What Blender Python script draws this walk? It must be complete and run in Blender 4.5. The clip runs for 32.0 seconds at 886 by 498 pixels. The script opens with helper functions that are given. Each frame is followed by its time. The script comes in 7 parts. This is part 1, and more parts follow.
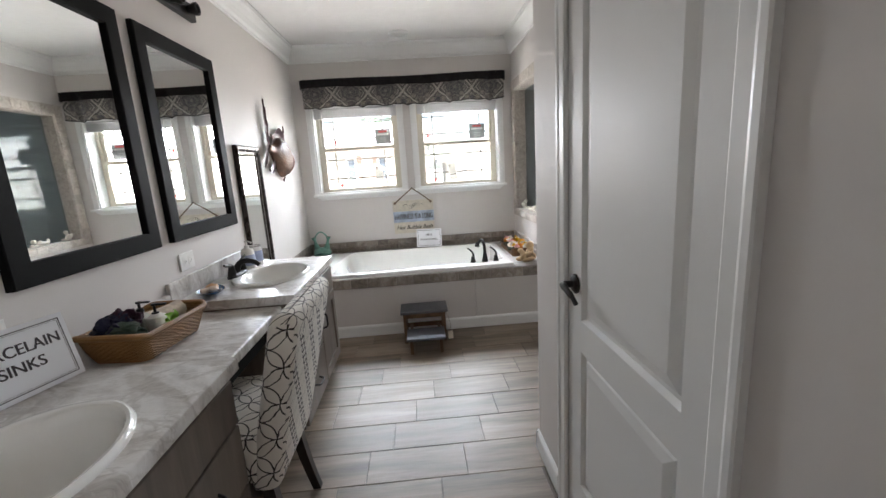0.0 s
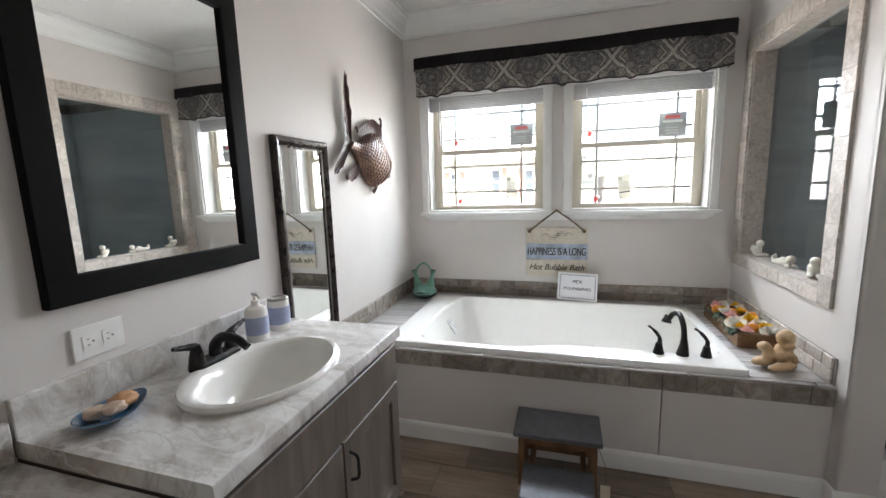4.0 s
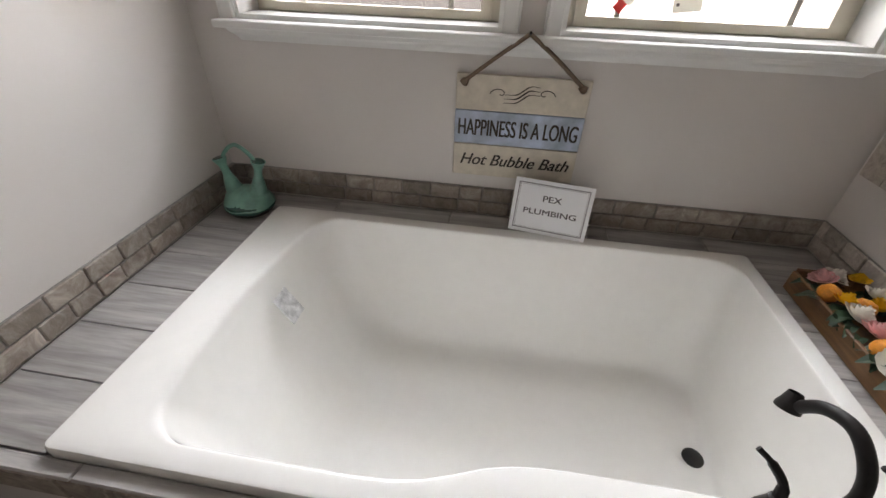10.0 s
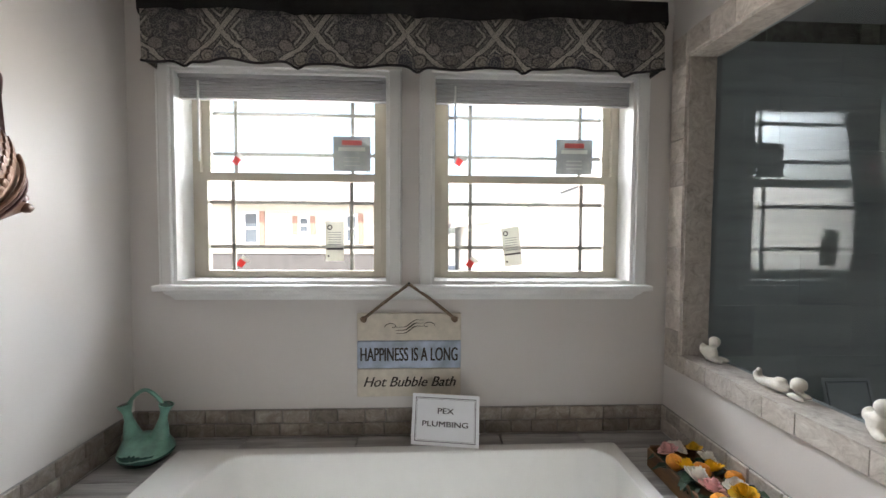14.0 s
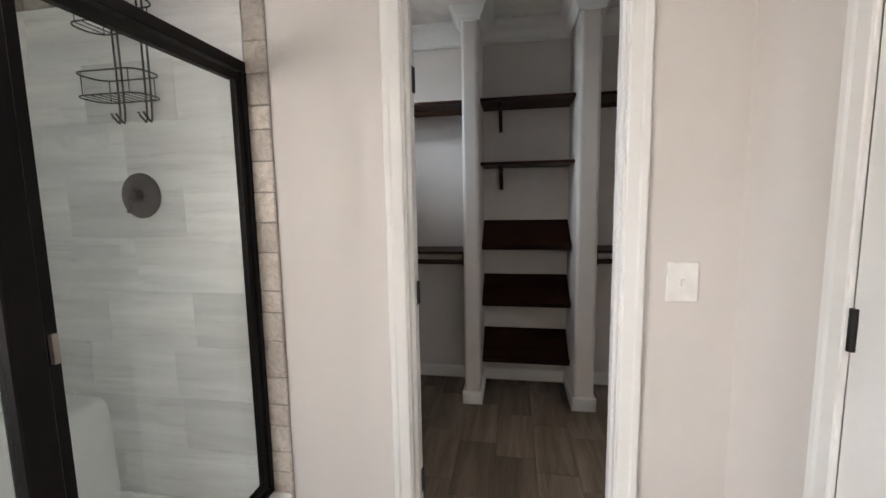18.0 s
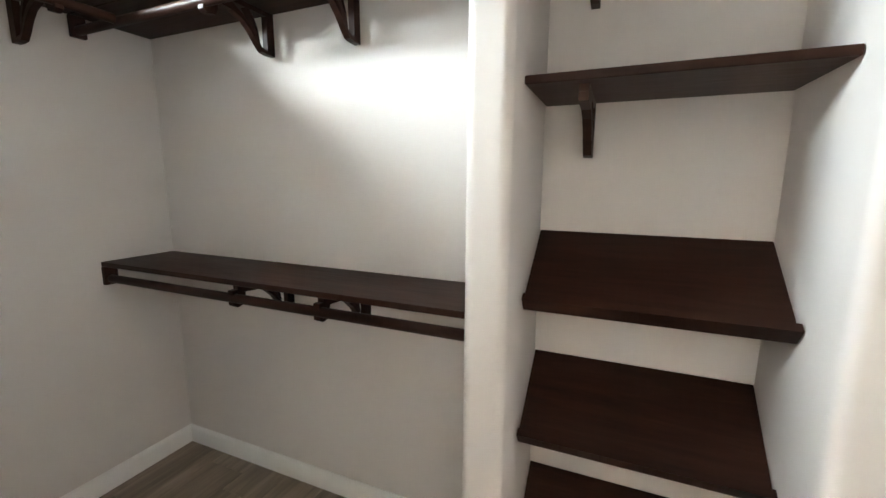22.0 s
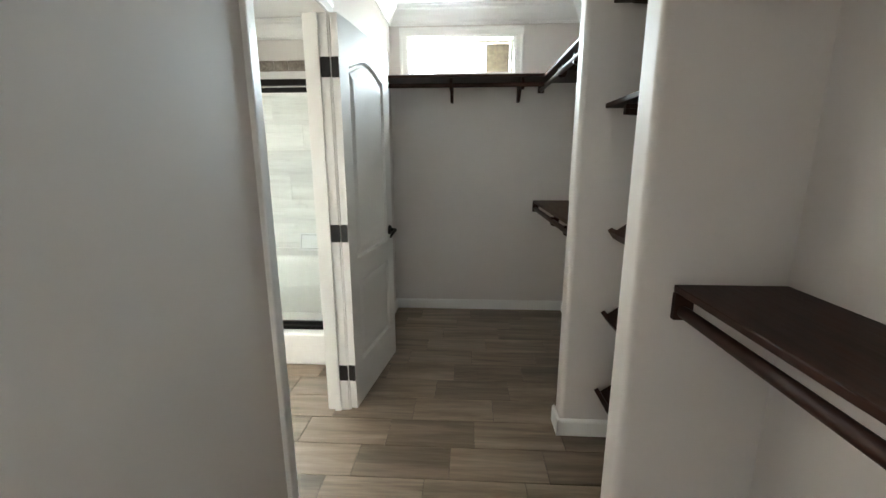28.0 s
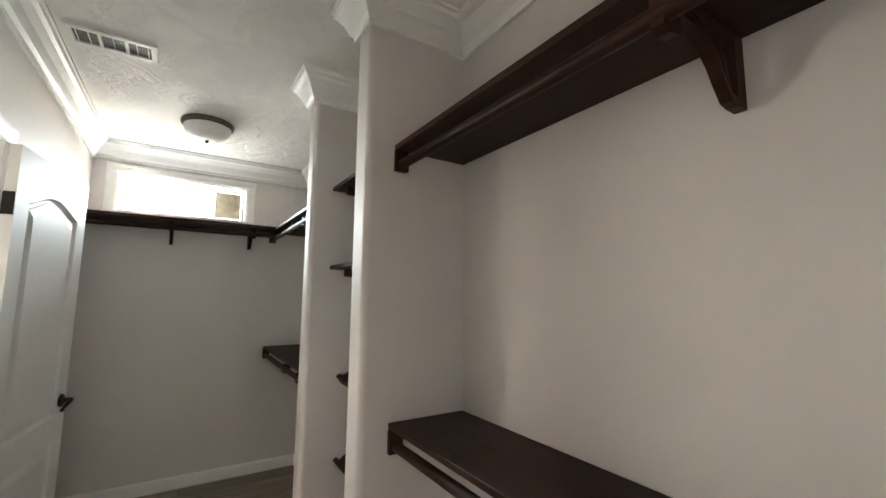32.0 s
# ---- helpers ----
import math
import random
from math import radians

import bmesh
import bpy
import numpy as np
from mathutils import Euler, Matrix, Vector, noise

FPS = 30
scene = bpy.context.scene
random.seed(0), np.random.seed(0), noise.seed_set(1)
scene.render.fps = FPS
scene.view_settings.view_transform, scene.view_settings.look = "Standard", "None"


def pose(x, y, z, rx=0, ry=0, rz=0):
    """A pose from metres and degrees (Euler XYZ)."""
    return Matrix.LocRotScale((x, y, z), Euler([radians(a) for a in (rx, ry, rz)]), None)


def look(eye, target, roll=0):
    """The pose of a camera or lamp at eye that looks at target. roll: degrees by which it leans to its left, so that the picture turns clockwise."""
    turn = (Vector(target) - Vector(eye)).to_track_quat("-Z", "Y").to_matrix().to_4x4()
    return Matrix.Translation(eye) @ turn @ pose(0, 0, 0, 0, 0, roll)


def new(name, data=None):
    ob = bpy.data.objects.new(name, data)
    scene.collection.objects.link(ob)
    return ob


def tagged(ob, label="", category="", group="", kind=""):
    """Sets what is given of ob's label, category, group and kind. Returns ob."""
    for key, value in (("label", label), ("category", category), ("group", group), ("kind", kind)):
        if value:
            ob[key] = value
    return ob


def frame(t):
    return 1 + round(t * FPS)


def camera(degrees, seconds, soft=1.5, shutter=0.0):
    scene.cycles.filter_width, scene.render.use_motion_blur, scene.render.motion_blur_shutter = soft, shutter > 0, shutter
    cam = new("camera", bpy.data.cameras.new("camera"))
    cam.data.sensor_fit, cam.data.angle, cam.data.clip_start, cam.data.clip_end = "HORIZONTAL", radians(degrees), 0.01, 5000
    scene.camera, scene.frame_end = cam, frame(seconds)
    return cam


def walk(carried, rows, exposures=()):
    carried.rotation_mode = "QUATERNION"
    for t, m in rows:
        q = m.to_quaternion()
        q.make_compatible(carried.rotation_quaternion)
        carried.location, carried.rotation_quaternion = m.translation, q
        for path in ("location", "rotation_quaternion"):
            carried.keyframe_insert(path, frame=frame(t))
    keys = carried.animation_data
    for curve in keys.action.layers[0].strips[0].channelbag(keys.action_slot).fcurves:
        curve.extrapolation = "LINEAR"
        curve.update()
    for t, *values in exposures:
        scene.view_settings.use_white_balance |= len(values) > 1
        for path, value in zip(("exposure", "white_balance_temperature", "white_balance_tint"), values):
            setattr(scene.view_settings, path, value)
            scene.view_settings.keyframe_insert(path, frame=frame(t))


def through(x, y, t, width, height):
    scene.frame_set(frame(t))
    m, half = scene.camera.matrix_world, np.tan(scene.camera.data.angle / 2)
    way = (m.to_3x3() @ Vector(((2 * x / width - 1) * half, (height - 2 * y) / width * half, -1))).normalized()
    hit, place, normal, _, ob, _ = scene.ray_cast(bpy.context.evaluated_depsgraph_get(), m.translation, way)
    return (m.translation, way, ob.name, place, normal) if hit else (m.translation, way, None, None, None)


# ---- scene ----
cam = camera(94.80, 32.0)
PATH = [
    (0, 0.3909, 0.6898, 1.2483, -11.447, 3.558, -3.821),
    (0.5, 0.4733, 0.8694, 1.2516, -11.040, 3.802, 6.065),
    (1, 0.4345, 0.9902, 1.2570, -10.691, 3.770, 12.685),
    (1.5, 0.3661, 1.0822, 1.2633, -10.185, 3.443, 16.050),
    (2, 0.3748, 1.1810, 1.2557, -9.888, 3.098, 17.888),
    (2.5, 0.4395, 1.3656, 1.2488, -9.375, 2.779, 18.651),
    (3, 0.4114, 1.5611, 1.2427, -9.277, 2.439, 18.522),
    (3.5, 0.3570, 1.7317, 1.2487, -8.814, 2.116, 18.022),
    (4, 0.3966, 1.9373, 1.2365, -8.702, 1.755, 16.593),
    (4.5, 0.4347, 2.1617, 1.2357, -8.037, 1.390, 14.916),
    (6.5, 0.4178, 2.8694, 1.1889, -6.484, 0.413, 11.179),
    (7, 0.3680, 3.0207, 1.2068, -7.396, 0.273, 11.609),
    (7.5, 0.3799, 3.1900, 1.2171, -10.399, 0.070, 10.941),
    (8, 0.3935, 3.3700, 1.2280, -14.399, -0.266, 9.956),
    (8.5, 0.3358, 3.4196, 1.2387, -19.828, -0.588, 9.748),
    (9, 0.3007, 3.4512, 1.2359, -26.413, -0.888, 9.947),
    (9.5, 0.2892, 3.4496, 1.2236, -31.684, -1.375, 9.313),
    (10, 0.2941, 3.4389, 1.2190, -35.435, -1.698, 8.943),
    (10.5, 0.2898, 3.4277, 1.2139, -37.533, -1.890, 8.727),
    (11, 0.3034, 3.4233, 1.2106, -37.607, -1.923, 8.684),
    (11.5, 0.3218, 3.3991, 1.2153, -35.211, -1.768, 8.705),
    (12, 0.3439, 3.3729, 1.2216, -29.908, -1.512, 8.921),
    (12.5, 0.3811, 3.3427, 1.2274, -22.261, -1.198, 8.946),
    (13, 0.4170, 3.3157, 1.2373, -13.442, -0.904, 8.345),
    (13.5, 0.3980, 3.2538, 1.2542, -5.716, -0.661, 5.526),
    (14, 0.3987, 3.1719, 1.2571, -2.405, -0.345, -2.566),
    (14.5, 0.4884, 3.0765, 1.2540, -0.866, -0.033, -14.688),
    (15, 0.5013, 2.9714, 1.2358, 0.678, -1.270, -30.723),
    (15.5, 0.5776, 2.8974, 1.2452, 0.796, -0.404, -43.013),
    (17.5, 1.1857, 2.8163, 1.2966, -5.793, 1.075, -76.284),
    (18, 1.3865, 2.8515, 1.2878, -6.548, 0.980, -80.283),
    (18.5, 1.6149, 2.8555, 1.2913, -6.855, 0.819, -82.916),
    (19, 1.8940, 2.7798, 1.2891, -7.030, 0.640, -84.587),
    (19.5, 2.1383, 2.8200, 1.2837, -7.306, 0.429, -85.136),
    (20, 2.3336, 2.8319, 1.2903, -7.376, 0.467, -84.443),
    (20.5, 2.5514, 2.7872, 1.2974, -8.344, 0.558, -83.229),
    (21, 2.7217, 2.8055, 1.3008, -8.858, 0.260, -79.512),
    (21.5, 2.8854, 2.8758, 1.3034, -8.833, -0.074, -74.004),
    (22, 3.0278, 2.8459, 1.3018, -9.537, -0.282, -66.855),
    (22.5, 3.1818, 2.8089, 1.3114, -10.539, -0.468, -59.205),
    (23, 3.2688, 2.8549, 1.3202, -11.022, -0.621, -50.873),
    (23.5, 3.3564, 2.8205, 1.3228, -11.710, -0.623, -42.568),
    (24, 3.3487, 2.6969, 1.3311, -12.109, -0.677, -34.692),
    (24.5, 3.2668, 2.4981, 1.3236, -12.320, -0.693, -26.760),
    (25, 3.2909, 2.2867, 1.2901, -12.889, -0.306, -19.704),
    (25.5, 3.3601, 2.0864, 1.2788, -13.101, -0.001, -13.933),
    (26, 3.3491, 1.8262, 1.2872, -13.283, 0.287, -7.881),
    (26.5, 3.3929, 1.6384, 1.2986, -13.276, 0.288, -3.779),
    (28.5, 3.4123, 1.2097, 1.3217, -11.405, 0.054, 4.023),
    (29, 3.4239, 1.1595, 1.3391, -9.153, -0.043, 4.173),
    (29.5, 3.4220, 1.1456, 1.3577, -5.390, -0.244, 2.939),
    (30, 3.4173, 1.1461, 1.3744, -1.041, -0.375, -0.506),
    (30.5, 3.4030, 1.1331, 1.3885, 2.493, -0.503, -7.327),
    (31, 3.3650, 1.1198, 1.3959, 4.557, -0.513, -16.288),
    (31.5, 3.3238, 1.1083, 1.3948, 5.798, -0.570, -25.063),
    (32, 3.3729, 1.1159, 1.3899, 6.603, -0.590, -32.615),
]
EXPOSURES = [(0, 3.05, 6450, 14), (2, 3.05, 6450, 14), (4, 2.9, 6450, 13), (7, 2.4, 6650, 14), (8, 1.95, 6700, 15), (9, 1.85, 6700, 15), (10, 2.2, 7000, 18), (11, 2.2, 7050, 18), (12, 2.3, 6950, 16), (13, 2.2, 6800, 15), (14, 2.35, 6650, 14), (15.5, 2.8, 6650, 14), (17.5, 4.25, 6850, 17), (18.5, 4.2, 6850, 17), (19.2, 4.1, 6800, 14), (20, 4.7, 6950, 18), (21, 5.75, 7050, 13), (22, 6.1, 7200, 12), (24, 6.2, 7250, 10), (25, 6.15, 7300, 10), (26, 5.75, 7100, 9), (29, 5.45, 6950, 7), (30, 5.5, 7000, 7), (31, 5.45, 7100, 10), (32, 5.45, 7350, 12)]
walk(cam, [(t, pose(x, y, z, 90 + tilt, lean, turn)) for t, x, y, z, tilt, lean, turn in PATH], EXPOSURES)

# ---- world, sun, window light ----
SUN_ELEVATION, SUN_FROM = 54.0, 222.0
world = bpy.data.worlds.new("world")
scene.world = world
world.use_nodes = True
wn = world.node_tree
wn.nodes.clear()
sky = wn.nodes.new("ShaderNodeTexSky")
sky.sky_type, sky.sun_disc = "NISHITA", False
sky.dust_density = 2.5
sky.sun_elevation, sky.sun_rotation = radians(SUN_ELEVATION), radians(SUN_FROM)
bg = wn.nodes.new("ShaderNodeBackground")
bg.inputs["Strength"].default_value = 0.15
wo = wn.nodes.new("ShaderNodeOutputWorld")
wn.links.new(sky.outputs[0], bg.inputs[0])
wn.links.new(bg.outputs[0], wo.inputs[0])


def sun_lamp():
    lamp = bpy.data.lights.new("sun", "SUN")
    lamp.energy, lamp.angle, lamp.color = 4.2, radians(0.5), (1.0, 0.95, 0.88)
    a, e = radians(SUN_FROM), radians(SUN_ELEVATION)
    way = Vector((math.sin(a) * math.cos(e), math.cos(a) * math.cos(e), math.sin(e)))
    new("sun", lamp).matrix_world = look(way * 40, (0, 0, 0))


def opening_lamp(x, y, z, w, h, watts, turn, color=(0.97, 0.985, 1.0), tip=0, spread=180):
    """Area lamp that stands in for sky light through an opening."""
    lamp = bpy.data.lights.new("opening_light", "AREA")
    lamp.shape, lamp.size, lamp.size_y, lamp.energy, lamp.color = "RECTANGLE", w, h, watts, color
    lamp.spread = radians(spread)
    new("opening_light", lamp).matrix_world = pose(x, y, z, 90 + tip, 0, turn)


sun_lamp()
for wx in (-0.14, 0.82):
    opening_lamp(wx, 4.914, 1.46, 0.72, 0.72, 2.8, 180, (1.0, 0.966, 0.92))
    opening_lamp(wx, 5.03, 1.66, 0.72, 0.34, 3.3, 180, (0.80, 0.91, 1.0), -46, 110)
opening_lamp(3.35, 4.93, 2.13, 0.80, 0.22, 1.4, 195, (0.76, 0.90, 1.0), -49, 128)
# added fill for the closet, set at an invented, unseen bedroom window
opening_lamp(4.37, -1.2, 1.45, 1.4, 1.1, 3.2, 90)

# ---- materials ----
MATS = {}


def nodes_of(name):
    m = bpy.data.materials.new(name)
    m.use_nodes = True
    t = m.node_tree
    b = t.nodes["Principled BSDF"]
    return m, t, b


def link(t, a, b):
    t.links.new(a, b)


def coords(t, scale=(1, 1, 1), kind="Object"):
    c = t.nodes.new("ShaderNodeTexCoord")
    mp = t.nodes.new("ShaderNodeMapping")
    mp.inputs["Scale"].default_value = scale
    link(t, c.outputs[kind], mp.inputs["Vector"])
    return mp.outputs["Vector"]


def noise_tex(t, vec, scale, detail=4, rough=0.55, distort=0.0):
    n = t.nodes.new("ShaderNodeTexNoise")
    n.inputs["Scale"].default_value, n.inputs["Detail"].default_value = scale, detail
    n.inputs["Roughness"].default_value, n.inputs["Distortion"].default_value = rough, distort
    link(t, vec, n.inputs["Vector"])
    return n.outputs["Fac"]


def ramp(t, fac, stops):
    r = t.nodes.new("ShaderNodeValToRGB")
    while len(r.color_ramp.elements) < len(stops):
        r.color_ramp.elements.new(0.5)
    for e, (p, c) in zip(r.color_ramp.elements, stops):
        e.position, e.color = p, (*c, 1)
    link(t, fac, r.inputs["Fac"])
    return r.outputs["Color"]


def blend(t, fac, a, b, mode="MIX"):
    m = t.nodes.new("ShaderNodeMix")
    m.data_type, m.blend_type = "RGBA", mode
    for sock, val in ((m.inputs[0], fac), (m.inputs[6], a), (m.inputs[7], b)):
        if hasattr(val, "links"):
            link(t, val, sock)
        else:
            sock.default_value = val if not isinstance(val, tuple) else (*val, 1)
    return m.outputs[2]


def value(t, op, a, b=0.0):
    m = t.nodes.new("ShaderNodeMath")
    m.operation = op
    for sock, val in ((m.inputs[0], a), (m.inputs[1], b)):
        if hasattr(val, "links"):
            link(t, val, sock)
        else:
            sock.default_value = val
    return m.outputs[0]


def bump(t, b, height, strength, distance=0.002):
    n = t.nodes.new("ShaderNodeBump")
    n.inputs["Strength"].default_value, n.inputs["Distance"].default_value = strength, distance
    link(t, height, n.inputs["Height"])
    link(t, n.outputs["Normal"], b.inputs["Normal"])


def rand(t):
    return t.nodes.new("ShaderNodeObjectInfo").outputs["Random"]


def painted(name, color, rough=0.55, grain=90, strength=0.15, vary=0.06, kind="Object"):
    """Paint with a roller's fine texture and slightly uneven tone."""
    m, t, b = nodes_of(name)
    v = coords(t, kind=kind)
    fine, broad = noise_tex(t, v, grain, 3), noise_tex(t, v, 1.3, 3)
    lo, hi = tuple(c * (1 - vary) for c in color), tuple(min(1, c * (1 + vary)) for c in color)
    link(t, ramp(t, broad, ((0.3, lo), (0.7, hi))), b.inputs["Base Color"])
    link(t, value(t, "ADD", value(t, "MULTIPLY", broad, 0.12), rough - 0.06), b.inputs["Roughness"])
    bump(t, b, fine, strength)
    MATS[name] = m
    return m


def plain(name, color, rough=0.5, metal=0.0, grain=0, strength=0.1, vary=0.05, coat=0.0, shine=0.5):
    m, t, b = nodes_of(name)
    b.inputs["Specular IOR Level"].default_value = shine
    v = coords(t)
    n = noise_tex(t, v, grain or 25, 4)
    lo, hi = tuple(c * (1 - vary) for c in color), tuple(min(1, c * (1 + vary)) for c in color)
    link(t, ramp(t, n, ((0.3, lo), (0.7, hi))), b.inputs["Base Color"])
    b.inputs["Metallic"].default_value = metal
    link(t, value(t, "ADD", value(t, "MULTIPLY", n, 0.12), rough - 0.06), b.inputs["Roughness"])
    b.inputs["Coat Weight"].default_value = coat
    if grain:
        bump(t, b, n, strength, 0.001)
    MATS[name] = m
    return m


def wooden(name, dark, light, along="x", rough=0.45, scale=1.0, strength=0.15, tone=0.0, shine=0.5):
    """Grain that runs along one axis."""
    m, t, b = nodes_of(name)
    b.inputs["Specular IOR Level"].default_value = shine
    s = {"x": (1.2, 14, 14), "y": (14, 1.2, 14), "z": (14, 14, 1.2)}[along]
    v = coords(t, tuple(k * scale for k in s))
    if tone:
        off = t.nodes.new("ShaderNodeVectorMath")
        off.operation = "ADD"
        link(t, v, off.inputs[0])
        k = t.nodes.new("ShaderNodeCombineXYZ")
        for n in ("X", "Y", "Z"):
            link(t, value(t, "MULTIPLY", rand(t), 37.0), k.inputs[n])
        link(t, k.outputs[0], off.inputs[1])
        v = off.outputs[0]
    broad = noise_tex(t, v, 1.4, 6, 0.6, 0.6)
    fine = noise_tex(t, v, 7, 3, 0.6)
    mix = value(t, "ADD", value(t, "MULTIPLY", broad, 0.75), value(t, "MULTIPLY", fine, 0.25))
    col = ramp(t, mix, ((0.32, dark), (0.5, tuple((a + c) / 2 for a, c in zip(dark, light))), (0.66, light)))
    if tone:
        k = value(t, "ADD", value(t, "MULTIPLY", rand(t), tone), 1 - tone / 2)
        g = t.nodes.new("ShaderNodeCombineColor")
        for n in ("Red", "Green", "Blue"):
            link(t, k, g.inputs[n])
        col = blend(t, 1.0, col, g.outputs[0], "MULTIPLY")
    link(t, col, b.inputs["Base Color"])
    link(t, value(t, "ADD", value(t, "MULTIPLY", fine, 0.2), rough - 0.1), b.inputs["Roughness"])
    bump(t, b, fine, strength, 0.0008)
    MATS[name] = m
    return m


def stone_piece(name, stops, rough=0.5, scale=14, tone=0.3, strength=0.25):
    """Tumbled stone whose pieces differ in tone."""
    m, t, b = nodes_of(name)
    v = coords(t, kind="Object")
    off = t.nodes.new("ShaderNodeVectorMath")
    off.operation = "ADD"
    link(t, v, off.inputs[0])
    k = t.nodes.new("ShaderNodeCombineXYZ")
    for n in ("X", "Y", "Z"):
        link(t, value(t, "MULTIPLY", rand(t), 53.0), k.inputs[n])
    link(t, k.outputs[0], off.inputs[1])
    a, f = noise_tex(t, off.outputs[0], scale, 8, 0.75, 1.2), noise_tex(t, off.outputs[0], scale * 6, 4)
    col = ramp(t, a, stops)
    r = value(t, "ADD", value(t, "MULTIPLY", rand(t), tone), 1 - tone / 2)
    g = t.nodes.new("ShaderNodeCombineColor")
    for n in ("Red", "Green", "Blue"):
        link(t, r, g.inputs[n])
    link(t, blend(t, 1.0, col, g.outputs[0], "MULTIPLY"), b.inputs["Base Color"])
    link(t, value(t, "ADD", value(t, "MULTIPLY", f, 0.2), rough - 0.1), b.inputs["Roughness"])
    bump(t, b, f, strength, 0.002)
    MATS[name] = m
    return m


def laminate():
    """Warm grey stone-look laminate: soft cloudy ground, broad pale veins, thin brown cracks."""
    m, t, b = nodes_of("laminate")
    c0 = t.nodes.new("ShaderNodeTexCoord")
    mp = t.nodes.new("ShaderNodeMapping")
    mp.inputs["Rotation"].default_value = (0, 0, radians(35))
    mp.inputs["Scale"].default_value = (1.0, 2.0, 1.0)
    link(t, c0.outputs["Object"], mp.inputs["Vector"])
    v = mp.outputs["Vector"]
    a = noise_tex(t, v, 3.2, 9, 0.72, 1.5)
    col = ramp(t, a, ((0.31, (0.27, 0.232, 0.198)), (0.44, (0.47, 0.438, 0.402)), (0.56, (0.640, 0.615, 0.580)), (0.72, (0.79, 0.78, 0.76))))

    def vein(scale, level, wide, tint, power, distort):
        n = noise_tex(t, v, scale, 5, 0.5, distort)
        off = value(t, "ABSOLUTE", value(t, "SUBTRACT", n, level))
        k = ramp(t, off, ((0.0, (1, 1, 1)), (wide * 0.4, (0.7, 0.7, 0.7)), (wide, (0, 0, 0))))
        return blend(t, value(t, "MULTIPLY", k, power), col, tint)
    col = vein(1.3, 0.5, 0.050, (0.84, 0.83, 0.81), 0.55, 1.1)
    col = vein(2.6, 0.46, 0.020, (0.83, 0.82, 0.80), 0.5, 1.6)
    col = vein(2.1, 0.53, 0.016, (0.27, 0.23, 0.20), 0.36, 1.4)
    col = vein(5.5, 0.5, 0.022, (0.36, 0.31, 0.27), 0.26, 1.2)
    link(t, col, b.inputs["Base Color"])
    link(t, value(t, "ADD", value(t, "MULTIPLY", a, 0.15), 0.24), b.inputs["Roughness"])
    bump(t, b, noise_tex(t, v, 160, 2), 0.06, 0.0006)
    MATS["laminate"] = m


def backlit(name, color, vary=0.1, through=0.45):
    """Thin printed film that lets part of the daylight through."""
    m, t, b = nodes_of(name)
    n = noise_tex(t, coords(t), 22, 4)
    col = ramp(t, n, ((0.3, tuple(c * (1 - vary) for c in color)), (0.7, color)))
    link(t, col, b.inputs["Base Color"])
    b.inputs["Roughness"].default_value = 0.5
    tr = t.nodes.new("ShaderNodeBsdfTranslucent")
    link(t, col, tr.inputs["Color"])
    mx = t.nodes.new("ShaderNodeMixShader")
    mx.inputs[0].default_value = through
    link(t, b.outputs[0], mx.inputs[1])
    link(t, tr.outputs[0], mx.inputs[2])
    link(t, mx.outputs[0], t.nodes["Material Output"].inputs["Surface"])
    MATS[name] = m


def glass(name, tint=(1, 1, 1), rough=0.0, ior=1.45):
    m, t, b = nodes_of(name)
    b.inputs["Base Color"].default_value = (*tint, 1)
    b.inputs["Transmission Weight"].default_value = 1
    b.inputs["Roughness"].default_value = rough
    b.inputs["IOR"].default_value = ior
    MATS[name] = m


def window_glass():
    """Window glass, its tint added to dim the outdoors and the lamps behind it; it mirrors a little."""
    m, t, b = nodes_of("window_glass")
    clear = t.nodes.new("ShaderNodeBsdfTransparent")
    clear.inputs["Color"].default_value = (0.90, 0.915, 0.91, 1)
    gloss = t.nodes.new("ShaderNodeBsdfGlossy")
    gloss.inputs["Roughness"].default_value = 0.02
    fr = t.nodes.new("ShaderNodeFresnel")
    fr.inputs["IOR"].default_value = 1.35
    mx = t.nodes.new("ShaderNodeMixShader")
    link(t, fr.outputs[0], mx.inputs[0])
    link(t, clear.outputs[0], mx.inputs[1])
    link(t, gloss.outputs[0], mx.inputs[2])
    link(t, mx.outputs[0], t.nodes["Material Output"].inputs["Surface"])
    MATS["window_glass"] = m


def mirror_mat():
    m, t, b = nodes_of("mirror")
    b.inputs["Base Color"].default_value = (0.93, 0.95, 0.94, 1)
    b.inputs["Metallic"].default_value = 1
    n = noise_tex(t, coords(t), 6, 3)
    link(t, value(t, "ADD", value(t, "MULTIPLY", n, 0.02), 0.005), b.inputs["Roughness"])
    MATS["mirror"] = m


def ceiling_mat(name, relief, tone):
    """Knock-down plaster: flat islands on a rough ground; tone paints relief shading into the ground."""
    m, t, b = nodes_of(name)
    v = coords(t)
    a = noise_tex(t, v, 5.5, 5, 0.6, 0.5)
    isl = ramp(t, a, ((0.46, (0, 0, 0)), (0.55, (1, 1, 1))))
    f = noise_tex(t, v, 60, 3)
    h = value(t, "ADD", isl, value(t, "MULTIPLY", f, 0.3))
    # low ground gets a darker colour, as shading of the relief
    lo = tuple(c * (1 - tone) for c in (0.86, 0.85, 0.83))
    link(t, ramp(t, a, ((0.40, lo), (0.58, (0.86, 0.85, 0.83)))), b.inputs["Base Color"])
    b.inputs["Roughness"].default_value = 0.8
    bump(t, b, h, relief, 0.006)
    MATS[name] = m


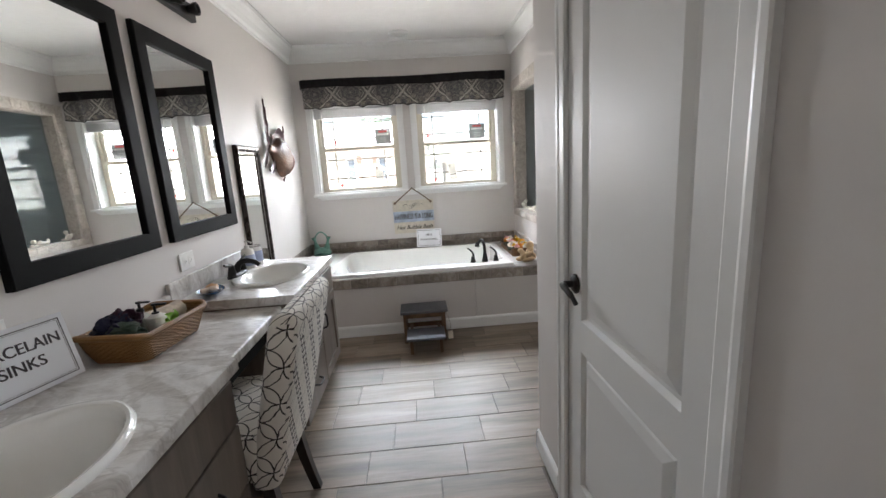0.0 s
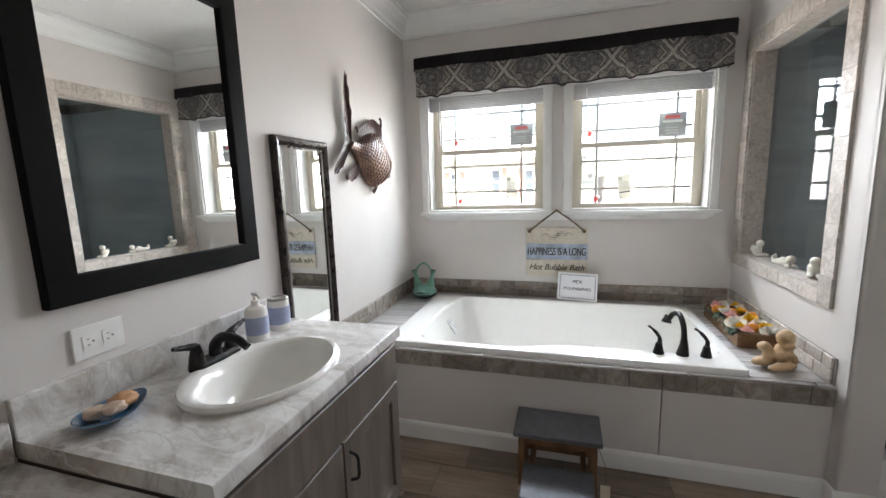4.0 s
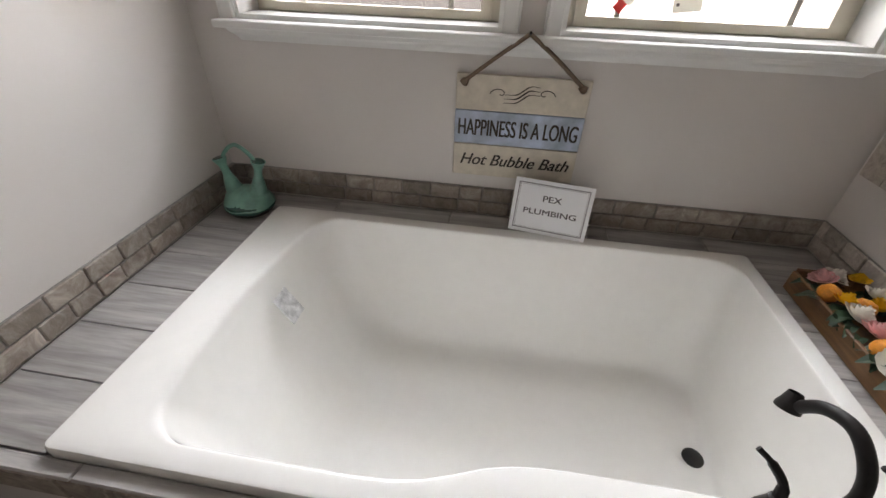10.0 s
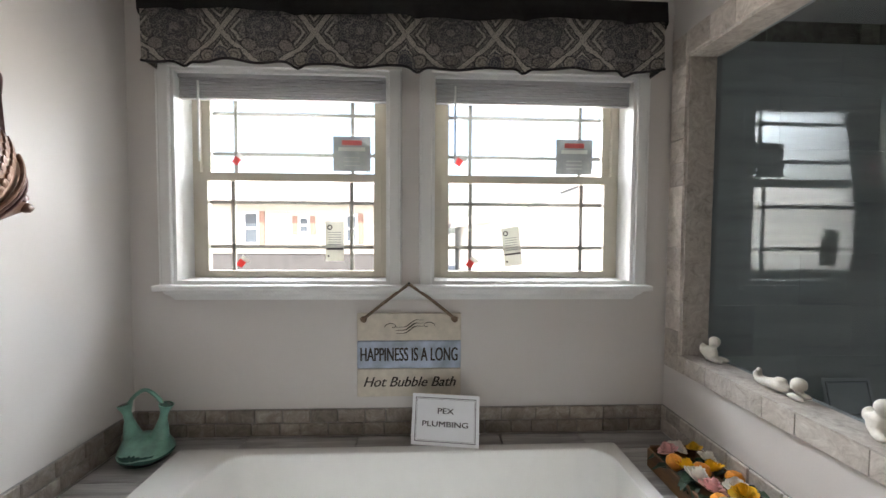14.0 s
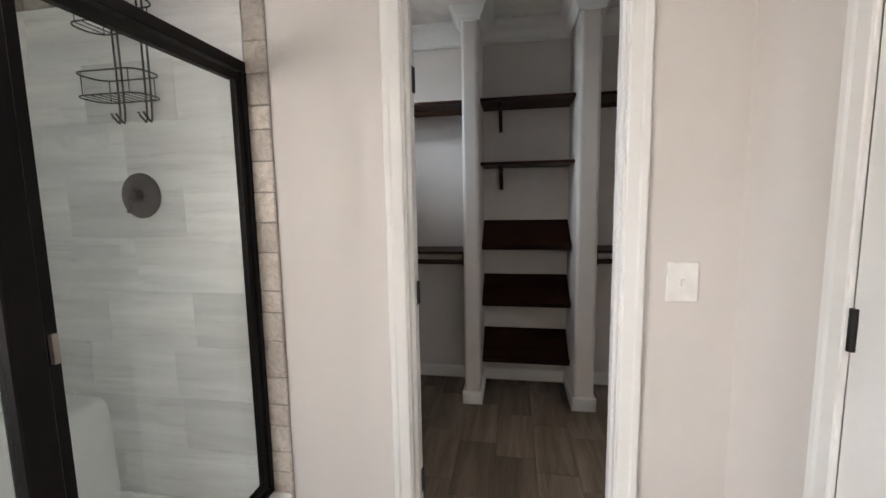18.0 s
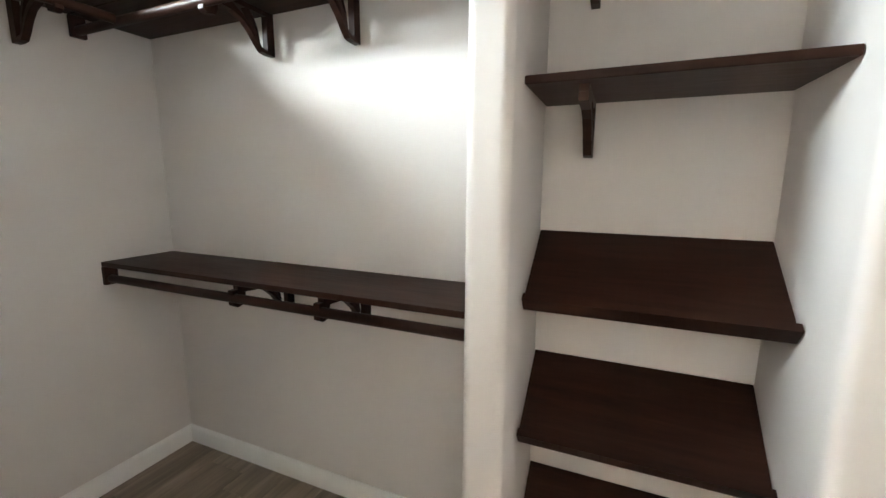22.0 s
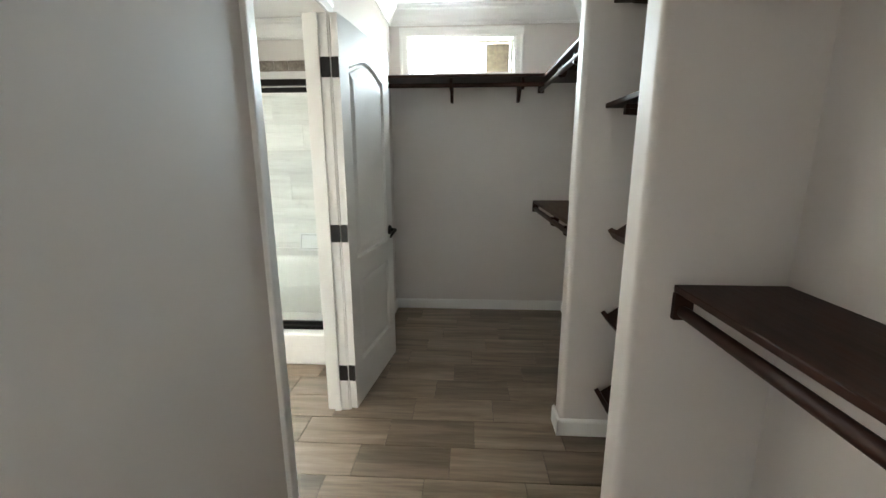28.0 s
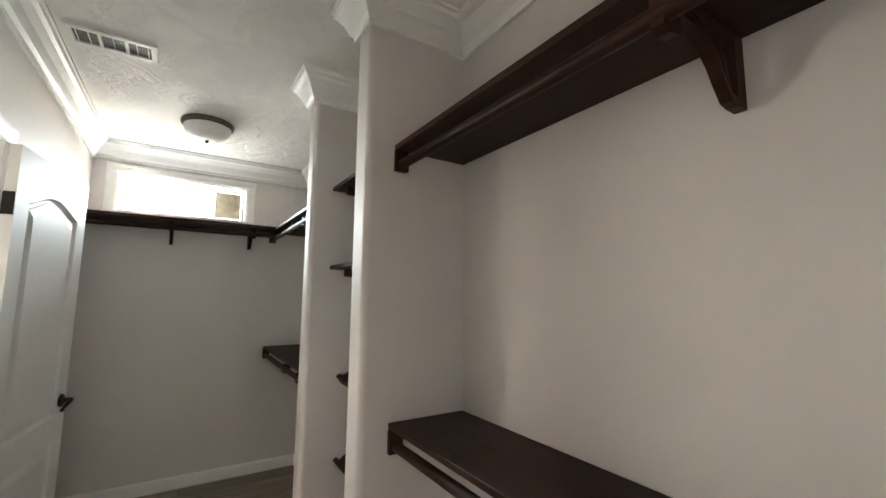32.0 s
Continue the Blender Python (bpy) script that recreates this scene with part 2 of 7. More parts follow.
painted("wall_paint", (0.680, 0.645, 0.614), 0.6, 110, 0.12, 0.03)
painted("trim_white", (0.82, 0.82, 0.80), 0.38, 60, 0.015, 0.02)
painted("door_white", (0.80, 0.80, 0.78), 0.5, 140, 0.06, 0.02)
ceiling_mat("ceiling_plaster", 0.18, 0.02)
ceiling_mat("ceiling_knockdown", 0.6, 0.07)
laminate()
mirror_mat()
glass("glass", (0.95, 0.995, 0.98))
window_glass()
glass("niche_glass", (0.52, 0.60, 0.63), ior=1.34)
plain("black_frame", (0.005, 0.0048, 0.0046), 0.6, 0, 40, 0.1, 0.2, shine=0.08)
plain("bronze_black", (0.012, 0.0105, 0.010), 0.42, 0.0, 60, 0.08, 0.3, shine=0.32)
plain("shower_metal", (0.0055, 0.0048, 0.0046), 0.42, 0.0, 30, 0.03, 0.2, shine=0.14)
plain("porcelain", (0.84, 0.825, 0.78), 0.08, 0, 0, 0, 0.01, 0.5)
plain("tub_acrylic", (0.89, 0.88, 0.845), 0.08, 0, 0, 0, 0.012, 0.6)
plain("leg_dark", (0.016, 0.010, 0.008), 0.4, 0, 30, 0.1, 0.3)
plain("pan_white", (0.84, 0.84, 0.82), 0.22, 0, 0, 0, 0.02)
plain("paper", (0.83, 0.84, 0.86), 0.5, 0, 0, 0, 0.01)
plain("ink", (0.060, 0.050, 0.055), 0.6)
plain("ink_brown", (0.035, 0.025, 0.018), 0.6)
plain("plate_white", (0.84, 0.83, 0.80), 0.35)
plain("slot_dark", (0.05, 0.05, 0.05), 0.5)
plain("vinyl", (0.64, 0.59, 0.485), 0.4, 0, 20, 0.02, 0.03)
plain("muntin", (0.36, 0.335, 0.29), 0.5)
plain("blind_slat", (0.50, 0.50, 0.51), 0.45)
plain("grout", (0.30, 0.285, 0.265), 0.85, 0, 80, 0.3, 0.15)
plain("grout_pale", (0.50, 0.465, 0.42), 0.85, 0, 80, 0.3, 0.15)
plain("floor_grout", (0.14, 0.115, 0.094), 0.85, 0, 60, 0.3, 0.2)
wooden("floor_tile", (0.118, 0.089, 0.064), (0.330, 0.264, 0.200), "x", 0.43, 0.8, 0.14, 0.44)
wooden("deck_tile", (0.21, 0.195, 0.185), (0.52, 0.50, 0.48), "x", 0.36, 1.2, 0.12, 0.2)
wooden("cabinet_wood", (0.115, 0.092, 0.076), (0.215, 0.180, 0.152), "z", 0.42, 0.8, 0.12)
wooden("espresso", (0.0150, 0.0052, 0.0034), (0.044, 0.0165, 0.0098), "y", 0.45, 1.0, 0.12, 0.0, 0.16)
wooden("espresso_cross", (0.0150, 0.0052, 0.0034), (0.044, 0.0165, 0.0098), "x", 0.45, 1.0, 0.12, 0.0, 0.16)
wooden("shower_plank", (0.62, 0.615, 0.60), (0.87, 0.865, 0.85), "y", 0.3, 0.45, 0.03, 0.24)
wooden("shower_plank_cross", (0.62, 0.615, 0.60), (0.87, 0.865, 0.85), "x", 0.3, 0.45, 0.03, 0.24)
stone_piece("stone", ((0.3, (0.15, 0.12, 0.098)), (0.5, (0.29, 0.25, 0.21)), (0.7, (0.45, 0.41, 0.36))), 0.55, 16, 0.5)
stone_piece("stone_pale", ((0.28, (0.27, 0.23, 0.195)), (0.42, (0.45, 0.40, 0.35)), (0.55, (0.56, 0.51, 0.455)), (0.72, (0.70, 0.66, 0.60))), 0.55, 24, 0.35)


# ---- mesh helpers ----
def mat(name):
    return MATS[name]


def part(name, bm, material, parent=None, label="", smooth=False):
    me = bpy.data.meshes.new(name)
    bm.to_mesh(me)
    bm.free()
    me.materials.append(mat(material))
    if smooth:
        me.shade_smooth()
        me.set_sharp_from_angle(angle=radians(35))
    ob = new(name, me)
    if parent is not None:
        ob.parent = parent
    if label:
        ob["label"] = label
    return ob


def thing(name, label, category, at=(0, 0, 0), group="", turn=0):
    ob = new(name)
    ob.matrix_world = pose(*at, 0, 0, turn)
    return tagged(ob, label, category, group)


def structure(ob, label, category):
    return tagged(ob, label, category, "", "structure")


def box(bm, x0, y0, z0, x1, y1, z1, bevel=0.0, seg=1, m=None):
    r = bmesh.ops.create_cube(bm, size=1)
    vs = r["verts"]
    for v in vs:
        v.co = Vector((x0 + (v.co.x + 0.5) * (x1 - x0), y0 + (v.co.y + 0.5) * (y1 - y0), z0 + (v.co.z + 0.5) * (z1 - z0)))
    if bevel:
        es = {e for v in vs for e in v.link_edges}
        out = bmesh.ops.bevel(bm, geom=list(es), offset=bevel, segments=seg, affect="EDGES", profile=0.5)
        vs = list({v for f in out["faces"] for v in f.verts} | {v for v in vs if v.is_valid})
    if m is not None:
        bmesh.ops.transform(bm, matrix=m, verts=[v for v in vs if v.is_valid])
    return vs


def boxes(*rows, bevel=0.0, seg=1):
    bm = bmesh.new()
    for r in rows:
        box(bm, *r, bevel=bevel, seg=seg)
    return bm


def extrude(profile, a, b, axis="x", closed=True):
    """A profile of (u, v) carried from a to b along an axis. x: u, v = y, z. y: u, v = x, z. z: u, v = x, y."""
    bm = bmesh.new()
    put = {"x": lambda s, u, v: (s, u, v), "y": lambda s, u, v: (u, s, v), "z": lambda s, u, v: (u, v, s)}[axis]
    r0 = [bm.verts.new(put(a, u, v)) for u, v in profile]
    r1 = [bm.verts.new(put(b, u, v)) for u, v in profile]
    n = len(profile)
    for i in range(n):
        bm.faces.new((r0[i], r0[(i + 1) % n], r1[(i + 1) % n], r1[i]))
    bm.faces.new(r0)
    bm.faces.new(r1)
    bmesh.ops.recalc_face_normals(bm, faces=bm.faces)
    return bm


def lathe(profile, seg=24, bm=None, at=(0, 0, 0)):
    """(radius, height) turned about z."""
    bm = bm or bmesh.new()
    rings = []
    for r, z in profile:
        if r < 1e-5:
            rings.append([bm.verts.new((at[0], at[1], at[2] + z))])
        else:
            rings.append([bm.verts.new((at[0] + r * math.cos(2 * math.pi * i / seg), at[1] + r * math.sin(2 * math.pi * i / seg), at[2] + z)) for i in range(seg)])
    for a, b in zip(rings, rings[1:]):
        for i in range(seg):
            q = [a[i % len(a)], a[(i + 1) % len(a)], b[(i + 1) % len(b)], b[i % len(b)]]
            q = list(dict.fromkeys(q))
            if len(q) > 2:
                bm.faces.new(q)
    bmesh.ops.recalc_face_normals(bm, faces=bm.faces)
    return bm


def tube(points, radius, seg=8, bm=None, ends=True):
    """A round bar along points; radius may be a list."""
    bm = bm or bmesh.new()
    pts = [Vector(p) for p in points]
    rad = radius if isinstance(radius, (list, tuple)) else [radius] * len(pts)
    up, rings = None, []
    for i, p in enumerate(pts):
        d = (pts[min(i + 1, len(pts) - 1)] - pts[max(i - 1, 0)]).normalized()
        if up is None:
            up = Vector((0, 0, 1)) if abs(d.z) < 0.9 else Vector((1, 0, 0))
        s = d.cross(up).normalized()
        up = s.cross(d).normalized()
        rings.append([bm.verts.new(p + rad[i] * (math.cos(2 * math.pi * k / seg) * s + math.sin(2 * math.pi * k / seg) * up)) for k in range(seg)])
    for a, b in zip(rings, rings[1:]):
        for k in range(seg):
            bm.faces.new((a[k], a[(k + 1) % seg], b[(k + 1) % seg], b[k]))
    if ends:
        bm.faces.new(rings[0])
        bm.faces.new(rings[-1])
    bmesh.ops.recalc_face_normals(bm, faces=bm.faces)
    return bm


def curve_points(ctrl, n=10):
    """A smooth line through control points."""
    pts = [Vector(p) for p in ctrl]
    pts = [2 * pts[0] - pts[1]] + pts + [2 * pts[-1] - pts[-2]]
    out = []
    for i in range(1, len(pts) - 2):
        p0, p1, p2, p3 = pts[i - 1:i + 3]
        for k in range(n):
            t = k / n
            out.append(0.5 * (2 * p1 + (p2 - p0) * t + (2 * p0 - 5 * p1 + 4 * p2 - p3) * t * t + (3 * p1 - p0 - 3 * p2 + p3) * t ** 3))
    out.append(pts[-2])
    return out


def loft(rings, cap0=False, cap1=False, bm=None):
    bm = bm or bmesh.new()
    rs = [[bm.verts.new(p) for p in r] for r in rings]
    n = len(rs[0])
    for a, b in zip(rs, rs[1:]):
        for i in range(n):
            bm.faces.new((a[i], a[(i + 1) % n], b[(i + 1) % n], b[i]))
    if cap0:
        bm.faces.new(rs[0])
    if cap1:
        bm.faces.new(rs[-1])
    bmesh.ops.recalc_face_normals(bm, faces=bm.faces)
    return bm


def rounded(cx, cy, hx, hy, r, z, seg=6, fill=0):
    """A rectangle with round corners; fill: points added along each straight side."""
    out = []
    for k, (sx, sy) in enumerate(((1, 1), (-1, 1), (-1, -1), (1, -1))):
        for i in range(seg + 1):
            a = math.pi / 2 * (k + i / seg)
            out.append((cx + sx * (hx - r) + r * math.cos(a), cy + sy * (hy - r) + r * math.sin(a), z))
    if fill:
        n = seg + 1
        full = []
        for k in range(4):
            full += out[k * n:(k + 1) * n]
            p, q = out[(k + 1) * n - 1], out[((k + 1) * n) % (4 * n)]
            full += [tuple(a + (b - a) * i / (fill + 1) for a, b in zip(p, q)) for i in range(1, fill + 1)]
        out = full
    return out


def ellipse(cx, cy, rx, ry, z, seg=36):
    return [(cx + rx * math.cos(2 * math.pi * i / seg), cy + ry * math.sin(2 * math.pi * i / seg), z) for i in range(seg)]


def words(name, text, size, m, material, parent, width=0.0, shear=0.0):
    """Raised lettering, centred on m, in the built-in font."""
    cu = bpy.data.curves.new(name, "FONT")
    cu.body, cu.size, cu.extrude, cu.align_x, cu.align_y, cu.shear = text, size, 0.0004, "CENTER", "CENTER", shear
    tmp = bpy.data.objects.new(name, cu)
    scene.collection.objects.link(tmp)
    me = bpy.data.meshes.new_from_object(tmp.evaluated_get(bpy.context.evaluated_depsgraph_get()))
    bpy.data.objects.remove(tmp)
    bpy.data.curves.remove(cu)
    if width:
        xs = [v.co.x for v in me.vertices]
        k = width / (max(xs) - min(xs))
        for v in me.vertices:
            v.co.x *= k
    heavy = bmesh.new()
    for dx, dz in ((0.0, 0.0), (size * 0.034, 0.00008), (size * 0.017, 0.00016)):
        heavy.from_mesh(me)
        bmesh.ops.translate(heavy, verts=heavy.verts[-len(me.vertices):], vec=(dx - size * 0.017, 0, dz))
    heavy.to_mesh(me)
    heavy.free()
    me.transform(m)
    me.materials.append(mat(material))
    ob = new(name, me)
    ob.parent = parent
    return ob

# ---- structure ----
WEST, NORTH, EAST = -0.70, 4.745, 4.26
CEIL, CLOSET_CEIL = 2.38, 2.46
PART0, PART1, PART_END = 1.36, 1.485, 3.63
SHOWER_WALL, CLOSET_WALL = 2.69, 2.79
LINEN, PASSAGE = 0.85, 2.20


def solid(name, label, category, rows, material="wall_paint", bevel=0.0, seg=1, smooth=False):
    return structure(part(name, boxes(*rows, bevel=bevel, seg=seg), material, smooth=smooth), label, category)


def wall_with_holes(name, label, axis, at0, at1, u0, u1, z0, z1, holes):
    """A wall along x or y, cut through by holes (u0, u1, z0, z1) in rising order."""
    rows = []

    def put(a, b, c, d):
        if b - a > 1e-4 and d - c > 1e-4:
            rows.append((a, at0, c, b, at1, d) if axis == "x" else (at0, a, c, at1, b, d))
    u = u0
    for a, b, c, d in holes:
        put(u, a, z0, z1)
        put(a, b, z0, c)
        put(a, b, d, z1)
        u = b
    put(u, u1, z0, z1)
    return solid(name, label, "wall", rows)


WIN_L, WIN_R, WIN_Z = (-0.545, 0.262), (0.425, 1.222), (1.055, 1.86)
CLOSET_WIN, CLOSET_WIN_Z = (2.93, 3.78), (1.97, 2.25)
NICHE_Y, NICHE_Z = (3.845, 4.64), (0.80, 1.905)
CDOOR_Y, CDOOR_TOP = (2.511, 3.214), 1.95
NORTH_OUT = NORTH + 0.175

wall_with_holes("wall_north", "greige painted outer wall with three window openings", "x", NORTH, NORTH_OUT, -0.85, 4.40, 0, 2.62,
                ((*WIN_L, *WIN_Z), (*WIN_R, *WIN_Z), (*CLOSET_WIN, *CLOSET_WIN_Z)))
solid("wall_west", "greige painted bathroom wall behind the vanities", "wall", ((WEST - 0.14, -2.8, 0, WEST, NORTH, 2.62),))
wall_with_holes("wall_shower_side", "greige partition beside the tub with a glazed opening", "y", PART0, PART1, PART_END + 0.02, NORTH, 0, CEIL, ((*NICHE_Y, *NICHE_Z),))
wall_with_holes("wall_closet", "greige wall with the closet doorway", "y", SHOWER_WALL, CLOSET_WALL, PASSAGE - 0.1, NORTH, 0, 2.6, ((*CDOOR_Y, 0, CDOOR_TOP),))
wall_with_holes("wall_linen", "greige wall with a closed white door", "y", LINEN, LINEN + 0.1, 1.0, PASSAGE + 0.055, 0, CEIL, ((1.232, 1.93, 0, 1.97),))
wall_with_holes("wall_passage", "greige wall with a closed white door", "x", PASSAGE - 0.1, PASSAGE, LINEN + 0.1, SHOWER_WALL, 0, CEIL, ((1.655, 2.295, 0, 1.97),))
wall_with_holes("wall_south", "greige wall with the bathroom entrance", "x", 0.88, 1.0, WEST, 2.79, 0, 2.6, ((0.0, LINEN, 0, 2.0),))
solid("wall_closet_west", "greige closet wall", "wall", ((SHOWER_WALL, 0.88, 0, CLOSET_WALL, PASSAGE - 0.1, 2.6),))
solid("wall_east", "greige closet back wall behind the shelves", "wall", ((EAST, 0.3, 0, EAST + 0.14, NORTH, 2.62),))
# both openings are added out of view to bring fill light into the closet
wall_with_holes("wall_closet_south", "unseen greige closet end wall, doorway added to let light in", "x", 0.30, 0.42, CLOSET_WALL, EAST, 0, 2.6, ((2.86, 3.42, 0, 2.0),))
wall_with_holes("wall_bedroom_east", "unseen plain bedroom wall, window opening added for fill light", "y", 4.40, 4.54, -2.8, 0.30, 0, 2.6, ((-1.92, -0.48, 0.88, 2.02),))
solid("wall_bedroom_south", "plain bedroom wall", "wall", ((-0.84, -2.94, 0, 4.54, -2.8, 2.6),))
solid("wall_bedroom_return", "plain bedroom wall behind the closet", "wall", ((4.26, 0.30, 0, 4.40, 0.42, 2.6), (2.69, 0.35, 0, 2.79, 0.88, 2.6)))


def end_post(name, x0, y0, x1, y1, top, label):
    """A short wall whose two free corners are rounded; the free end looks along -x or -y."""
    r, e = 0.022, 0.002
    arc = [math.pi / 2 * k / 6 for k in range(7)]
    if x1 - x0 > y1 - y0:
        prof = [(x1, y0), (x1, y1), (x0 + r + e, y1)] + [(x0 + r - r * math.sin(a), y1 - r + r * math.cos(a)) for a in arc] + [(x0, y1 - r - e), (x0, y0 + r + e)]
        prof += [(x0 + r - r * math.cos(a), y0 + r - r * math.sin(a)) for a in arc] + [(x0 + r + e, y0)]
    else:
        prof = [(x1, y1), (x0, y1)] + [(x0 + r - r * math.cos(a), y0 + r - r * math.sin(a)) for a in arc] + [(x0 + r + e, y0), (x1 - r - e, y0)]
        prof += [(x1 - r + r * math.sin(a), y0 + r - r * math.cos(a)) for a in arc]
    return structure(part(name, extrude(prof, 0, top, "z"), "wall_paint", smooth=True), label, "wall")


POST_X = 3.865
POSTS = ((3.055, 3.155), (2.365, 2.485))
end_post("wall_partition_end", PART0, PART_END, PART1, PART_END + 0.02 + 0.005, CEIL, "rounded end of the greige partition")
for n, (a, b) in enumerate(POSTS):
    end_post("wall_fin_%d" % (n + 1), POST_X, a, EAST, b, 2.6, "greige closet divider wall with rounded corners")

structure(part("ceiling_bath", boxes((WEST, 0.88, CEIL, SHOWER_WALL, NORTH, CEIL + 0.1)), "ceiling_plaster"), "white textured bathroom ceiling", "ceiling")
structure(part("ceiling_closet", boxes((CLOSET_WALL, 0.42, CLOSET_CEIL, EAST, NORTH, CLOSET_CEIL + 0.1)), "ceiling_knockdown"), "white knock-down textured closet ceiling", "ceiling")
structure(part("ceiling_bedroom", boxes((-0.84, -2.94, 2.6, 4.54, 0.88, 2.7)), "ceiling_plaster"), "white bedroom ceiling", "ceiling")
solid("roof", "plain roof deck over the rooms", "roof", ((-0.9, -3.0, 2.71, 4.6, 5.2, 2.8),), "grout")


# ---- crown moulding, baseboard, casing ----
def crown_profile(h=0.135, d=0.085):
    return [(0, 0), (0, -h), (0.012, -h), (0.014, -h + 0.016), (0.026, -h + 0.03), (0.040, -h * 0.52), (0.060, -h * 0.30), (d - 0.012, -0.03), (d - 0.008, -0.014), (d, -0.012), (d, 0)]


def run(name, label, category, profile, a, b, axis, base, side, z, material="trim_white"):
    """A moulding along an axis; base is the wall's place, side +1 or -1 the way it stands out."""
    prof = [(base + side * u, z + v) for u, v in profile]
    return structure(part(name, extrude(prof, a, b, axis), material), label, category)


def crown(path, z):
    """Mitred crown along a line of wall corners, with the room on its right."""
    prof = crown_profile()
    way = [(Vector(q) - Vector(p)).normalized() for p, q in zip(path, path[1:])]
    side = [Vector((d.y, -d.x)) for d in way]
    rings = []
    for i, p in enumerate(path):
        n = side[i] if i == 0 else side[-1] if i == len(path) - 1 else side[i - 1] + side[i]
        rings.append([(p[0] + n.x * u, p[1] + n.y * u, z + v) for u, v in prof])
    structure(part("crown_moulding", loft(rings, True, True), "trim_white"), "white crown moulding under the ceiling", "moulding")


BASE = [(0.0, 0.0), (0.013, 0.0), (0.013, 0.070), (0.010, 0.079), (0.004, 0.086), (0.0, 0.086)]


def baseboard(a, b, axis, base, side):
    run("baseboard", "white painted baseboard", "baseboard", BASE, a, b, axis, base, side, 0.003)


crown([(WEST, 1.0), (WEST, NORTH), (PART0, NORTH), (PART0, PART_END), (PART1, PART_END), (PART1, NORTH), (SHOWER_WALL, NORTH), (SHOWER_WALL, PASSAGE), (LINEN + 0.1, PASSAGE), (LINEN + 0.1, PASSAGE + 0.055), (LINEN, PASSAGE + 0.055), (LINEN, 1.0)], CEIL)
line = [(CLOSET_WALL, 0.42), (CLOSET_WALL, NORTH), (EAST, NORTH)]
for a, b in POSTS:
    line += [(EAST, b), (POST_X, b), (POST_X, a), (EAST, a)]
crown(line + [(EAST, 0.42)], CLOSET_CEIL)

baseboard(WEST + 0.002, PART0, "x", 3.69, -1)
baseboard(PART_END, 3.69, "y", PART0, -1)
baseboard(PART0 - 0.013, PART1 + 0.013, "x", PART_END, -1)
baseboard(PART_END, 3.66, "y", PART1, 1)
baseboard(2.0, PASSAGE + 0.068, "y", LINEN, -1)
baseboard(LINEN - 0.013, LINEN + 0.1, "x", PASSAGE + 0.055, 1)
baseboard(LINEN + 0.1, 1.60, "x", PASSAGE, 1)
baseboard(2.35, SHOWER_WALL, "x", PASSAGE, 1)
baseboard(PASSAGE, 2.43, "y", SHOWER_WALL, -1)
baseboard(3.30, 3.65, "y", SHOWER_WALL, -1)
baseboard(3.30, NORTH, "y", CLOSET_WALL, 1)
baseboard(0.42, 2.43, "y", CLOSET_WALL, 1)
baseboard(CLOSET_WALL, EAST, "x", NORTH, -1)
for a, b in ((POSTS[0][1], NORTH), (POSTS[1][1], POSTS[0][0]), (0.42, POSTS[1][0])):
    baseboard(a, b, "y", EAST, -1)
for a, b in POSTS:
    baseboard(POST_X - 0.013, EAST, "x", b, 1)
    baseboard(POST_X - 0.013, EAST, "x", a, -1)
    baseboard(a - 0.013, b + 0.013, "y", POST_X, -1)

CASE = [(0.0, 0.0), (0.0, 0.010), (0.005, 0.0125), (0.036, 0.0135), (0.044, 0.0165), (0.058, 0.0170), (0.062, 0.014), (0.062, 0.0)]


def casing(axis, face, side, u0, u1, top, kind="door_casing", bottom=0.0, sill=False):
    """Mitred-look trim round an opening: two legs and a head. axis: the way the wall runs."""
    ob = thing(kind, "white painted profiled trim round the opening", "trim")
    ob["kind"] = "structure"
    legs = []
    for u, s in ((u0, -1), (u1, 1)):
        prof = [(u + s * a, face + side * d) for a, d in CASE]
        if axis == "y":
            prof = [(d, a) for a, d in prof]
        legs.append(part("leg", extrude(prof, bottom, top + 0.0, "z"), "trim_white", ob))
    prof = [(face + side * d, top + a) for a, d in CASE]
    part("head", extrude(prof, u0 - 0.062, u1 + 0.062, "y" if axis == "y" else "x"), "trim_white", ob)
    if sill:
        prof = [(face + side * d, bottom - a) for a, d in CASE]
        part("leg", extrude(prof, u0 - 0.062, u1 + 0.062, "y" if axis == "y" else "x"), "trim_white", ob)
    return ob


def jamb(axis, at0, at1, u0, u1, top, parent):
    rows = []
    for a, b in ((u0 - 0.0, u0 + 0.018), (u1 - 0.018, u1)):
        rows.append((at0, a, 0.002, at1, b, top) if axis == "y" else (a, at0, 0.002, b, at1, top))
    rows.append((at0, u0 + 0.018, top - 0.018, at1, u1 - 0.018, top) if axis == "y" else (u0 + 0.018, at0, top - 0.018, u1 - 0.018, at1, top))
    return part("jamb", boxes(*rows), "trim_white", parent)


c0 = c = casing("y", SHOWER_WALL, -1, CDOOR_Y[0] + 0.012, CDOOR_Y[1] - 0.012, CDOOR_TOP - 0.012)
jamb("y", SHOWER_WALL - 0.002, CLOSET_WALL + 0.002, *CDOOR_Y, CDOOR_TOP, c)
part("stop", boxes((SHOWER_WALL + 0.03, CDOOR_Y[0] + 0.018, 0.002, SHOWER_WALL + 0.062, CDOOR_Y[0] + 0.026, CDOOR_TOP - 0.018), (SHOWER_WALL + 0.03, CDOOR_Y[1] - 0.030, 0.002, SHOWER_WALL + 0.062, CDOOR_Y[1] - 0.018, CDOOR_TOP - 0.018)), "trim_white", c)
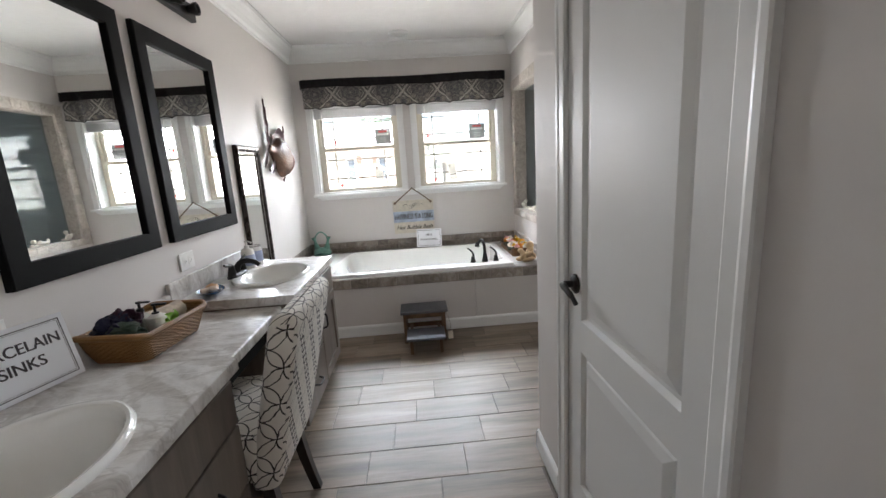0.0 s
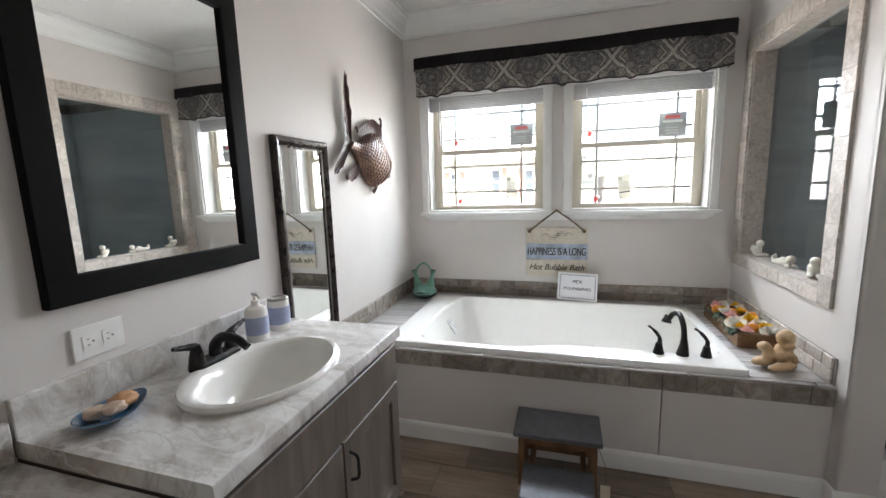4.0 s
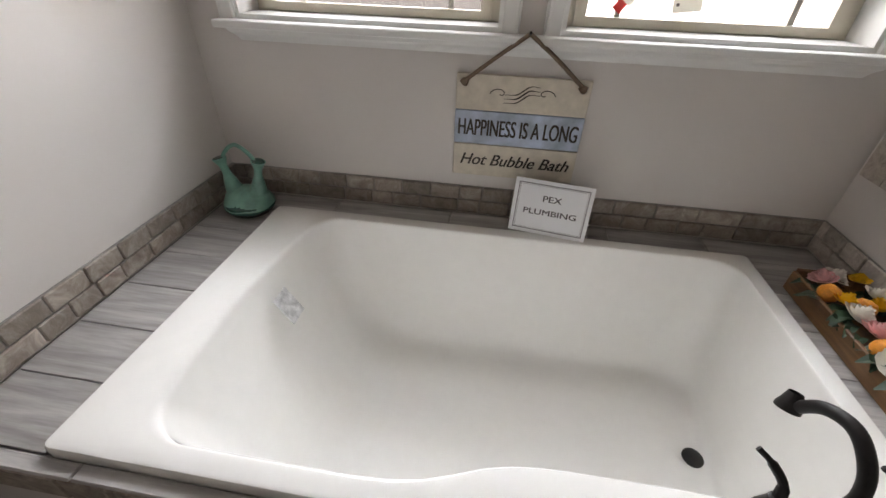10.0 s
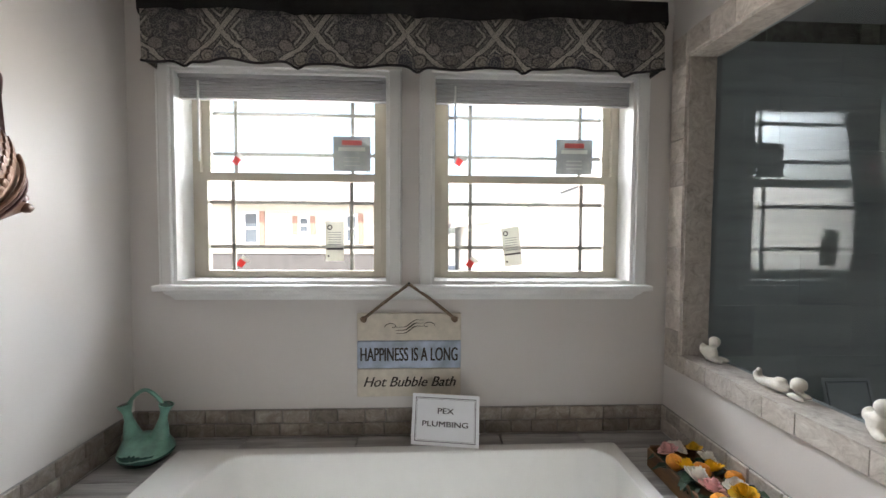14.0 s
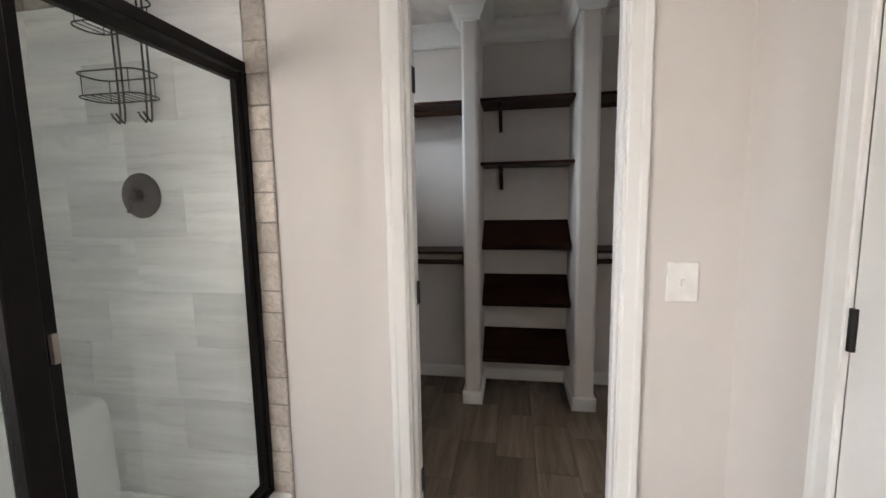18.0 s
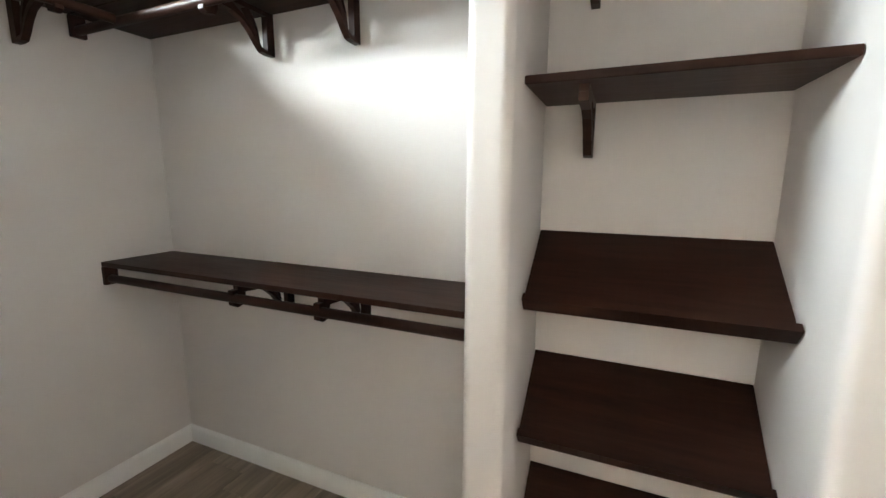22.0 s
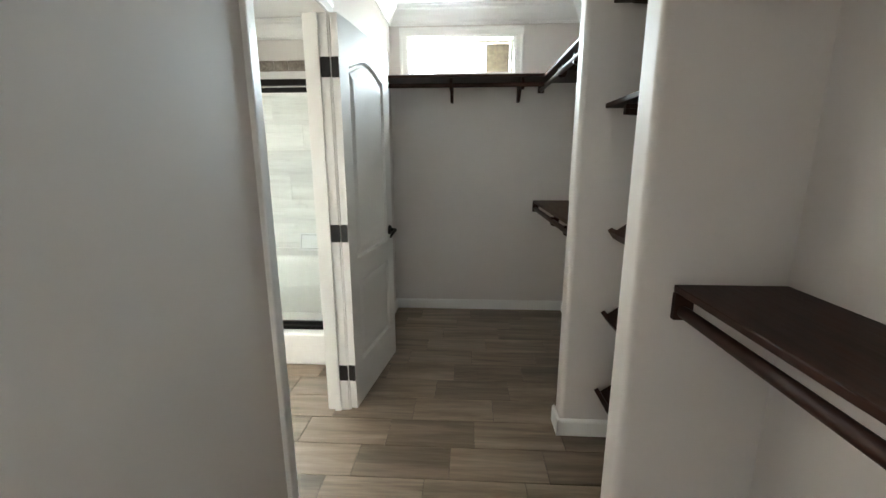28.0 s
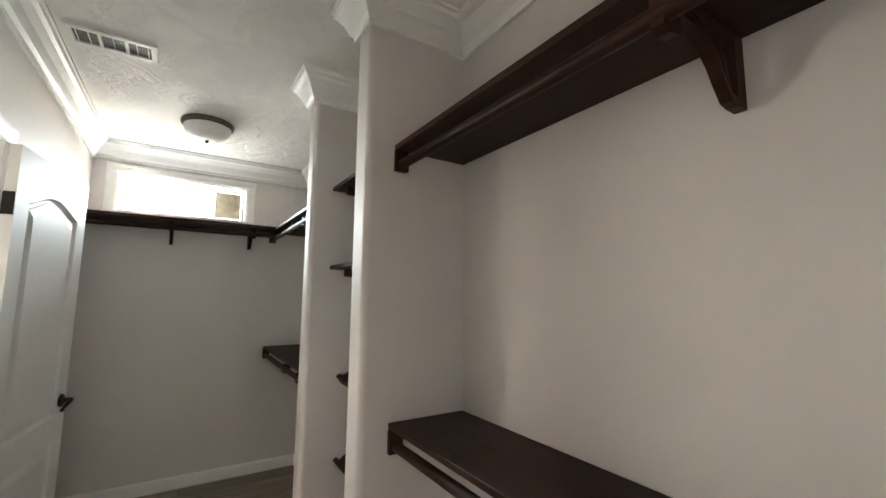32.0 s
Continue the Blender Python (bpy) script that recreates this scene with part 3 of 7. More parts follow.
part("strike_plate", boxes((CLOSET_WALL - 0.05, CDOOR_Y[0] + 0.018, 0.87, CLOSET_WALL - 0.01, CDOOR_Y[0] + 0.0205, 0.93)), "bronze_black", c, "black strike plate")
casing("y", CLOSET_WALL, 1, CDOOR_Y[0] + 0.012, CDOOR_Y[1] - 0.012, CDOOR_TOP - 0.012)
casing("y", LINEN, -1, 1.262, 1.918, 1.958)
casing("x", PASSAGE, 1, 1.667, 2.283, 1.958)
structure(part("entrance_jamb", boxes((0.0, 0.876, 0.002, 0.018, 1.0, 1.982), (0.0, 0.876, 1.982, LINEN - 0.001, 1.0, 2.0)), "trim_white"), "thin white jamb lining the bathroom entrance", "trim")


# ---- doors ----
def panel_door(name, width, height, label, pin=0.0, mid=0.905, top_drop=0.24, foot=0.20, rail=(0.67, 0.77)):
    """Two moulded panels on each face, hinged at the local origin, leaf along +x, thickness along y."""
    d = thing(name, label, "door")
    th = 0.035
    w0, w1 = 0.105, width - 0.105
    zs = ((foot, rail[0]), (rail[1], height - 0.14))
    rows = [(0.003, -th, 0.012, w0, 0, height), (w1, -th, 0.012, width - 0.003, 0, height), (w0, -th, 0.012, w1, 0, zs[0][0]), (w0, -th, zs[0][1], w1, 0, zs[1][0])]
    bm = boxes(*rows)
    arc = 0.06
    top = zs[1][1]
    prof = [(w0, height), (w1, height)] + [(w1 - (w1 - w0) * i / 14, top - arc + arc * math.sin(math.pi * i / 14) ** 1.3) for i in range(15)]
    a = extrude([(u, v) for u, v in prof], -th, 0, "y")
    tmp = bpy.data.meshes.new("tmp")
    a.to_mesh(tmp)
    a.free()
    bm.from_mesh(tmp)
    bpy.data.meshes.remove(tmp)
    part("leaf", bm, "door_white", d)
    for k, (z0, z1) in enumerate(zs):
        def outline(inset, y):
            pts = [(w0 + inset, y, z0 + inset), (w1 - inset, y, z0 + inset)]
            for i in range(15):
                u = w1 - inset - (w1 - w0 - 2 * inset) * i / 14
                v = z1 - inset if k == 0 else top - inset - arc + arc * math.sin(math.pi * i / 14) ** 1.3
                pts.append((u, y, v))
            return pts
        for y, s in ((0.0, -1), (-th, 1)):
            bm = loft([outline(0, y), outline(0.003, y + s * 0.004), outline(0.009, y + s * 0.013), outline(0.020, y + s * 0.013), outline(0.024, y + s * 0.009), outline(0.050, y + s * 0.002)], False, True)
            part("panel", bm, "door_white", d)
    hx = width - 0.065
    for y, s in ((0.0, 1), (-th, -1)):
        h = part("handle", lathe([(0, 0), (0.030, 0), (0.030, 0.006), (0.024, 0.011), (0.011, 0.013), (0.011, 0.04), (0, 0.042)], 20), "bronze_black", d, "black lever handle", True)
        h.matrix_local = pose(hx, y, 0.875, -90 * s, 0, 0)
        pts = curve_points([(hx, y + s * 0.040, 0.875), (hx - 0.03, y + s * 0.045, 0.873), (hx - 0.07, y + s * 0.043, 0.863), (hx - 0.10, y + s * 0.040, 0.847)], 5)
        lev = part("lever", tube(pts, [0.011] * 5 + [0.009] * 6 + [0.007] * 5, 8), "bronze_black", d, "", True)
    for z in (0.175, mid, height - top_drop):
        rows = [(-0.004, -th + 0.002, z, 0.0025, -0.002, z + 0.085)]
        hinge = boxes(*rows)
        out = 0.004 if pin == 0 else -0.004
        tube([(0.009, pin + out, z), (0.009, pin + out, z + 0.085)], 0.0075, 10, hinge)
        part("hinge", hinge, "bronze_black", d, "black door hinge")
    return d


door = panel_door("door_closet", 0.68, 1.935, "white two-panel closet door with arched top panel, standing open", 0.0, 0.917, 0.265, 0.24, (0.695, 0.812))
door.matrix_world = pose(CLOSET_WALL + 0.012, CDOOR_Y[1] - 0.014, 0.0, 0, 0, 82)
part("hinge_leaf", boxes(*[(CLOSET_WALL - 0.062, CDOOR_Y[1] - 0.0205, z, CLOSET_WALL + 0.006, CDOOR_Y[1] - 0.0175, z + 0.085) for z in (0.175, 0.917, 1.670)]), "bronze_black", c0, "black hinge leaves on the jamb")
d = panel_door("door_linen", 0.678, 1.94, "white two-panel door with black lever handle, closed")
d.matrix_world = pose(LINEN + 0.002, 1.242, 0.0, 0, 0, 90)
d = panel_door("door_toilet", 0.62, 1.94, "white two-panel door with black hinges, closed", -0.035, 0.985)
d.matrix_world = pose(2.285, PASSAGE - 0.037, 0.0, 0, 0, 180)


# ---- windows ----
def sash(parent, x0, x1, z0, z1, y, name="sash", low=0.032):
    f = 0.032
    s = part(name, boxes((x0, y, z0, x0 + f, y + 0.03, z1), (x1 - f, y, z0, x1, y + 0.03, z1), (x0 + f, y, z0, x1 - f, y + 0.03, z0 + low), (x0 + f, y, z1 - f, x1 - f, y + 0.03, z1)), "vinyl", parent, "cream vinyl sash")
    g = part("pane", boxes((x0 + f, y + 0.013, z0 + low, x1 - f, y + 0.017, z1 - f)), "window_glass", s)
    g.visible_shadow = False
    w, h = x1 - x0 - 2 * f, z1 - z0 - 2 * f
    for u in (0.14, 0.86):
        part("muntin", boxes((x0 + f + w * u - 0.008, y + 0.018, z0 + low, x0 + f + w * u + 0.008, y + 0.024, z1 - f)), "muntin", s)
    for u in (0.25, 0.76):
        part("muntin", boxes((x0 + f, y + 0.0185, z0 + f + h * u - 0.008, x1 - f, y + 0.0245, z0 + f + h * u + 0.008)), "muntin", s)
    return s


def bath_window(name, x0, x1):
    w = thing(name, "white double-hung window with prairie grilles and raised blind", "window")
    w["kind"] = "structure"
    z0, z1 = WIN_Z
    y = NORTH
    part("jamb_liner", boxes((x0, y + 0.001, z0, x0 + 0.012, y + 0.174, z1), (x1 - 0.012, y + 0.001, z0, x1, y + 0.174, z1), (x0 + 0.012, y + 0.001, z1 - 0.012, x1 - 0.012, y + 0.174, z1), (x0 + 0.012, y + 0.001, z0, x1 - 0.012, y + 0.174, z0 + 0.012)), "trim_white", w)
    f0, f1 = x0 + 0.040, x1 - 0.040
    part("window_frame", boxes((x0 + 0.012, y + 0.120, z0 + 0.012, f0, y + 0.165, z1 - 0.012), (f1, y + 0.120, z0 + 0.012, x1 - 0.012, y + 0.165, z1 - 0.012), (f0, y + 0.120, z0 + 0.012, f1, y + 0.165, z0 + 0.016)), "vinyl", w, "cream vinyl frame")
    mid = 1.475
    sash(w, f0, f1, z0 + 0.016, mid + 0.015, y + 0.110, low=0.024)
    sash(w, f0, f1, mid - 0.015, z1 - 0.014, y + 0.141)
    b = part("blind", boxes(*[(x0 + 0.016 + 0.001 * (i % 3), y + 0.030 - 0.0015 * (i % 2), 1.757 + i * 0.0095, x1 - 0.016 - 0.001 * (i % 2), y + 0.054, 1.7635 + i * 0.0095) for i in range(8)], (x0 + 0.014, y + 0.026, 1.834, x1 - 0.014, y + 0.058, 1.8478)), "blind_slat", w, "white blind raised into a stack")
    for u in (x0 + 0.09,):
        part("wand", tube([(u, y + 0.022, 1.82), (u, y + 0.022, 1.52)], 0.004, 6), "trim_white", w)
    return w


bath_window("window_1", *WIN_L)
bath_window("window_2", *WIN_R)
SILL_X = (-0.60, 1.28)
st = thing("window_sill", "white projecting window stool with apron", "sill")
st["kind"] = "structure"
part("stool", boxes((SILL_X[0], NORTH - 0.050, 1.032, SILL_X[1], NORTH - 0.0005, 1.054), bevel=0.006, seg=2), "trim_white", st)
APRON = [(0.0005, 0.996), (0.009, 0.996), (0.012, 1.003), (0.018, 1.012), (0.027, 1.020), (0.032, 1.0315), (0.0005, 1.0315)]
part("apron", loft([[(x + k * (0.032 - d) * 1.4, NORTH - d, z) for d, z in APRON] for x, k in ((SILL_X[0] + 0.030, 1), (SILL_X[1] - 0.030, -1))], True, True), "trim_white", st)
FLAT_CASE = [(0.0, 0.0), (0.0, 0.012), (0.004, 0.0145), (0.044, 0.0155), (0.050, 0.014), (0.056, 0.016), (0.062, 0.0)]
for x0, x1 in (WIN_L, WIN_R):
    for u, s in ((x0, -1), (x1, 1)):
        prof = [(u + s * a * 0.78, NORTH - d) for a, d in FLAT_CASE]
        part("leg", extrude(prof, 1.0545, WIN_Z[1], "z"), "trim_white", st)
    part("head", extrude([(NORTH - d, WIN_Z[1] + a * 0.78) for a, d in FLAT_CASE], x0 - 0.048, x1 + 0.048, "x"), "trim_white", st)


def closet_window():
    x0, x1 = CLOSET_WIN
    z0, z1 = CLOSET_WIN_Z
    w = thing("window_3", "small white transom window above the closet shelf", "window")
    w["kind"] = "structure"
    y = NORTH
    part("jamb_liner", boxes((x0, y + 0.001, z0, x0 + 0.012, y + 0.174, z1), (x1 - 0.012, y + 0.001, z0, x1, y + 0.174, z1), (x0 + 0.012, y + 0.001, z1 - 0.012, x1 - 0.012, y + 0.174, z1), (x0 + 0.012, y + 0.001, z0, x1 - 0.012, y + 0.174, z0 + 0.012)), "trim_white", w)
    part("window_frame", boxes((x0 + 0.012, y + 0.11, z0 + 0.012, x0 + 0.03, y + 0.14, z1 - 0.012), (x1 - 0.03, y + 0.11, z0 + 0.012, x1 - 0.012, y + 0.14, z1 - 0.012), (x0 + 0.03, y + 0.11, z0 + 0.012, x1 - 0.03, y + 0.14, z0 + 0.03), (x0 + 0.03, y + 0.11, z1 - 0.03, x1 - 0.03, y + 0.14, z1 - 0.012)), "vinyl", w)
    g = part("pane", boxes((x0 + 0.03, y + 0.123, z0 + 0.03, x1 - 0.03, y + 0.127, z1 - 0.03)), "window_glass", w)
    g.visible_shadow = False
    part("sticker", boxes((x1 - 0.225, y + 0.117, z0 + 0.034, x1 - 0.035, y + 0.119, z1 - 0.034)), "window_sticker", w, "large pale printed label on the glass")


backlit("window_sticker", (0.34, 0.28, 0.20), 0.4, 0.12)
closet_window()
casing("x", NORTH, -1, CLOSET_WIN[0] + 0.002, CLOSET_WIN[1] - 0.002, CLOSET_WIN_Z[1] - 0.002, "window_trim", CLOSET_WIN_Z[0] + 0.002, True)


# ---- tub surround ----
DECK, DECK_Y = 0.465, 3.675
sur = thing("tub_surround", "greige tub skirt with stone tile edge and plank tile deck", "tub surround")
sur["kind"] = "structure"
part("skirt", boxes((WEST, 3.69, 0, 0.784, 3.72, 0.385), (0.789, 3.6915, 0, PART0, 3.72, 0.385), (WEST, 3.70, 0.385, PART0, 3.72, 0.45)), "wall_paint", sur)
TUB = (-0.46, 1.10, 3.712, 4.612)
part("deck_backing", boxes((WEST, 3.72, 0.43, TUB[0] + 0.03, NORTH, 0.455), (TUB[1] - 0.03, 3.72, 0.43, PART0, NORTH, 0.455), (TUB[0] + 0.03, TUB[3] - 0.03, 0.43, TUB[1] - 0.03, NORTH, 0.455), (WEST, 3.69, 0.43, PART0, 3.73, 0.455)), "grout", sur)


def slab_mesh(name, sx, sy, sz, bevel=0.003):
    me = bpy.data.meshes.new(name)
    bm = bmesh.new()
    box(bm, -sx / 2, -sy / 2, -sz / 2, sx / 2, sy / 2, sz / 2, bevel)
    bm.to_mesh(me)
    bm.free()
    return me


def pieces(parent, name, material, axis, base, out, u0, u1, z0, rows, row_h, length, thick=0.009, gap=0.003, seed=3, vertical=False):
    """Tumbled pieces laid along an axis on a face. out: the way the face looks."""
    rng = random.Random(seed)
    for r in range(rows):
        u = u0
        first = True
        while u < u1 - 0.004:
            ln = length * rng.choice((0.75, 1.0, 1.0, 1.3))
            if first and r % 2:
                ln *= 0.55
            first = False
            e = min(u + ln, u1)
            if u1 - e < 0.03:
                e = u1
            n = (axis, round(e - u, 2), row_h, material)
            if n not in PIECE_MESH:
                lx, ly, lz = {"x": (e - u - gap, thick, row_h - gap), "y": (thick, e - u - gap, row_h - gap), "z": (row_h - gap, thick, e - u - gap), "w": (thick, row_h - gap, e - u - gap), "f": (e - u - gap, row_h - gap, thick)}[axis]
                me = slab_mesh(name, lx, ly, lz, 0.0007 if gap < 0.002 else 0.003)
                me.materials.append(mat(material))
                PIECE_MESH[n] = me
            ob = new(name, PIECE_MESH[n])
            ob.parent = parent
            mu, mv = (u + e) / 2, z0 + row_h * (r + 0.5)
            k = base + out * (thick / 2 + rng.uniform(-0.0012, 0.0012))
            ob.location = {"x": (mu, k, mv), "y": (k, mu, mv), "z": (mv, k, mu), "w": (k, mv, mu), "f": (mu, mv, k)}[axis]
            u = e


PIECE_MESH = {}


# ---- bathroom things ----
def vanity(y0, y1, drawers_first):
    """Cabinet with false front, a drawer stack and one shaker door on the aisle face."""
    v = thing("vanity_cabinet", "grey-brown stained wood vanity cabinet with drawers and a shaker door", "cabinet", group="vanity cabinets")
    fx = -0.205
    part("body", boxes((WEST + 0.002, y0, 0.09, fx, y0 + 0.018, 0.704), (WEST + 0.002, y1 - 0.018, 0.09, fx, y1, 0.704), (WEST + 0.002, y0 + 0.018, 0.09, WEST + 0.014, y1 - 0.018, 0.704), (WEST + 0.014, y0 + 0.018, 0.09, fx - 0.02, y1 - 0.018, 0.108), (fx - 0.02, y0 + 0.018, 0.09, fx, y1 - 0.018, 0.684)), "cabinet_wood", v)
    part("toe_kick", boxes((WEST + 0.002, y0 + 0.01, 0.004, fx - 0.06, y1 - 0.01, 0.089)), "cabinet_wood", v)
    # black strip puts the shade below the counter overhang into the colour
    part("shade_strip", boxes((fx - 0.02, y0, 0.685, fx + 0.003, y1, 0.7035)), "black_frame", v, "black strip for the shade under the counter")

    def front(a, b, z0, z1, shaker, name):
        f = 0.019
        if not shaker:
            d = part(name, boxes((fx + 0.001, a, z0, fx + f, b, z1), bevel=0.003), "cabinet_wood", v)
        else:
            w = 0.055
            def ring(ins, x):
                return [(x, a + ins, z0 + ins), (x, b - ins, z0 + ins), (x, b - ins, z1 - ins), (x, a + ins, z1 - ins)]
            rim = ring(0, fx + 0.001)
            bm = loft([rim, ring(0, fx + f - 0.002), ring(0.002, fx + f), ring(w - 0.003, fx + f), ring(w, fx + f - 0.003), ring(w, fx + 0.001), rim])
            bmesh.ops.remove_doubles(bm, verts=bm.verts, dist=1e-6)
            d = part(name, bm, "cabinet_wood", v)
            part("panel", boxes((fx + 0.0015, a + w + 0.0005, z0 + w + 0.0005, fx + 0.009, b - w - 0.0005, z1 - w - 0.0005)), "cabinet_wood", d)
        return d

    def pull(d, y, z, upright):
        s = 0.045
        if upright:
            c = [(fx + 0.018, y, z - s), (fx + 0.042, y, z - s + 0.012), (fx + 0.045, y, z), (fx + 0.042, y, z + s - 0.012), (fx + 0.018, y, z + s)]
        else:
            c = [(fx + 0.018, y - s, z), (fx + 0.042, y - s + 0.012, z - 0.004), (fx + 0.045, y, z - 0.007), (fx + 0.042, y + s - 0.012, z - 0.004), (fx + 0.018, y + s, z)]
        part("pull", tube(curve_points(c, 5), 0.0048, 8), "bronze_black", d, "black bow pull", True)
    split = y0 + (y1 - y0) * (0.52 if drawers_first else 0.48)
    front(y0 + 0.006, y1 - 0.006, 0.545, 0.683, False, "false_front")
    a, b = (y0 + 0.006, split - 0.003) if drawers_first else (split + 0.003, y1 - 0.006)
    for z0, z1 in ((0.345, 0.538), (0.10, 0.338)):
        d = front(a, b, z0, z1, False, "drawer")
        pull(d, (a + b) / 2, (z0 + z1) / 2, False)
    a, b = (split + 0.003, y1 - 0.006) if drawers_first else (y0 + 0.006, split - 0.003)
    d = front(a, b, 0.10, 0.538, True, "door")
    pull(d, a + 0.028 if drawers_first else b - 0.028, 0.45, True)
    return v


def counter(name, y0, y1, z, front_x, label, group, bowl=None):
    c = thing(name, label, "countertop", group=group)
    r = 0.008
    prof = [(WEST + 0.001, z - 0.040), (front_x - 0.003, z - 0.040), (front_x, z - 0.037), (front_x, z - r)]
    prof += [(front_x - r + r * math.cos(k), z - r + r * math.sin(k)) for k in (0.4, 0.8, 1.2)] + [(front_x - r, z), (WEST + 0.001, z)]
    if bowl is None:
        part("slab", extrude(prof, y0, y1, "y"), "laminate", c, smooth=True)
    else:
        # one slab, open where the bowl drops in
        bx, rx, ry = -0.40, 0.170, 0.215
        x0, x1 = WEST + 0.001, front_x
        n = 48
        turns = [2 * math.pi * i / n for i in range(n)] + [math.atan2(w - bowl, u - bx) % (2 * math.pi) for u in (x0, x1) for w in (y0, y1)]

        def outline(ins, h):
            out = []
            for a in sorted(turns):
                u, w = math.cos(a), math.sin(a)
                k = min(((x1 - bx) if u > 0 else (bx - x0)) / max(1e-6, abs(u)), ((y1 - bowl) if w > 0 else (bowl - y0)) / max(1e-6, abs(w)))
                out.append((min(bx + u * k, x1 - ins), min(max(bowl + w * k, y0), y1), h))
            return out

        def hole(h):
            return [(bx + rx * math.cos(a), bowl + ry * math.sin(a), h) for a in sorted(turns)]
        low = hole(z - 0.04)
        bm = loft([low, hole(z), outline(0.008, z), outline(0.0025, z - 0.0025), outline(0.0, z - 0.008), outline(0.0, z - 0.037), outline(0.003, z - 0.04), low])
        bmesh.ops.remove_doubles(bm, verts=bm.verts, dist=1e-5)
        part("slab", bm, "laminate", c, smooth=True)
    part("backsplash", boxes((WEST + 0.001, y0 + 0.001, z + 0.0005, WEST + 0.019, y1 - 0.001, z + 0.088), bevel=0.002), "laminate", c)
    return c


def sink(y, x=-0.40, z=0.745):
    s = thing("sink", "white oval drop-in porcelain sink set in the vanity top", "sink", group="bathroom sinks")
    rx, ry = 0.185, 0.235
    prof = [(1.0, 0.0), (1.005, 0.006), (0.985, 0.014), (0.95, 0.017), (0.90, 0.015), (0.865, 0.006), (0.84, -0.015), (0.80, -0.06), (0.68, -0.105), (0.45, -0.130), (0.2, -0.138), (0.09, -0.140)]
    rings = []
    for k, h in prof:
        push = 0.020 * max(0, min(1, (0.98 - k) * 6))
        rings.append(ellipse(x + push, y, rx * k - push * 0.6, ry * k, z + h, 48))
    part("basin", loft(rings, False, True), "porcelain", s, smooth=True)
    part("drain", lathe([(0, 0.004), (0.02, 0.004), (0.023, 0.0), (0.023, -0.004)], 20, at=(x + 0.02, y, z - 0.139)), "bronze_black", s, "black drain plug", True)
    return s


def sink_faucet(y, x=-0.575, z=0.760):
    f = thing("faucet", "oil-rubbed black two-handle centerset faucet", "faucet", group="sink faucets")
    part("base", loft([rounded(x, y, 0.026, 0.085, 0.025, z - 0.004), rounded(x, y, 0.026, 0.085, 0.025, z + 0.008), rounded(x, y, 0.020, 0.078, 0.019, z + 0.016)], True, True), "bronze_black", f, smooth=True)
    pts = curve_points([(x, y, z + 0.012), (x + 0.004, y, z + 0.045), (x + 0.035, y, z + 0.070), (x + 0.085, y, z + 0.066), (x + 0.118, y, z + 0.046)], 6)
    n = len(pts)
    part("spout", tube(pts, [0.018 - 0.007 * i / n for i in range(n)], 12), "bronze_black", f, smooth=True)
    for s in (-1, 1):
        part("handle", lathe([(0.022, 0.012), (0.020, 0.03), (0.014, 0.055), (0.012, 0.066), (0, 0.070)], 14, at=(x, y + s * 0.062, z)), "bronze_black", f, smooth=True)
        pts = curve_points([(x, y + s * 0.062, z + 0.062), (x - 0.004, y + s * 0.095, z + 0.070), (x - 0.004, y + s * 0.125, z + 0.078)], 5)
        part("lever", tube(pts, [0.010] * 4 + [0.008] * 4 + [0.006] * (len(pts) - 8), 8), "bronze_black", f, smooth=True)
    return f


def wall_mirror(y0, y1, z0, z1, label, fw=0.066):
    m = thing("wall_mirror", label, "mirror", group="framed vanity mirrors")
    x0, x1 = WEST + 0.001, WEST + 0.028
    prof = [(0, 0.0), (0, 0.022), (0.003, 0.025), (fw - 0.003, 0.025), (fw, 0.022), (fw, 0.0)]

    def ring(k):
        a, h = prof[k]
        return [(x0 + h, y0 + a, z0 + a), (x0 + h, y1 - a, z0 + a), (x0 + h, y1 - a, z1 - a), (x0 + h, y0 + a, z1 - a)]
    part("frame", loft([ring(k) for k in range(len(prof))]), "black_frame", m, "black painted wood frame")
    part("mirror_glass", boxes((x0, y0 + fw - 0.004, z0 + fw - 0.004, x0 + 0.010, y1 - fw + 0.004, z1 - fw + 0.004)), "mirror", m)
    return m


def narrow_mirror():
    m = thing("door_mirror", "narrow upright mirror in a dark beaded frame hung on the wall", "mirror")
    y0, y1, z0, z1, fw = 3.29, 3.655, 0.26, 1.455, 0.045
    x0 = WEST + 0.001
    prof = [(0, 0.0), (0, 0.022), (0.008, 0.030), (0.022, 0.026), (0.036, 0.014), (fw, 0.012), (fw, 0.0)]

    def ring(k):
        a, h = prof[k]
        return [(x0 + h, y0 + a, z0 + a), (x0 + h, y1 - a, z0 + a), (x0 + h, y1 - a, z1 - a), (x0 + h, y0 + a, z1 - a)]
    part("frame", loft([ring(k) for k in range(len(prof))]), "bead_frame", m, "dark bronze frame")
    part("mirror_glass", boxes((x0, y0 + fw - 0.004, z0 + fw - 0.004, x0 + 0.009, y1 - fw + 0.004, z1 - fw + 0.004)), "mirror", m)
    bm = bmesh.new()
    for s in (y0 + 0.038, y1 - 0.038):
        for i in range(115):
            box(bm, x0 + 0.013, s - 0.003, z0 + 0.045 + i * 0.0097, x0 + 0.018, s + 0.003, z0 + 0.051 + i * 0.0097)
    tagged(part("beading", bm, "bead_silver", m, "row of small silver beads"), kind="stuff")


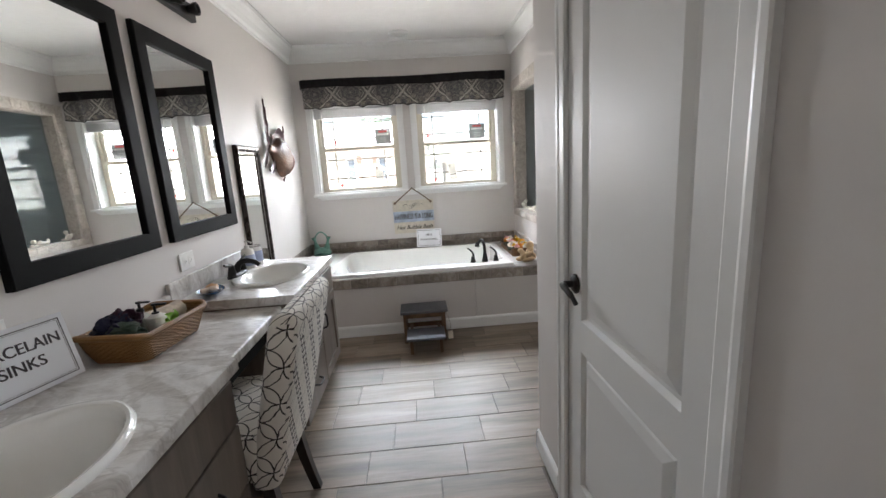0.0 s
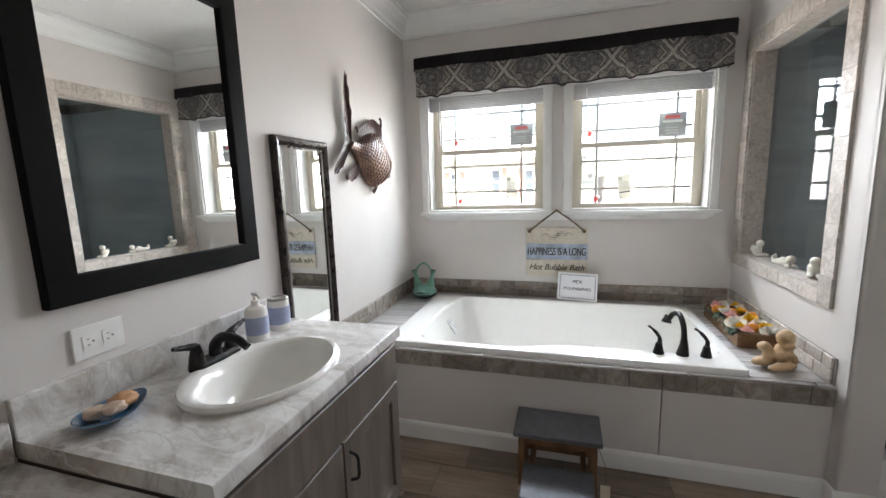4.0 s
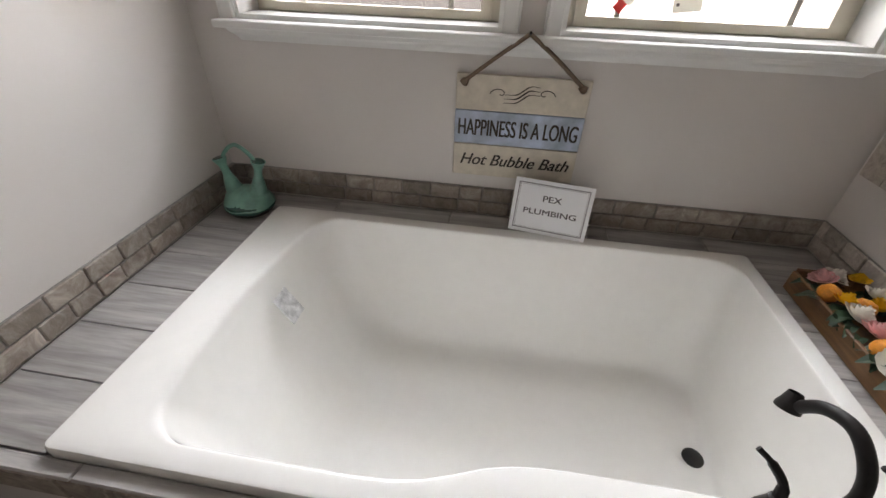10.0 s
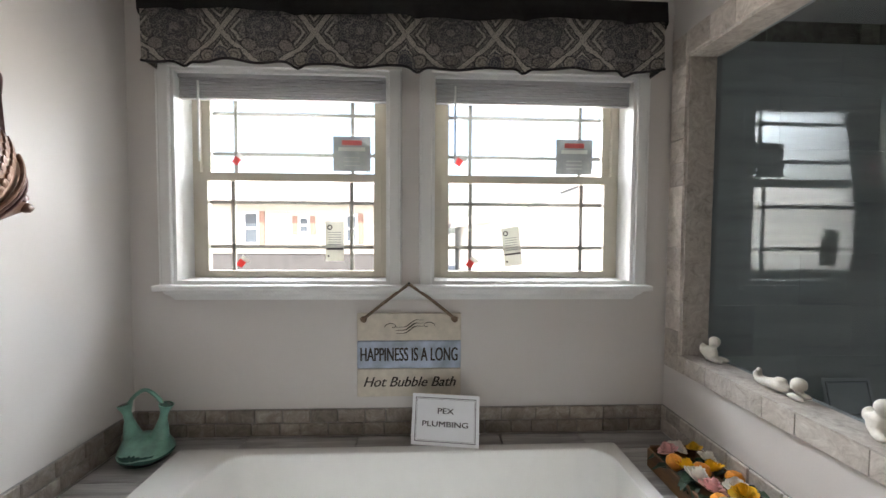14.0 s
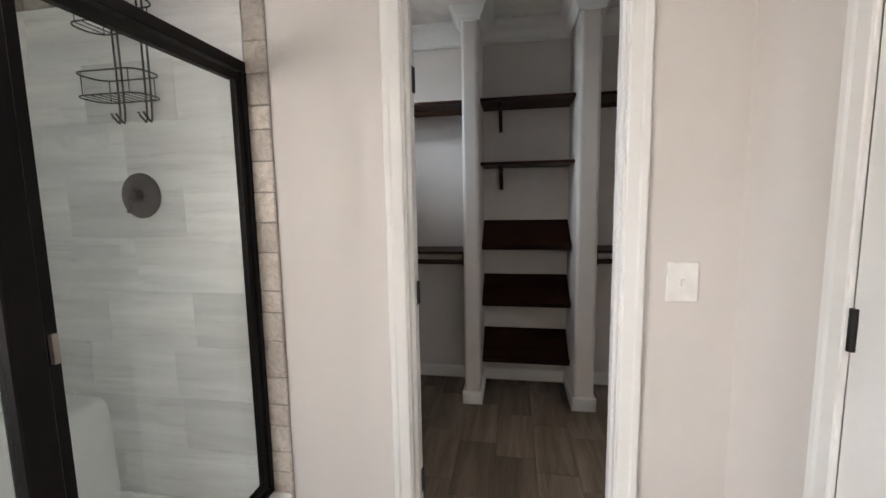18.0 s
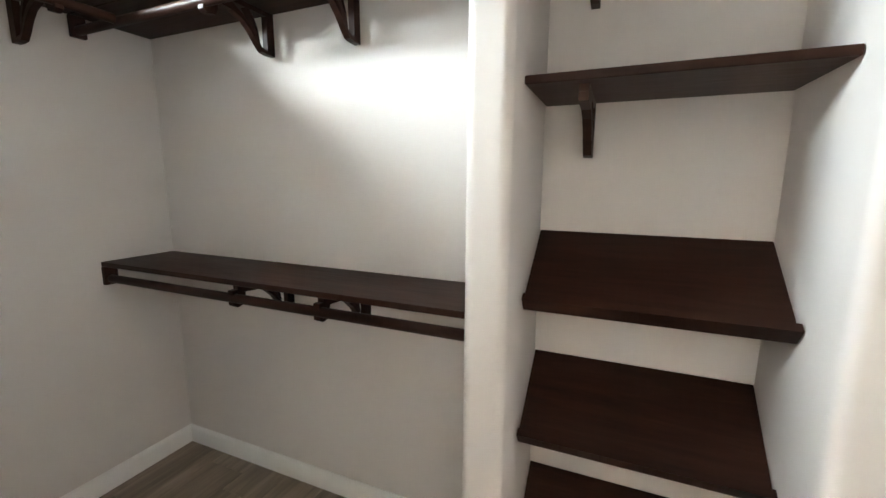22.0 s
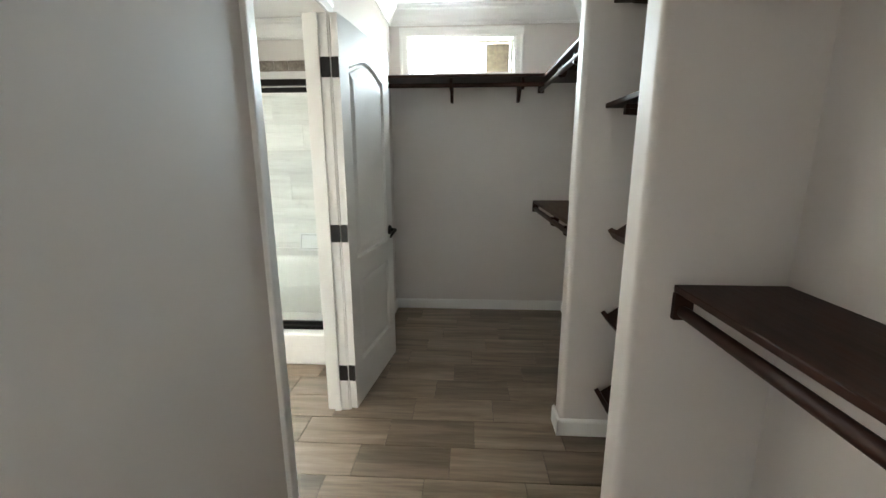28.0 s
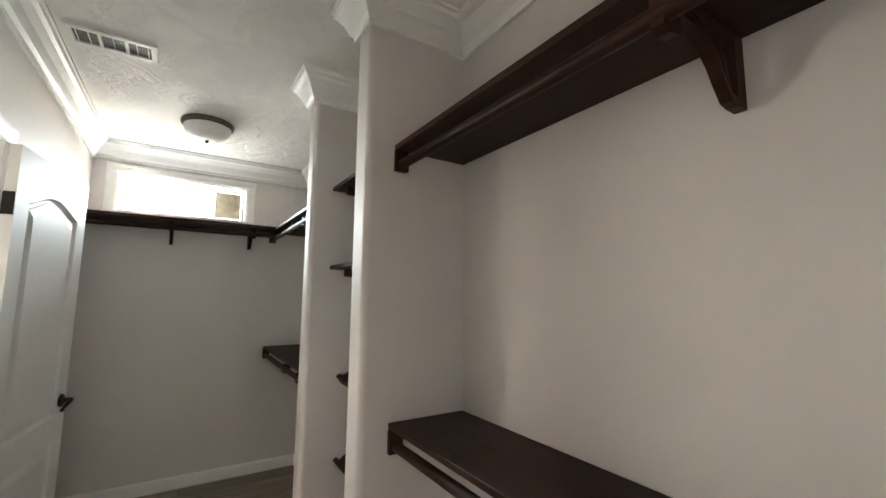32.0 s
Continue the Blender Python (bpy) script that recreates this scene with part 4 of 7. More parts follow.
plain("bead_frame", (0.030, 0.020, 0.016), 0.28, 0.35, 30, 0.05, 0.3)
plain("bead_silver", (0.35, 0.33, 0.30), 0.35, 0.8)
NEAR_VAN, FAR_VAN = (1.002, 1.818), (2.424, 3.236)
vanity(*NEAR_VAN, False)
vanity(*FAR_VAN, True)
counter("vanity_counter", 1.002, 1.825, 0.745, -0.165, "grey marble-look laminate counter over the vanity", "counters", 1.385)
counter("vanity_counter", 2.420, 3.240, 0.745, -0.172, "grey marble-look laminate counter beside the tub", "counters", 2.825)
counter("makeup_counter", 1.829, 2.416, 0.700, -0.232, "lower marble-look laminate makeup counter over the knee space", "counters")
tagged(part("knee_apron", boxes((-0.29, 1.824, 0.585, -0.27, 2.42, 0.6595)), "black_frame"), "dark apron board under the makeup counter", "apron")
sink(1.385)
sink(2.825)
sink_faucet(1.385)
sink_faucet(2.825)
for a, b in ((1.05, 1.69), (1.785, 2.42), (2.51, 3.155)):
    wall_mirror(a, b, 0.995, 1.893, "tall wall mirror in a broad black wood frame")
narrow_mirror()


def outlet(y, z=0.895):
    o = thing("outlet", "white horizontal duplex outlet on the wall", "outlet", group="wall outlets")
    x = WEST + 0.001
    part("plate", boxes((x, y - 0.058, z - 0.040, x + 0.006, y + 0.058, z + 0.040), bevel=0.002), "plate_white", o)
    for s in (-1, 1):
        r = part("receptacle", boxes((x + 0.0062, y + s * 0.022 - 0.015, z - 0.017, x + 0.0075, y + s * 0.022 + 0.015, z + 0.017)), "plate_white", o)
        part("slot", boxes((x + 0.0076, y + s * 0.022 - 0.006, z - 0.008, x + 0.008, y + s * 0.022 - 0.001, z - 0.006), (x + 0.0076, y + s * 0.022 - 0.006, z + 0.006, x + 0.008, y + s * 0.022 - 0.001, z + 0.008), (x + 0.0076, y + s * 0.022 + 0.005, z - 0.002, x + 0.008, y + s * 0.022 + 0.009, z + 0.002)), "slot_dark", r)


outlet(2.608)
outlet(1.70)


def vanity_light():
    v = thing("vanity_light", "black bar light with round sockets above the mirror", "light fixture")
    x = WEST + 0.001
    part("back_plate", boxes((x, 2.62, 2.045, x + 0.03, 3.045, 2.125), bevel=0.006, seg=2), "bronze_black", v)
    for y in (2.69, 2.83, 2.97):
        h = part("socket", lathe([(0, 0.0), (0.018, 0.0), (0.022, 0.02), (0.030, 0.035), (0.030, 0.05), (0.022, 0.052), (0.016, 0.04), (0, 0.04)], 16), "bronze_black", v, smooth=True)
        h.matrix_local = pose(x + 0.028, y, 2.085, 0, 90, 0)


vanity_light()


# ---- chair ----
def chair_fabric():
    """Cream cloth with dark interlaced petals; chains of small loops and thin lines on the back's outer face."""
    m, t, b = nodes_of("chair_fabric")
    c = t.nodes.new("ShaderNodeTexCoord")
    sep = t.nodes.new("ShaderNodeSeparateXYZ")
    link(t, c.outputs["UV"], sep.inputs[0])
    U, V = sep.outputs[0], sep.outputs[1]
    wob = value(t, "MULTIPLY", value(t, "SUBTRACT", noise_tex(t, coords(t), 40, 2), 0.5), 0.010)
    U, V = value(t, "ADD", U, wob), value(t, "SUBTRACT", V, wob)

    def cell(k, pitch, shift=0.0):
        return value(t, "SUBTRACT", value(t, "FRACT", value(t, "ADD", value(t, "DIVIDE", k, pitch), shift)), 0.5)

    def near(x, y, r, w):
        k = value(t, "SQRT", value(t, "ADD", value(t, "MULTIPLY", x, x), value(t, "MULTIPLY", y, y)))
        return value(t, "LESS_THAN", value(t, "ABSOLUTE", value(t, "SUBTRACT", k, r)), w)
    p = 0.082
    du = cell(value(t, "MULTIPLY", value(t, "ADD", U, V), 0.7071), p)
    dv = cell(value(t, "MULTIPLY", value(t, "SUBTRACT", V, U), 0.7071), p)
    big = None
    for x in (-0.5, 0.5):
        for y in (-0.5, 0.5):
            on = near(value(t, "SUBTRACT", du, x), value(t, "SUBTRACT", dv, y), 0.7071, 0.026)
            big = on if big is None else value(t, "MAXIMUM", big, on)
    row, A, B = 0.088, value(t, "ADD", value(t, "MULTIPLY", U, 0.82), value(t, "MULTIPLY", V, 0.57)), value(t, "SUBTRACT", value(t, "MULTIPLY", V, 0.82), value(t, "MULTIPLY", U, 0.57))
    lv = value(t, "MULTIPLY", cell(A, row), row / 0.038)
    lu = cell(B, 0.035)
    loop = near(lu, lv, 0.41, 0.095)
    star = value(t, "LESS_THAN", value(t, "ABSOLUTE", value(t, "SUBTRACT", value(t, "ABSOLUTE", cell(B, 0.070)), value(t, "ADD", 0.08, value(t, "MULTIPLY", value(t, "ABSOLUTE", cell(A, row, 0.5)), 0.5)))), 0.022)
    away = value(t, "GREATER_THAN", value(t, "ABSOLUTE", lv), 0.55)
    chain = value(t, "MAXIMUM", loop, value(t, "MULTIPLY", value(t, "MULTIPLY", star, away), 0.45))
    outer = value(t, "MULTIPLY", value(t, "GREATER_THAN", U, 0.225), value(t, "LESS_THAN", V, 0.775))
    ink = value(t, "ADD", value(t, "MULTIPLY", big, value(t, "SUBTRACT", 1.0, outer)), value(t, "MULTIPLY", chain, outer))
    weave = noise_tex(t, coords(t), 260, 2)
    cream = ramp(t, noise_tex(t, coords(t), 9, 3), ((0.3, (0.70, 0.65, 0.58)), (0.7, (0.79, 0.75, 0.68))))
    link(t, blend(t, value(t, "MINIMUM", ink, 1.0), cream, (0.035, 0.027, 0.022)), b.inputs["Base Color"])
    b.inputs["Roughness"].default_value = 0.85
    b.inputs["Sheen Weight"].default_value = 0.2
    bump(t, b, weave, 0.25, 0.0008)
    MATS["chair_fabric"] = m


def with_uv(ob, pick):
    """Lays the cloth: pick gives (u, v) in metres for each corner and its face's normal."""
    me = ob.data
    layer = me.uv_layers.new(name="cloth")
    for p in me.polygons:
        for li in p.loop_indices:
            layer.data[li].uv = pick(me.vertices[me.loops[li].vertex_index].co, p.normal)
    return ob


def dining_chair():
    c = thing("parsons_chair", "cream upholstered side chair with dark interlaced ring print", "chair")
    y0, y1 = 1.83, 2.27
    def face(z):
        """The outer face leans out towards the top."""
        return -0.107 + 0.228 * (z - 0.285)
    rings = []
    for i in range(22):
        s = i / 21
        if i < 15:
            z, ins = 0.285 + 0.525 * i / 14, 0.0
        else:
            a = (i - 14) / 7 * math.pi / 2
            z, ins = 0.81 + 0.042 * math.sin(a), 0.040 * (1 - math.cos(a))
        th = 0.098 - 0.010 * s
        far = 2.225 + 0.085 * min(1.0, (z - 0.285) / 0.5)
        low = 0.006 if i == 0 else 0.0
        cx = face(z) - th / 2
        rings.append([(x, y, z) for x, y, _ in rounded(cx, (y0 + far) / 2, th / 2 - ins - low, (far - y0) / 2 - ins - low, max(0.006, 0.030 - ins * 0.6), 0, 4)])
    back = part("backrest", loft(rings, True, True), "chair_fabric", c, smooth=True)
    with_uv(back, lambda v, n: (0.2 + v.y - y0, v.z + face(v.z) - v.x) if n.x > 0.6 or n.z > 0.35 else ((v.x - face(v.z) + 0.2, v.z) if n.y < -0.3 else (v.y - y0 - 2.0, v.z)))
    r2 = [rounded(-0.375, (y0 + y1) / 2, 0.225, (y1 - y0) / 2, 0.03, z, 4) for z in (0.32, 0.335, 0.44)]
    r2 += [rounded(-0.375, (y0 + y1) / 2, 0.215, (y1 - y0) / 2 - 0.01, 0.03, 0.465, 4), rounded(-0.375, (y0 + y1) / 2, 0.16, (y1 - y0) / 2 - 0.06, 0.03, 0.478, 4)]
    seat = part("seat", loft(r2, True, True), "chair_fabric", c, smooth=True)
    with_uv(seat, lambda v, n: (v.x - 3.0, v.y) if abs(n.z) > 0.6 else ((v.y - 5.0, v.z) if abs(n.x) > 0.6 else (v.x - 3.0, v.z)))
    for x, y, kx in ((-0.16, y0 + 0.04, 0.05), (-0.16, 2.165, 0.06), (-0.57, y0 + 0.03, -0.01), (-0.57, y1 - 0.03, -0.01)):
        rr = []
        for i in range(6):
            s = i / 5
            rr.append([(x + kx * s ** 1.6 + a, y + d, 0.36 * (1 - s) + 0.003) for a, d in ((-0.021 + 0.006 * s, -0.021 + 0.006 * s), (0.021 - 0.006 * s, -0.021 + 0.006 * s), (0.021 - 0.006 * s, 0.021 - 0.006 * s), (-0.021 + 0.006 * s, 0.021 - 0.006 * s))])
        part("leg", loft(rr, True, True), "leg_dark", c, "dark stained tapered leg")


chair_fabric()
dining_chair()


# ---- counter things ----
def basket():
    k = thing("basket", "honey-brown woven wicker tray basket on the makeup counter", "basket", (-0.572, 2.085, 0.701), turn=-6)
    hx, hy, h = 0.108, 0.160, 0.078
    rows = 16
    side = bmesh.new()
    for r in range(rows):
        s = r / (rows - 1)
        fx, fy = hx - 0.020 + 0.022 * s, hy - 0.030 + 0.033 * s
        pts = rounded(0, 0, fx, fy, 0.024, 0.005 + (h - 0.008) * s, 7)
        pts = [(p[0] + (q[0] - p[0]) * k / n, p[1] + (q[1] - p[1]) * k / n, p[2] + (0.022 * s * max(0, (abs(p[1]) - 0.10) / 0.07))) for p, q in zip(pts, pts[1:] + pts[:1]) for n in (max(1, 2 * round(math.dist(p, q) / 0.026)),) for k in range(n)]
        pts = [(x + 0.0022 * math.cos(i * math.pi + r * math.pi) * (1 if abs(x) > fx - 0.02 else 0), y + 0.0022 * math.cos(i * math.pi + r * math.pi), z) for i, (x, y, z) in enumerate(pts)]
        tube(pts + [pts[0]], 0.0042, 5, side, False)
    tagged(part("woven_side", side, "wicker", k, smooth=True), kind="stuff")
    pts = rounded(0, 0, hx + 0.006, hy + 0.006, 0.03, h, 7)
    pts = [(x, y, z + 0.022 * max(0, (abs(y) - 0.10) / 0.07)) for x, y, z in pts]
    part("rim", tube(pts + [pts[0]], 0.0098, 8, None, False), "wicker", k, "braided rim", True)
    part("bottom", loft([rounded(0, 0, hx - 0.02, hy - 0.024, 0.026, 0.002), rounded(0, 0, hx - 0.02, hy - 0.024, 0.026, 0.008)], True, True), "wicker", k)


def wicker_mat():
    m, t, b = nodes_of("wicker")
    v = coords(t)
    w = t.nodes.new("ShaderNodeTexWave")
    w.bands_direction = "DIAGONAL"
    w.inputs["Scale"].default_value, w.inputs["Distortion"].default_value = 80, 3
    link(t, v, w.inputs["Vector"])
    n = noise_tex(t, v, 20, 4)
    mix = value(t, "ADD", value(t, "MULTIPLY", w.outputs["Fac"], 0.5), value(t, "MULTIPLY", n, 0.5))
    link(t, ramp(t, mix, ((0.22, (0.15, 0.065, 0.018)), (0.45, (0.26, 0.125, 0.038)), (0.75, (0.38, 0.20, 0.066)))), b.inputs["Base Color"])
    b.inputs["Roughness"].default_value = 0.5
    bump(t, b, w.outputs["Fac"], 0.6, 0.002)
    MATS["wicker"] = m


def cloth_mat(name, color):
    m, t, b = nodes_of(name)
    v = coords(t)
    n, f = noise_tex(t, v, 30, 4), noise_tex(t, v, 420, 2)
    link(t, ramp(t, n, ((0.3, tuple(c * 0.6 for c in color)), (0.7, color))), b.inputs["Base Color"])
    b.inputs["Roughness"].default_value = 0.95
    b.inputs["Sheen Weight"].default_value = 0.08
    bump(t, b, value(t, "ADD", f, value(t, "MULTIPLY", n, 2.0)), 0.6, 0.004)
    MATS[name] = m


wicker_mat()
cloth_mat("cloth_green", (0.050, 0.085, 0.060))
cloth_mat("cloth_navy", (0.012, 0.014, 0.045))
cloth_mat("cloth_plum", (0.040, 0.006, 0.024))
cloth_mat("cloth_tan", (0.80, 0.68, 0.54))
plain("ribbon", (0.30, 0.60, 0.07), 0.35, 0, 30, 0.05, 0.2)
plain("bottle_clear", (0.55, 0.55, 0.48), 0.15)
plain("bottle_cream", (0.76, 0.74, 0.66), 0.3)
plain("label_print", (0.52, 0.50, 0.40), 0.5, 0, 60, 0, 0.4)
plain("pump_black", (0.015, 0.013, 0.014), 0.3)


def lump(rx, ry, rz, at, seed, rough=0.12, sub=3):
    """A soft uneven lump, as of rolled cloth."""
    bm = bmesh.new()
    bmesh.ops.create_icosphere(bm, subdivisions=sub, radius=1)
    for v in bm.verts:
        k = 1 + rough * noise.noise(v.co * 1.7 + Vector((seed, seed * 2, 0))) + rough * 0.5 * noise.noise(v.co * 5 + Vector((0, seed, seed)))
        v.co = Vector((v.co.x * rx, v.co.y * ry, v.co.z * rz)) * k + Vector(at)
    return bm


def rolled_cloth(name, r, ln, at, turn, material, label):
    th = thing(name, label, "towel", at, "rolled cloths in the basket", turn)
    bm = bmesh.new()
    turns, seg = 2.6, 52
    ring = []
    for i in range(seg + 1):
        a = 2 * math.pi * turns * i / seg
        k = r * (0.30 + 0.70 * i / seg)
        ring.append((k * math.cos(a), k * math.sin(a)))
    for j in range(7):
        s = j / 6
        row = []
        for u, v in ring:
            w = 1 + 0.05 * math.sin(7 * s + 3 * u / r)
            row.append(bm.verts.new((ln * (s - 0.5), u * w, v * w)))
        if j:
            for i in range(seg):
                bm.faces.new((last[i], last[i + 1], row[i + 1], row[i]))
        last = row
    bmesh.ops.recalc_face_normals(bm, faces=bm.faces)
    part("roll", bm, material, th, smooth=True)


def basket_things():
    z = 0.712
    tagged(part("folded_cloth", lump(0.056, 0.046, 0.036, (-0.580, 1.985, z + 0.074), 3, 0.30, 4), "cloth_green", smooth=True), "rumpled dark green washcloth in the basket", "towel")
    tagged(part("folded_cloth", lump(0.046, 0.058, 0.048, (-0.622, 2.000, z + 0.082), 8, 0.50, 4), "cloth_navy", smooth=True), "rumpled navy washcloth in the basket", "towel")
    tagged(part("folded_cloth", lump(0.046, 0.044, 0.048, (-0.610, 2.040, z + 0.088), 14, 0.50, 4), "cloth_plum", smooth=True), "rumpled plum washcloth in the basket", "towel")
    rolled_cloth("rolled_towel", 0.036, 0.17, (-0.572, 2.168, z + 0.066), 74, "cloth_tan", "cream rolled towel lying in the basket")
    b = thing("soap_bottle", "clear pump bottle with printed label in the basket", "bottle", (-0.590, 2.092, z - 0.003))
    b.scale = (0.9, 0.9, 0.9)
    part("body", loft([rounded(0, 0, 0.024, 0.026, 0.012, 0.0), rounded(0, 0, 0.026, 0.028, 0.014, 0.01), rounded(0, 0, 0.026, 0.028, 0.014, 0.105), rounded(0, 0, 0.012, 0.012, 0.010, 0.120), rounded(0, 0, 0.012, 0.012, 0.010, 0.128)], True, True), "bottle_clear", b, smooth=True)
    part("label", boxes((0.0262, -0.022, 0.028, 0.0272, 0.022, 0.092)), "label_print", b, "printed label")
    pm = lathe([(0.013, 0.126), (0.013, 0.140), (0.005, 0.142), (0.005, 0.158), (0.010, 0.160), (0.010, 0.167), (0, 0.168)], 12)
    box(pm, -0.005, -0.004, 0.160, 0.040, 0.004, 0.167)
    part("pump", pm, "pump_black", b, "black pump head")
    b = thing("lotion_bottle", "cream lotion bottle with black pump tied with a green ribbon", "bottle", (-0.540, 2.090, z - 0.003))
    b.scale = (0.9, 0.9, 0.88)
    part("body", loft([rounded(0, 0, 0.024, 0.030, 0.014, 0.0), rounded(0, 0, 0.026, 0.032, 0.016, 0.01), rounded(0, 0, 0.026, 0.032, 0.016, 0.108), rounded(0, 0, 0.012, 0.012, 0.011, 0.120)], True, True), "bottle_cream", b, smooth=True)
    part("label", boxes((0.0265, -0.024, 0.020, 0.0275, 0.024, 0.080)), "label_print", b, "printed label")
    pm = lathe([(0.013, 0.108), (0.013, 0.124), (0.005, 0.126), (0.005, 0.150), (0.010, 0.152), (0.010, 0.160), (0, 0.161)], 12)
    box(pm, -0.005, -0.005, 0.152, 0.045, 0.005, 0.160)
    part("pump", pm, "pump_black", b, "black pump head")
    knot = part("ribbon_bow", lump(0.010, 0.008, 0.008, (0.040, 0, 0.088), 5, 0.2, 2), "ribbon", b, "bright green looped bow", True)
    for k in range(8):
        bow = bmesh.new()
        a = 2 * math.pi * k / 8 + 0.25 * (k % 3)
        ln, wd, out = 0.048 - 0.007 * (k % 3), 0.016 + 0.003 * (k % 2), 0.034 + 0.010 * (k % 2)
        rows = []
        for u in (0.0, 0.25, 0.5, 0.75, 1.0):
            w = wd * math.sin(math.pi * min(0.97, 0.08 + 0.86 * u))
            c = Vector((out + 0.020 * math.sin(2.6 * u), ln * u * math.cos(a), 0.088 + ln * u * math.sin(a)))
            d = Vector((0, -math.sin(a), math.cos(a))) * w
            rows.append([bow.verts.new(c - d + Vector((0.005, 0, 0))), bow.verts.new(c), bow.verts.new(c + d + Vector((0.005, 0, 0)))])
        for p, q in zip(rows, rows[1:]):
            for e in range(2):
                bow.faces.new((p[e], p[e + 1], q[e + 1], q[e]))
        part("ribbon_loop", bow, "ribbon", knot, smooth=True)


basket()
basket_things()


def paper_sign(name, w, h, at, turn, lean, label, lines, border=0.012):
    """A framed card that leans back; local x along its width, z up."""
    s = new(name)
    s.matrix_world = pose(at[0], at[1], at[2], 0, 0, turn) @ pose(0, 0, 0, -lean, 0, 0)
    tagged(s, label, "sign")
    part("card", boxes((-w / 2, 0, 0, w / 2, 0.003, h)), "paper", s)
    t = 0.0022
    rows = []
    for k in (border, border + 0.005):
        g = t if k == border else 0.0008
        rows += [(-w / 2 + k, -0.0006, k, w / 2 - k, -0.0001, k + g), (-w / 2 + k, -0.0006, h - k - g, w / 2 - k, -0.0001, h - k), (-w / 2 + k, -0.0006, k + g, -w / 2 + k + g, -0.0001, h - k - g), (w / 2 - k - g, -0.0006, k + g, w / 2 - k, -0.0001, h - k - g)]
    part("border", boxes(*rows), "ink", s, "printed double border")
    for text, z, size, width in lines:
        words("lettering", text, size, pose(0, -0.0006, z, 90, 0, 0), "ink", s, width)
    return s


paper_sign("sink_sign", 0.245, 0.180, (-0.612, 1.70, 0.746), 74.5, 12, "white printed card leaning on the vanity counter", (("PORCELAIN", 0.120, 0.040, 0.192), ("SINKS", 0.074, 0.040, 0.100)))
paper_sign("plumbing_sign", 0.245, 0.176, (0.472, 4.596, 0.4905), -9.5, 14, "white printed card leaning on the tub rim", (("PEX", 0.118, 0.028, 0.058), ("PLUMBING", 0.073, 0.026, 0.166)))


def soap_dish():
    d = thing("soap_dish", "blue glazed leaf-shaped soap dish on the vanity", "dish", (-0.575, 2.545, 0.746), turn=18)
    rings = []
    for k, h in ((0.45, 0.0), (0.5, 0.002), (0.9, 0.016), (1.0, 0.022), (0.97, 0.022), (0.86, 0.014), (0.4, 0.006)):
        rings.append([(0.055 * k * math.cos(a) * (1 - 0.35 * math.sin(a)), 0.085 * k * math.sin(a), h) for a in [2 * math.pi * i / 30 for i in range(30)]])
    part("dish", loft(rings, True, True), "blue_glaze", d, smooth=True)
    for i, (x, y, r, m) in enumerate(((-0.008, 0.022, 0.026, "soap_orange"), (0.010, -0.012, 0.022, "soap_shell"), (-0.014, -0.034, 0.020, "soap_shell"))):
        tagged(part("soap", lump(r, r * 1.15, r * 0.62, (0, 0, 0), i + 2, 0.25), m, smooth=True), "shell-shaped soap lying in the blue dish", "soap", "shell soaps").matrix_world = pose(-0.575 + x, 2.545 + y, 0.746 + 0.024)


plain("blue_glaze", (0.05, 0.13, 0.24), 0.15, 0, 40, 0.05, 0.4, 0.4)
plain("soap_orange", (0.50, 0.27, 0.13), 0.45, 0, 60, 0.3, 0.15)
plain("soap_shell", (0.58, 0.44, 0.34), 0.45, 0, 60, 0.3, 0.15)
plain("ceramic_white", (0.76, 0.74, 0.69), 0.25, 0, 30, 0.05, 0.05)
plain("ceramic_blue", (0.33, 0.37, 0.52), 0.3, 0, 30, 0.05, 0.12)
soap_dish()


def dispenser_set():
    d = thing("soap_dispenser", "white ceramic soap dispenser with a lavender-blue band", "soap dispenser", (-0.590, 3.015, 0.746))
    part("body", lathe([(0, 0), (0.033, 0), (0.036, 0.004), (0.036, 0.100), (0.030, 0.112), (0.014, 0.120), (0.012, 0.126), (0, 0.127)], 28), "ceramic_white", d, smooth=True)
    part("band", lathe([(0.0366, 0.024), (0.0372, 0.026), (0.0372, 0.082), (0.0366, 0.084)], 28), "ceramic_blue", d, "lavender-blue band", True)
    pm = lathe([(0.013, 0.126), (0.013, 0.136), (0.006, 0.138), (0.006, 0.152), (0.010, 0.154), (0.010, 0.163), (0, 0.165)], 14)
    tube([(0, 0, 0.158), (0.02, -0.01, 0.158), (0.034, -0.016, 0.151)], 0.005, 8, pm)
    part("pump", pm, "ceramic_white", d, smooth=True)
    d = thing("toothbrush_holder", "white ceramic toothbrush holder with a lavender-blue band", "tumbler", (-0.590, 3.125, 0.746))
    part("cup", lathe([(0, 0), (0.035, 0), (0.037, 0.004), (0.037, 0.104), (0.034, 0.110), (0.024, 0.112), (0.022, 0.106), (0.022, 0.04), (0, 0.04)], 28), "ceramic_white", d, smooth=True)
    part("band", lathe([(0.0376, 0.024), (0.0382, 0.026), (0.0382, 0.084), (0.0376, 0.086)], 28), "ceramic_blue", d, "lavender-blue band", True)
    part("top_rim", lathe([(0.036, 0.109), (0.0365, 0.113), (0.030, 0.117), (0.024, 0.113)], 28), "bead_silver", d, "metal rim", True)


dispenser_set()


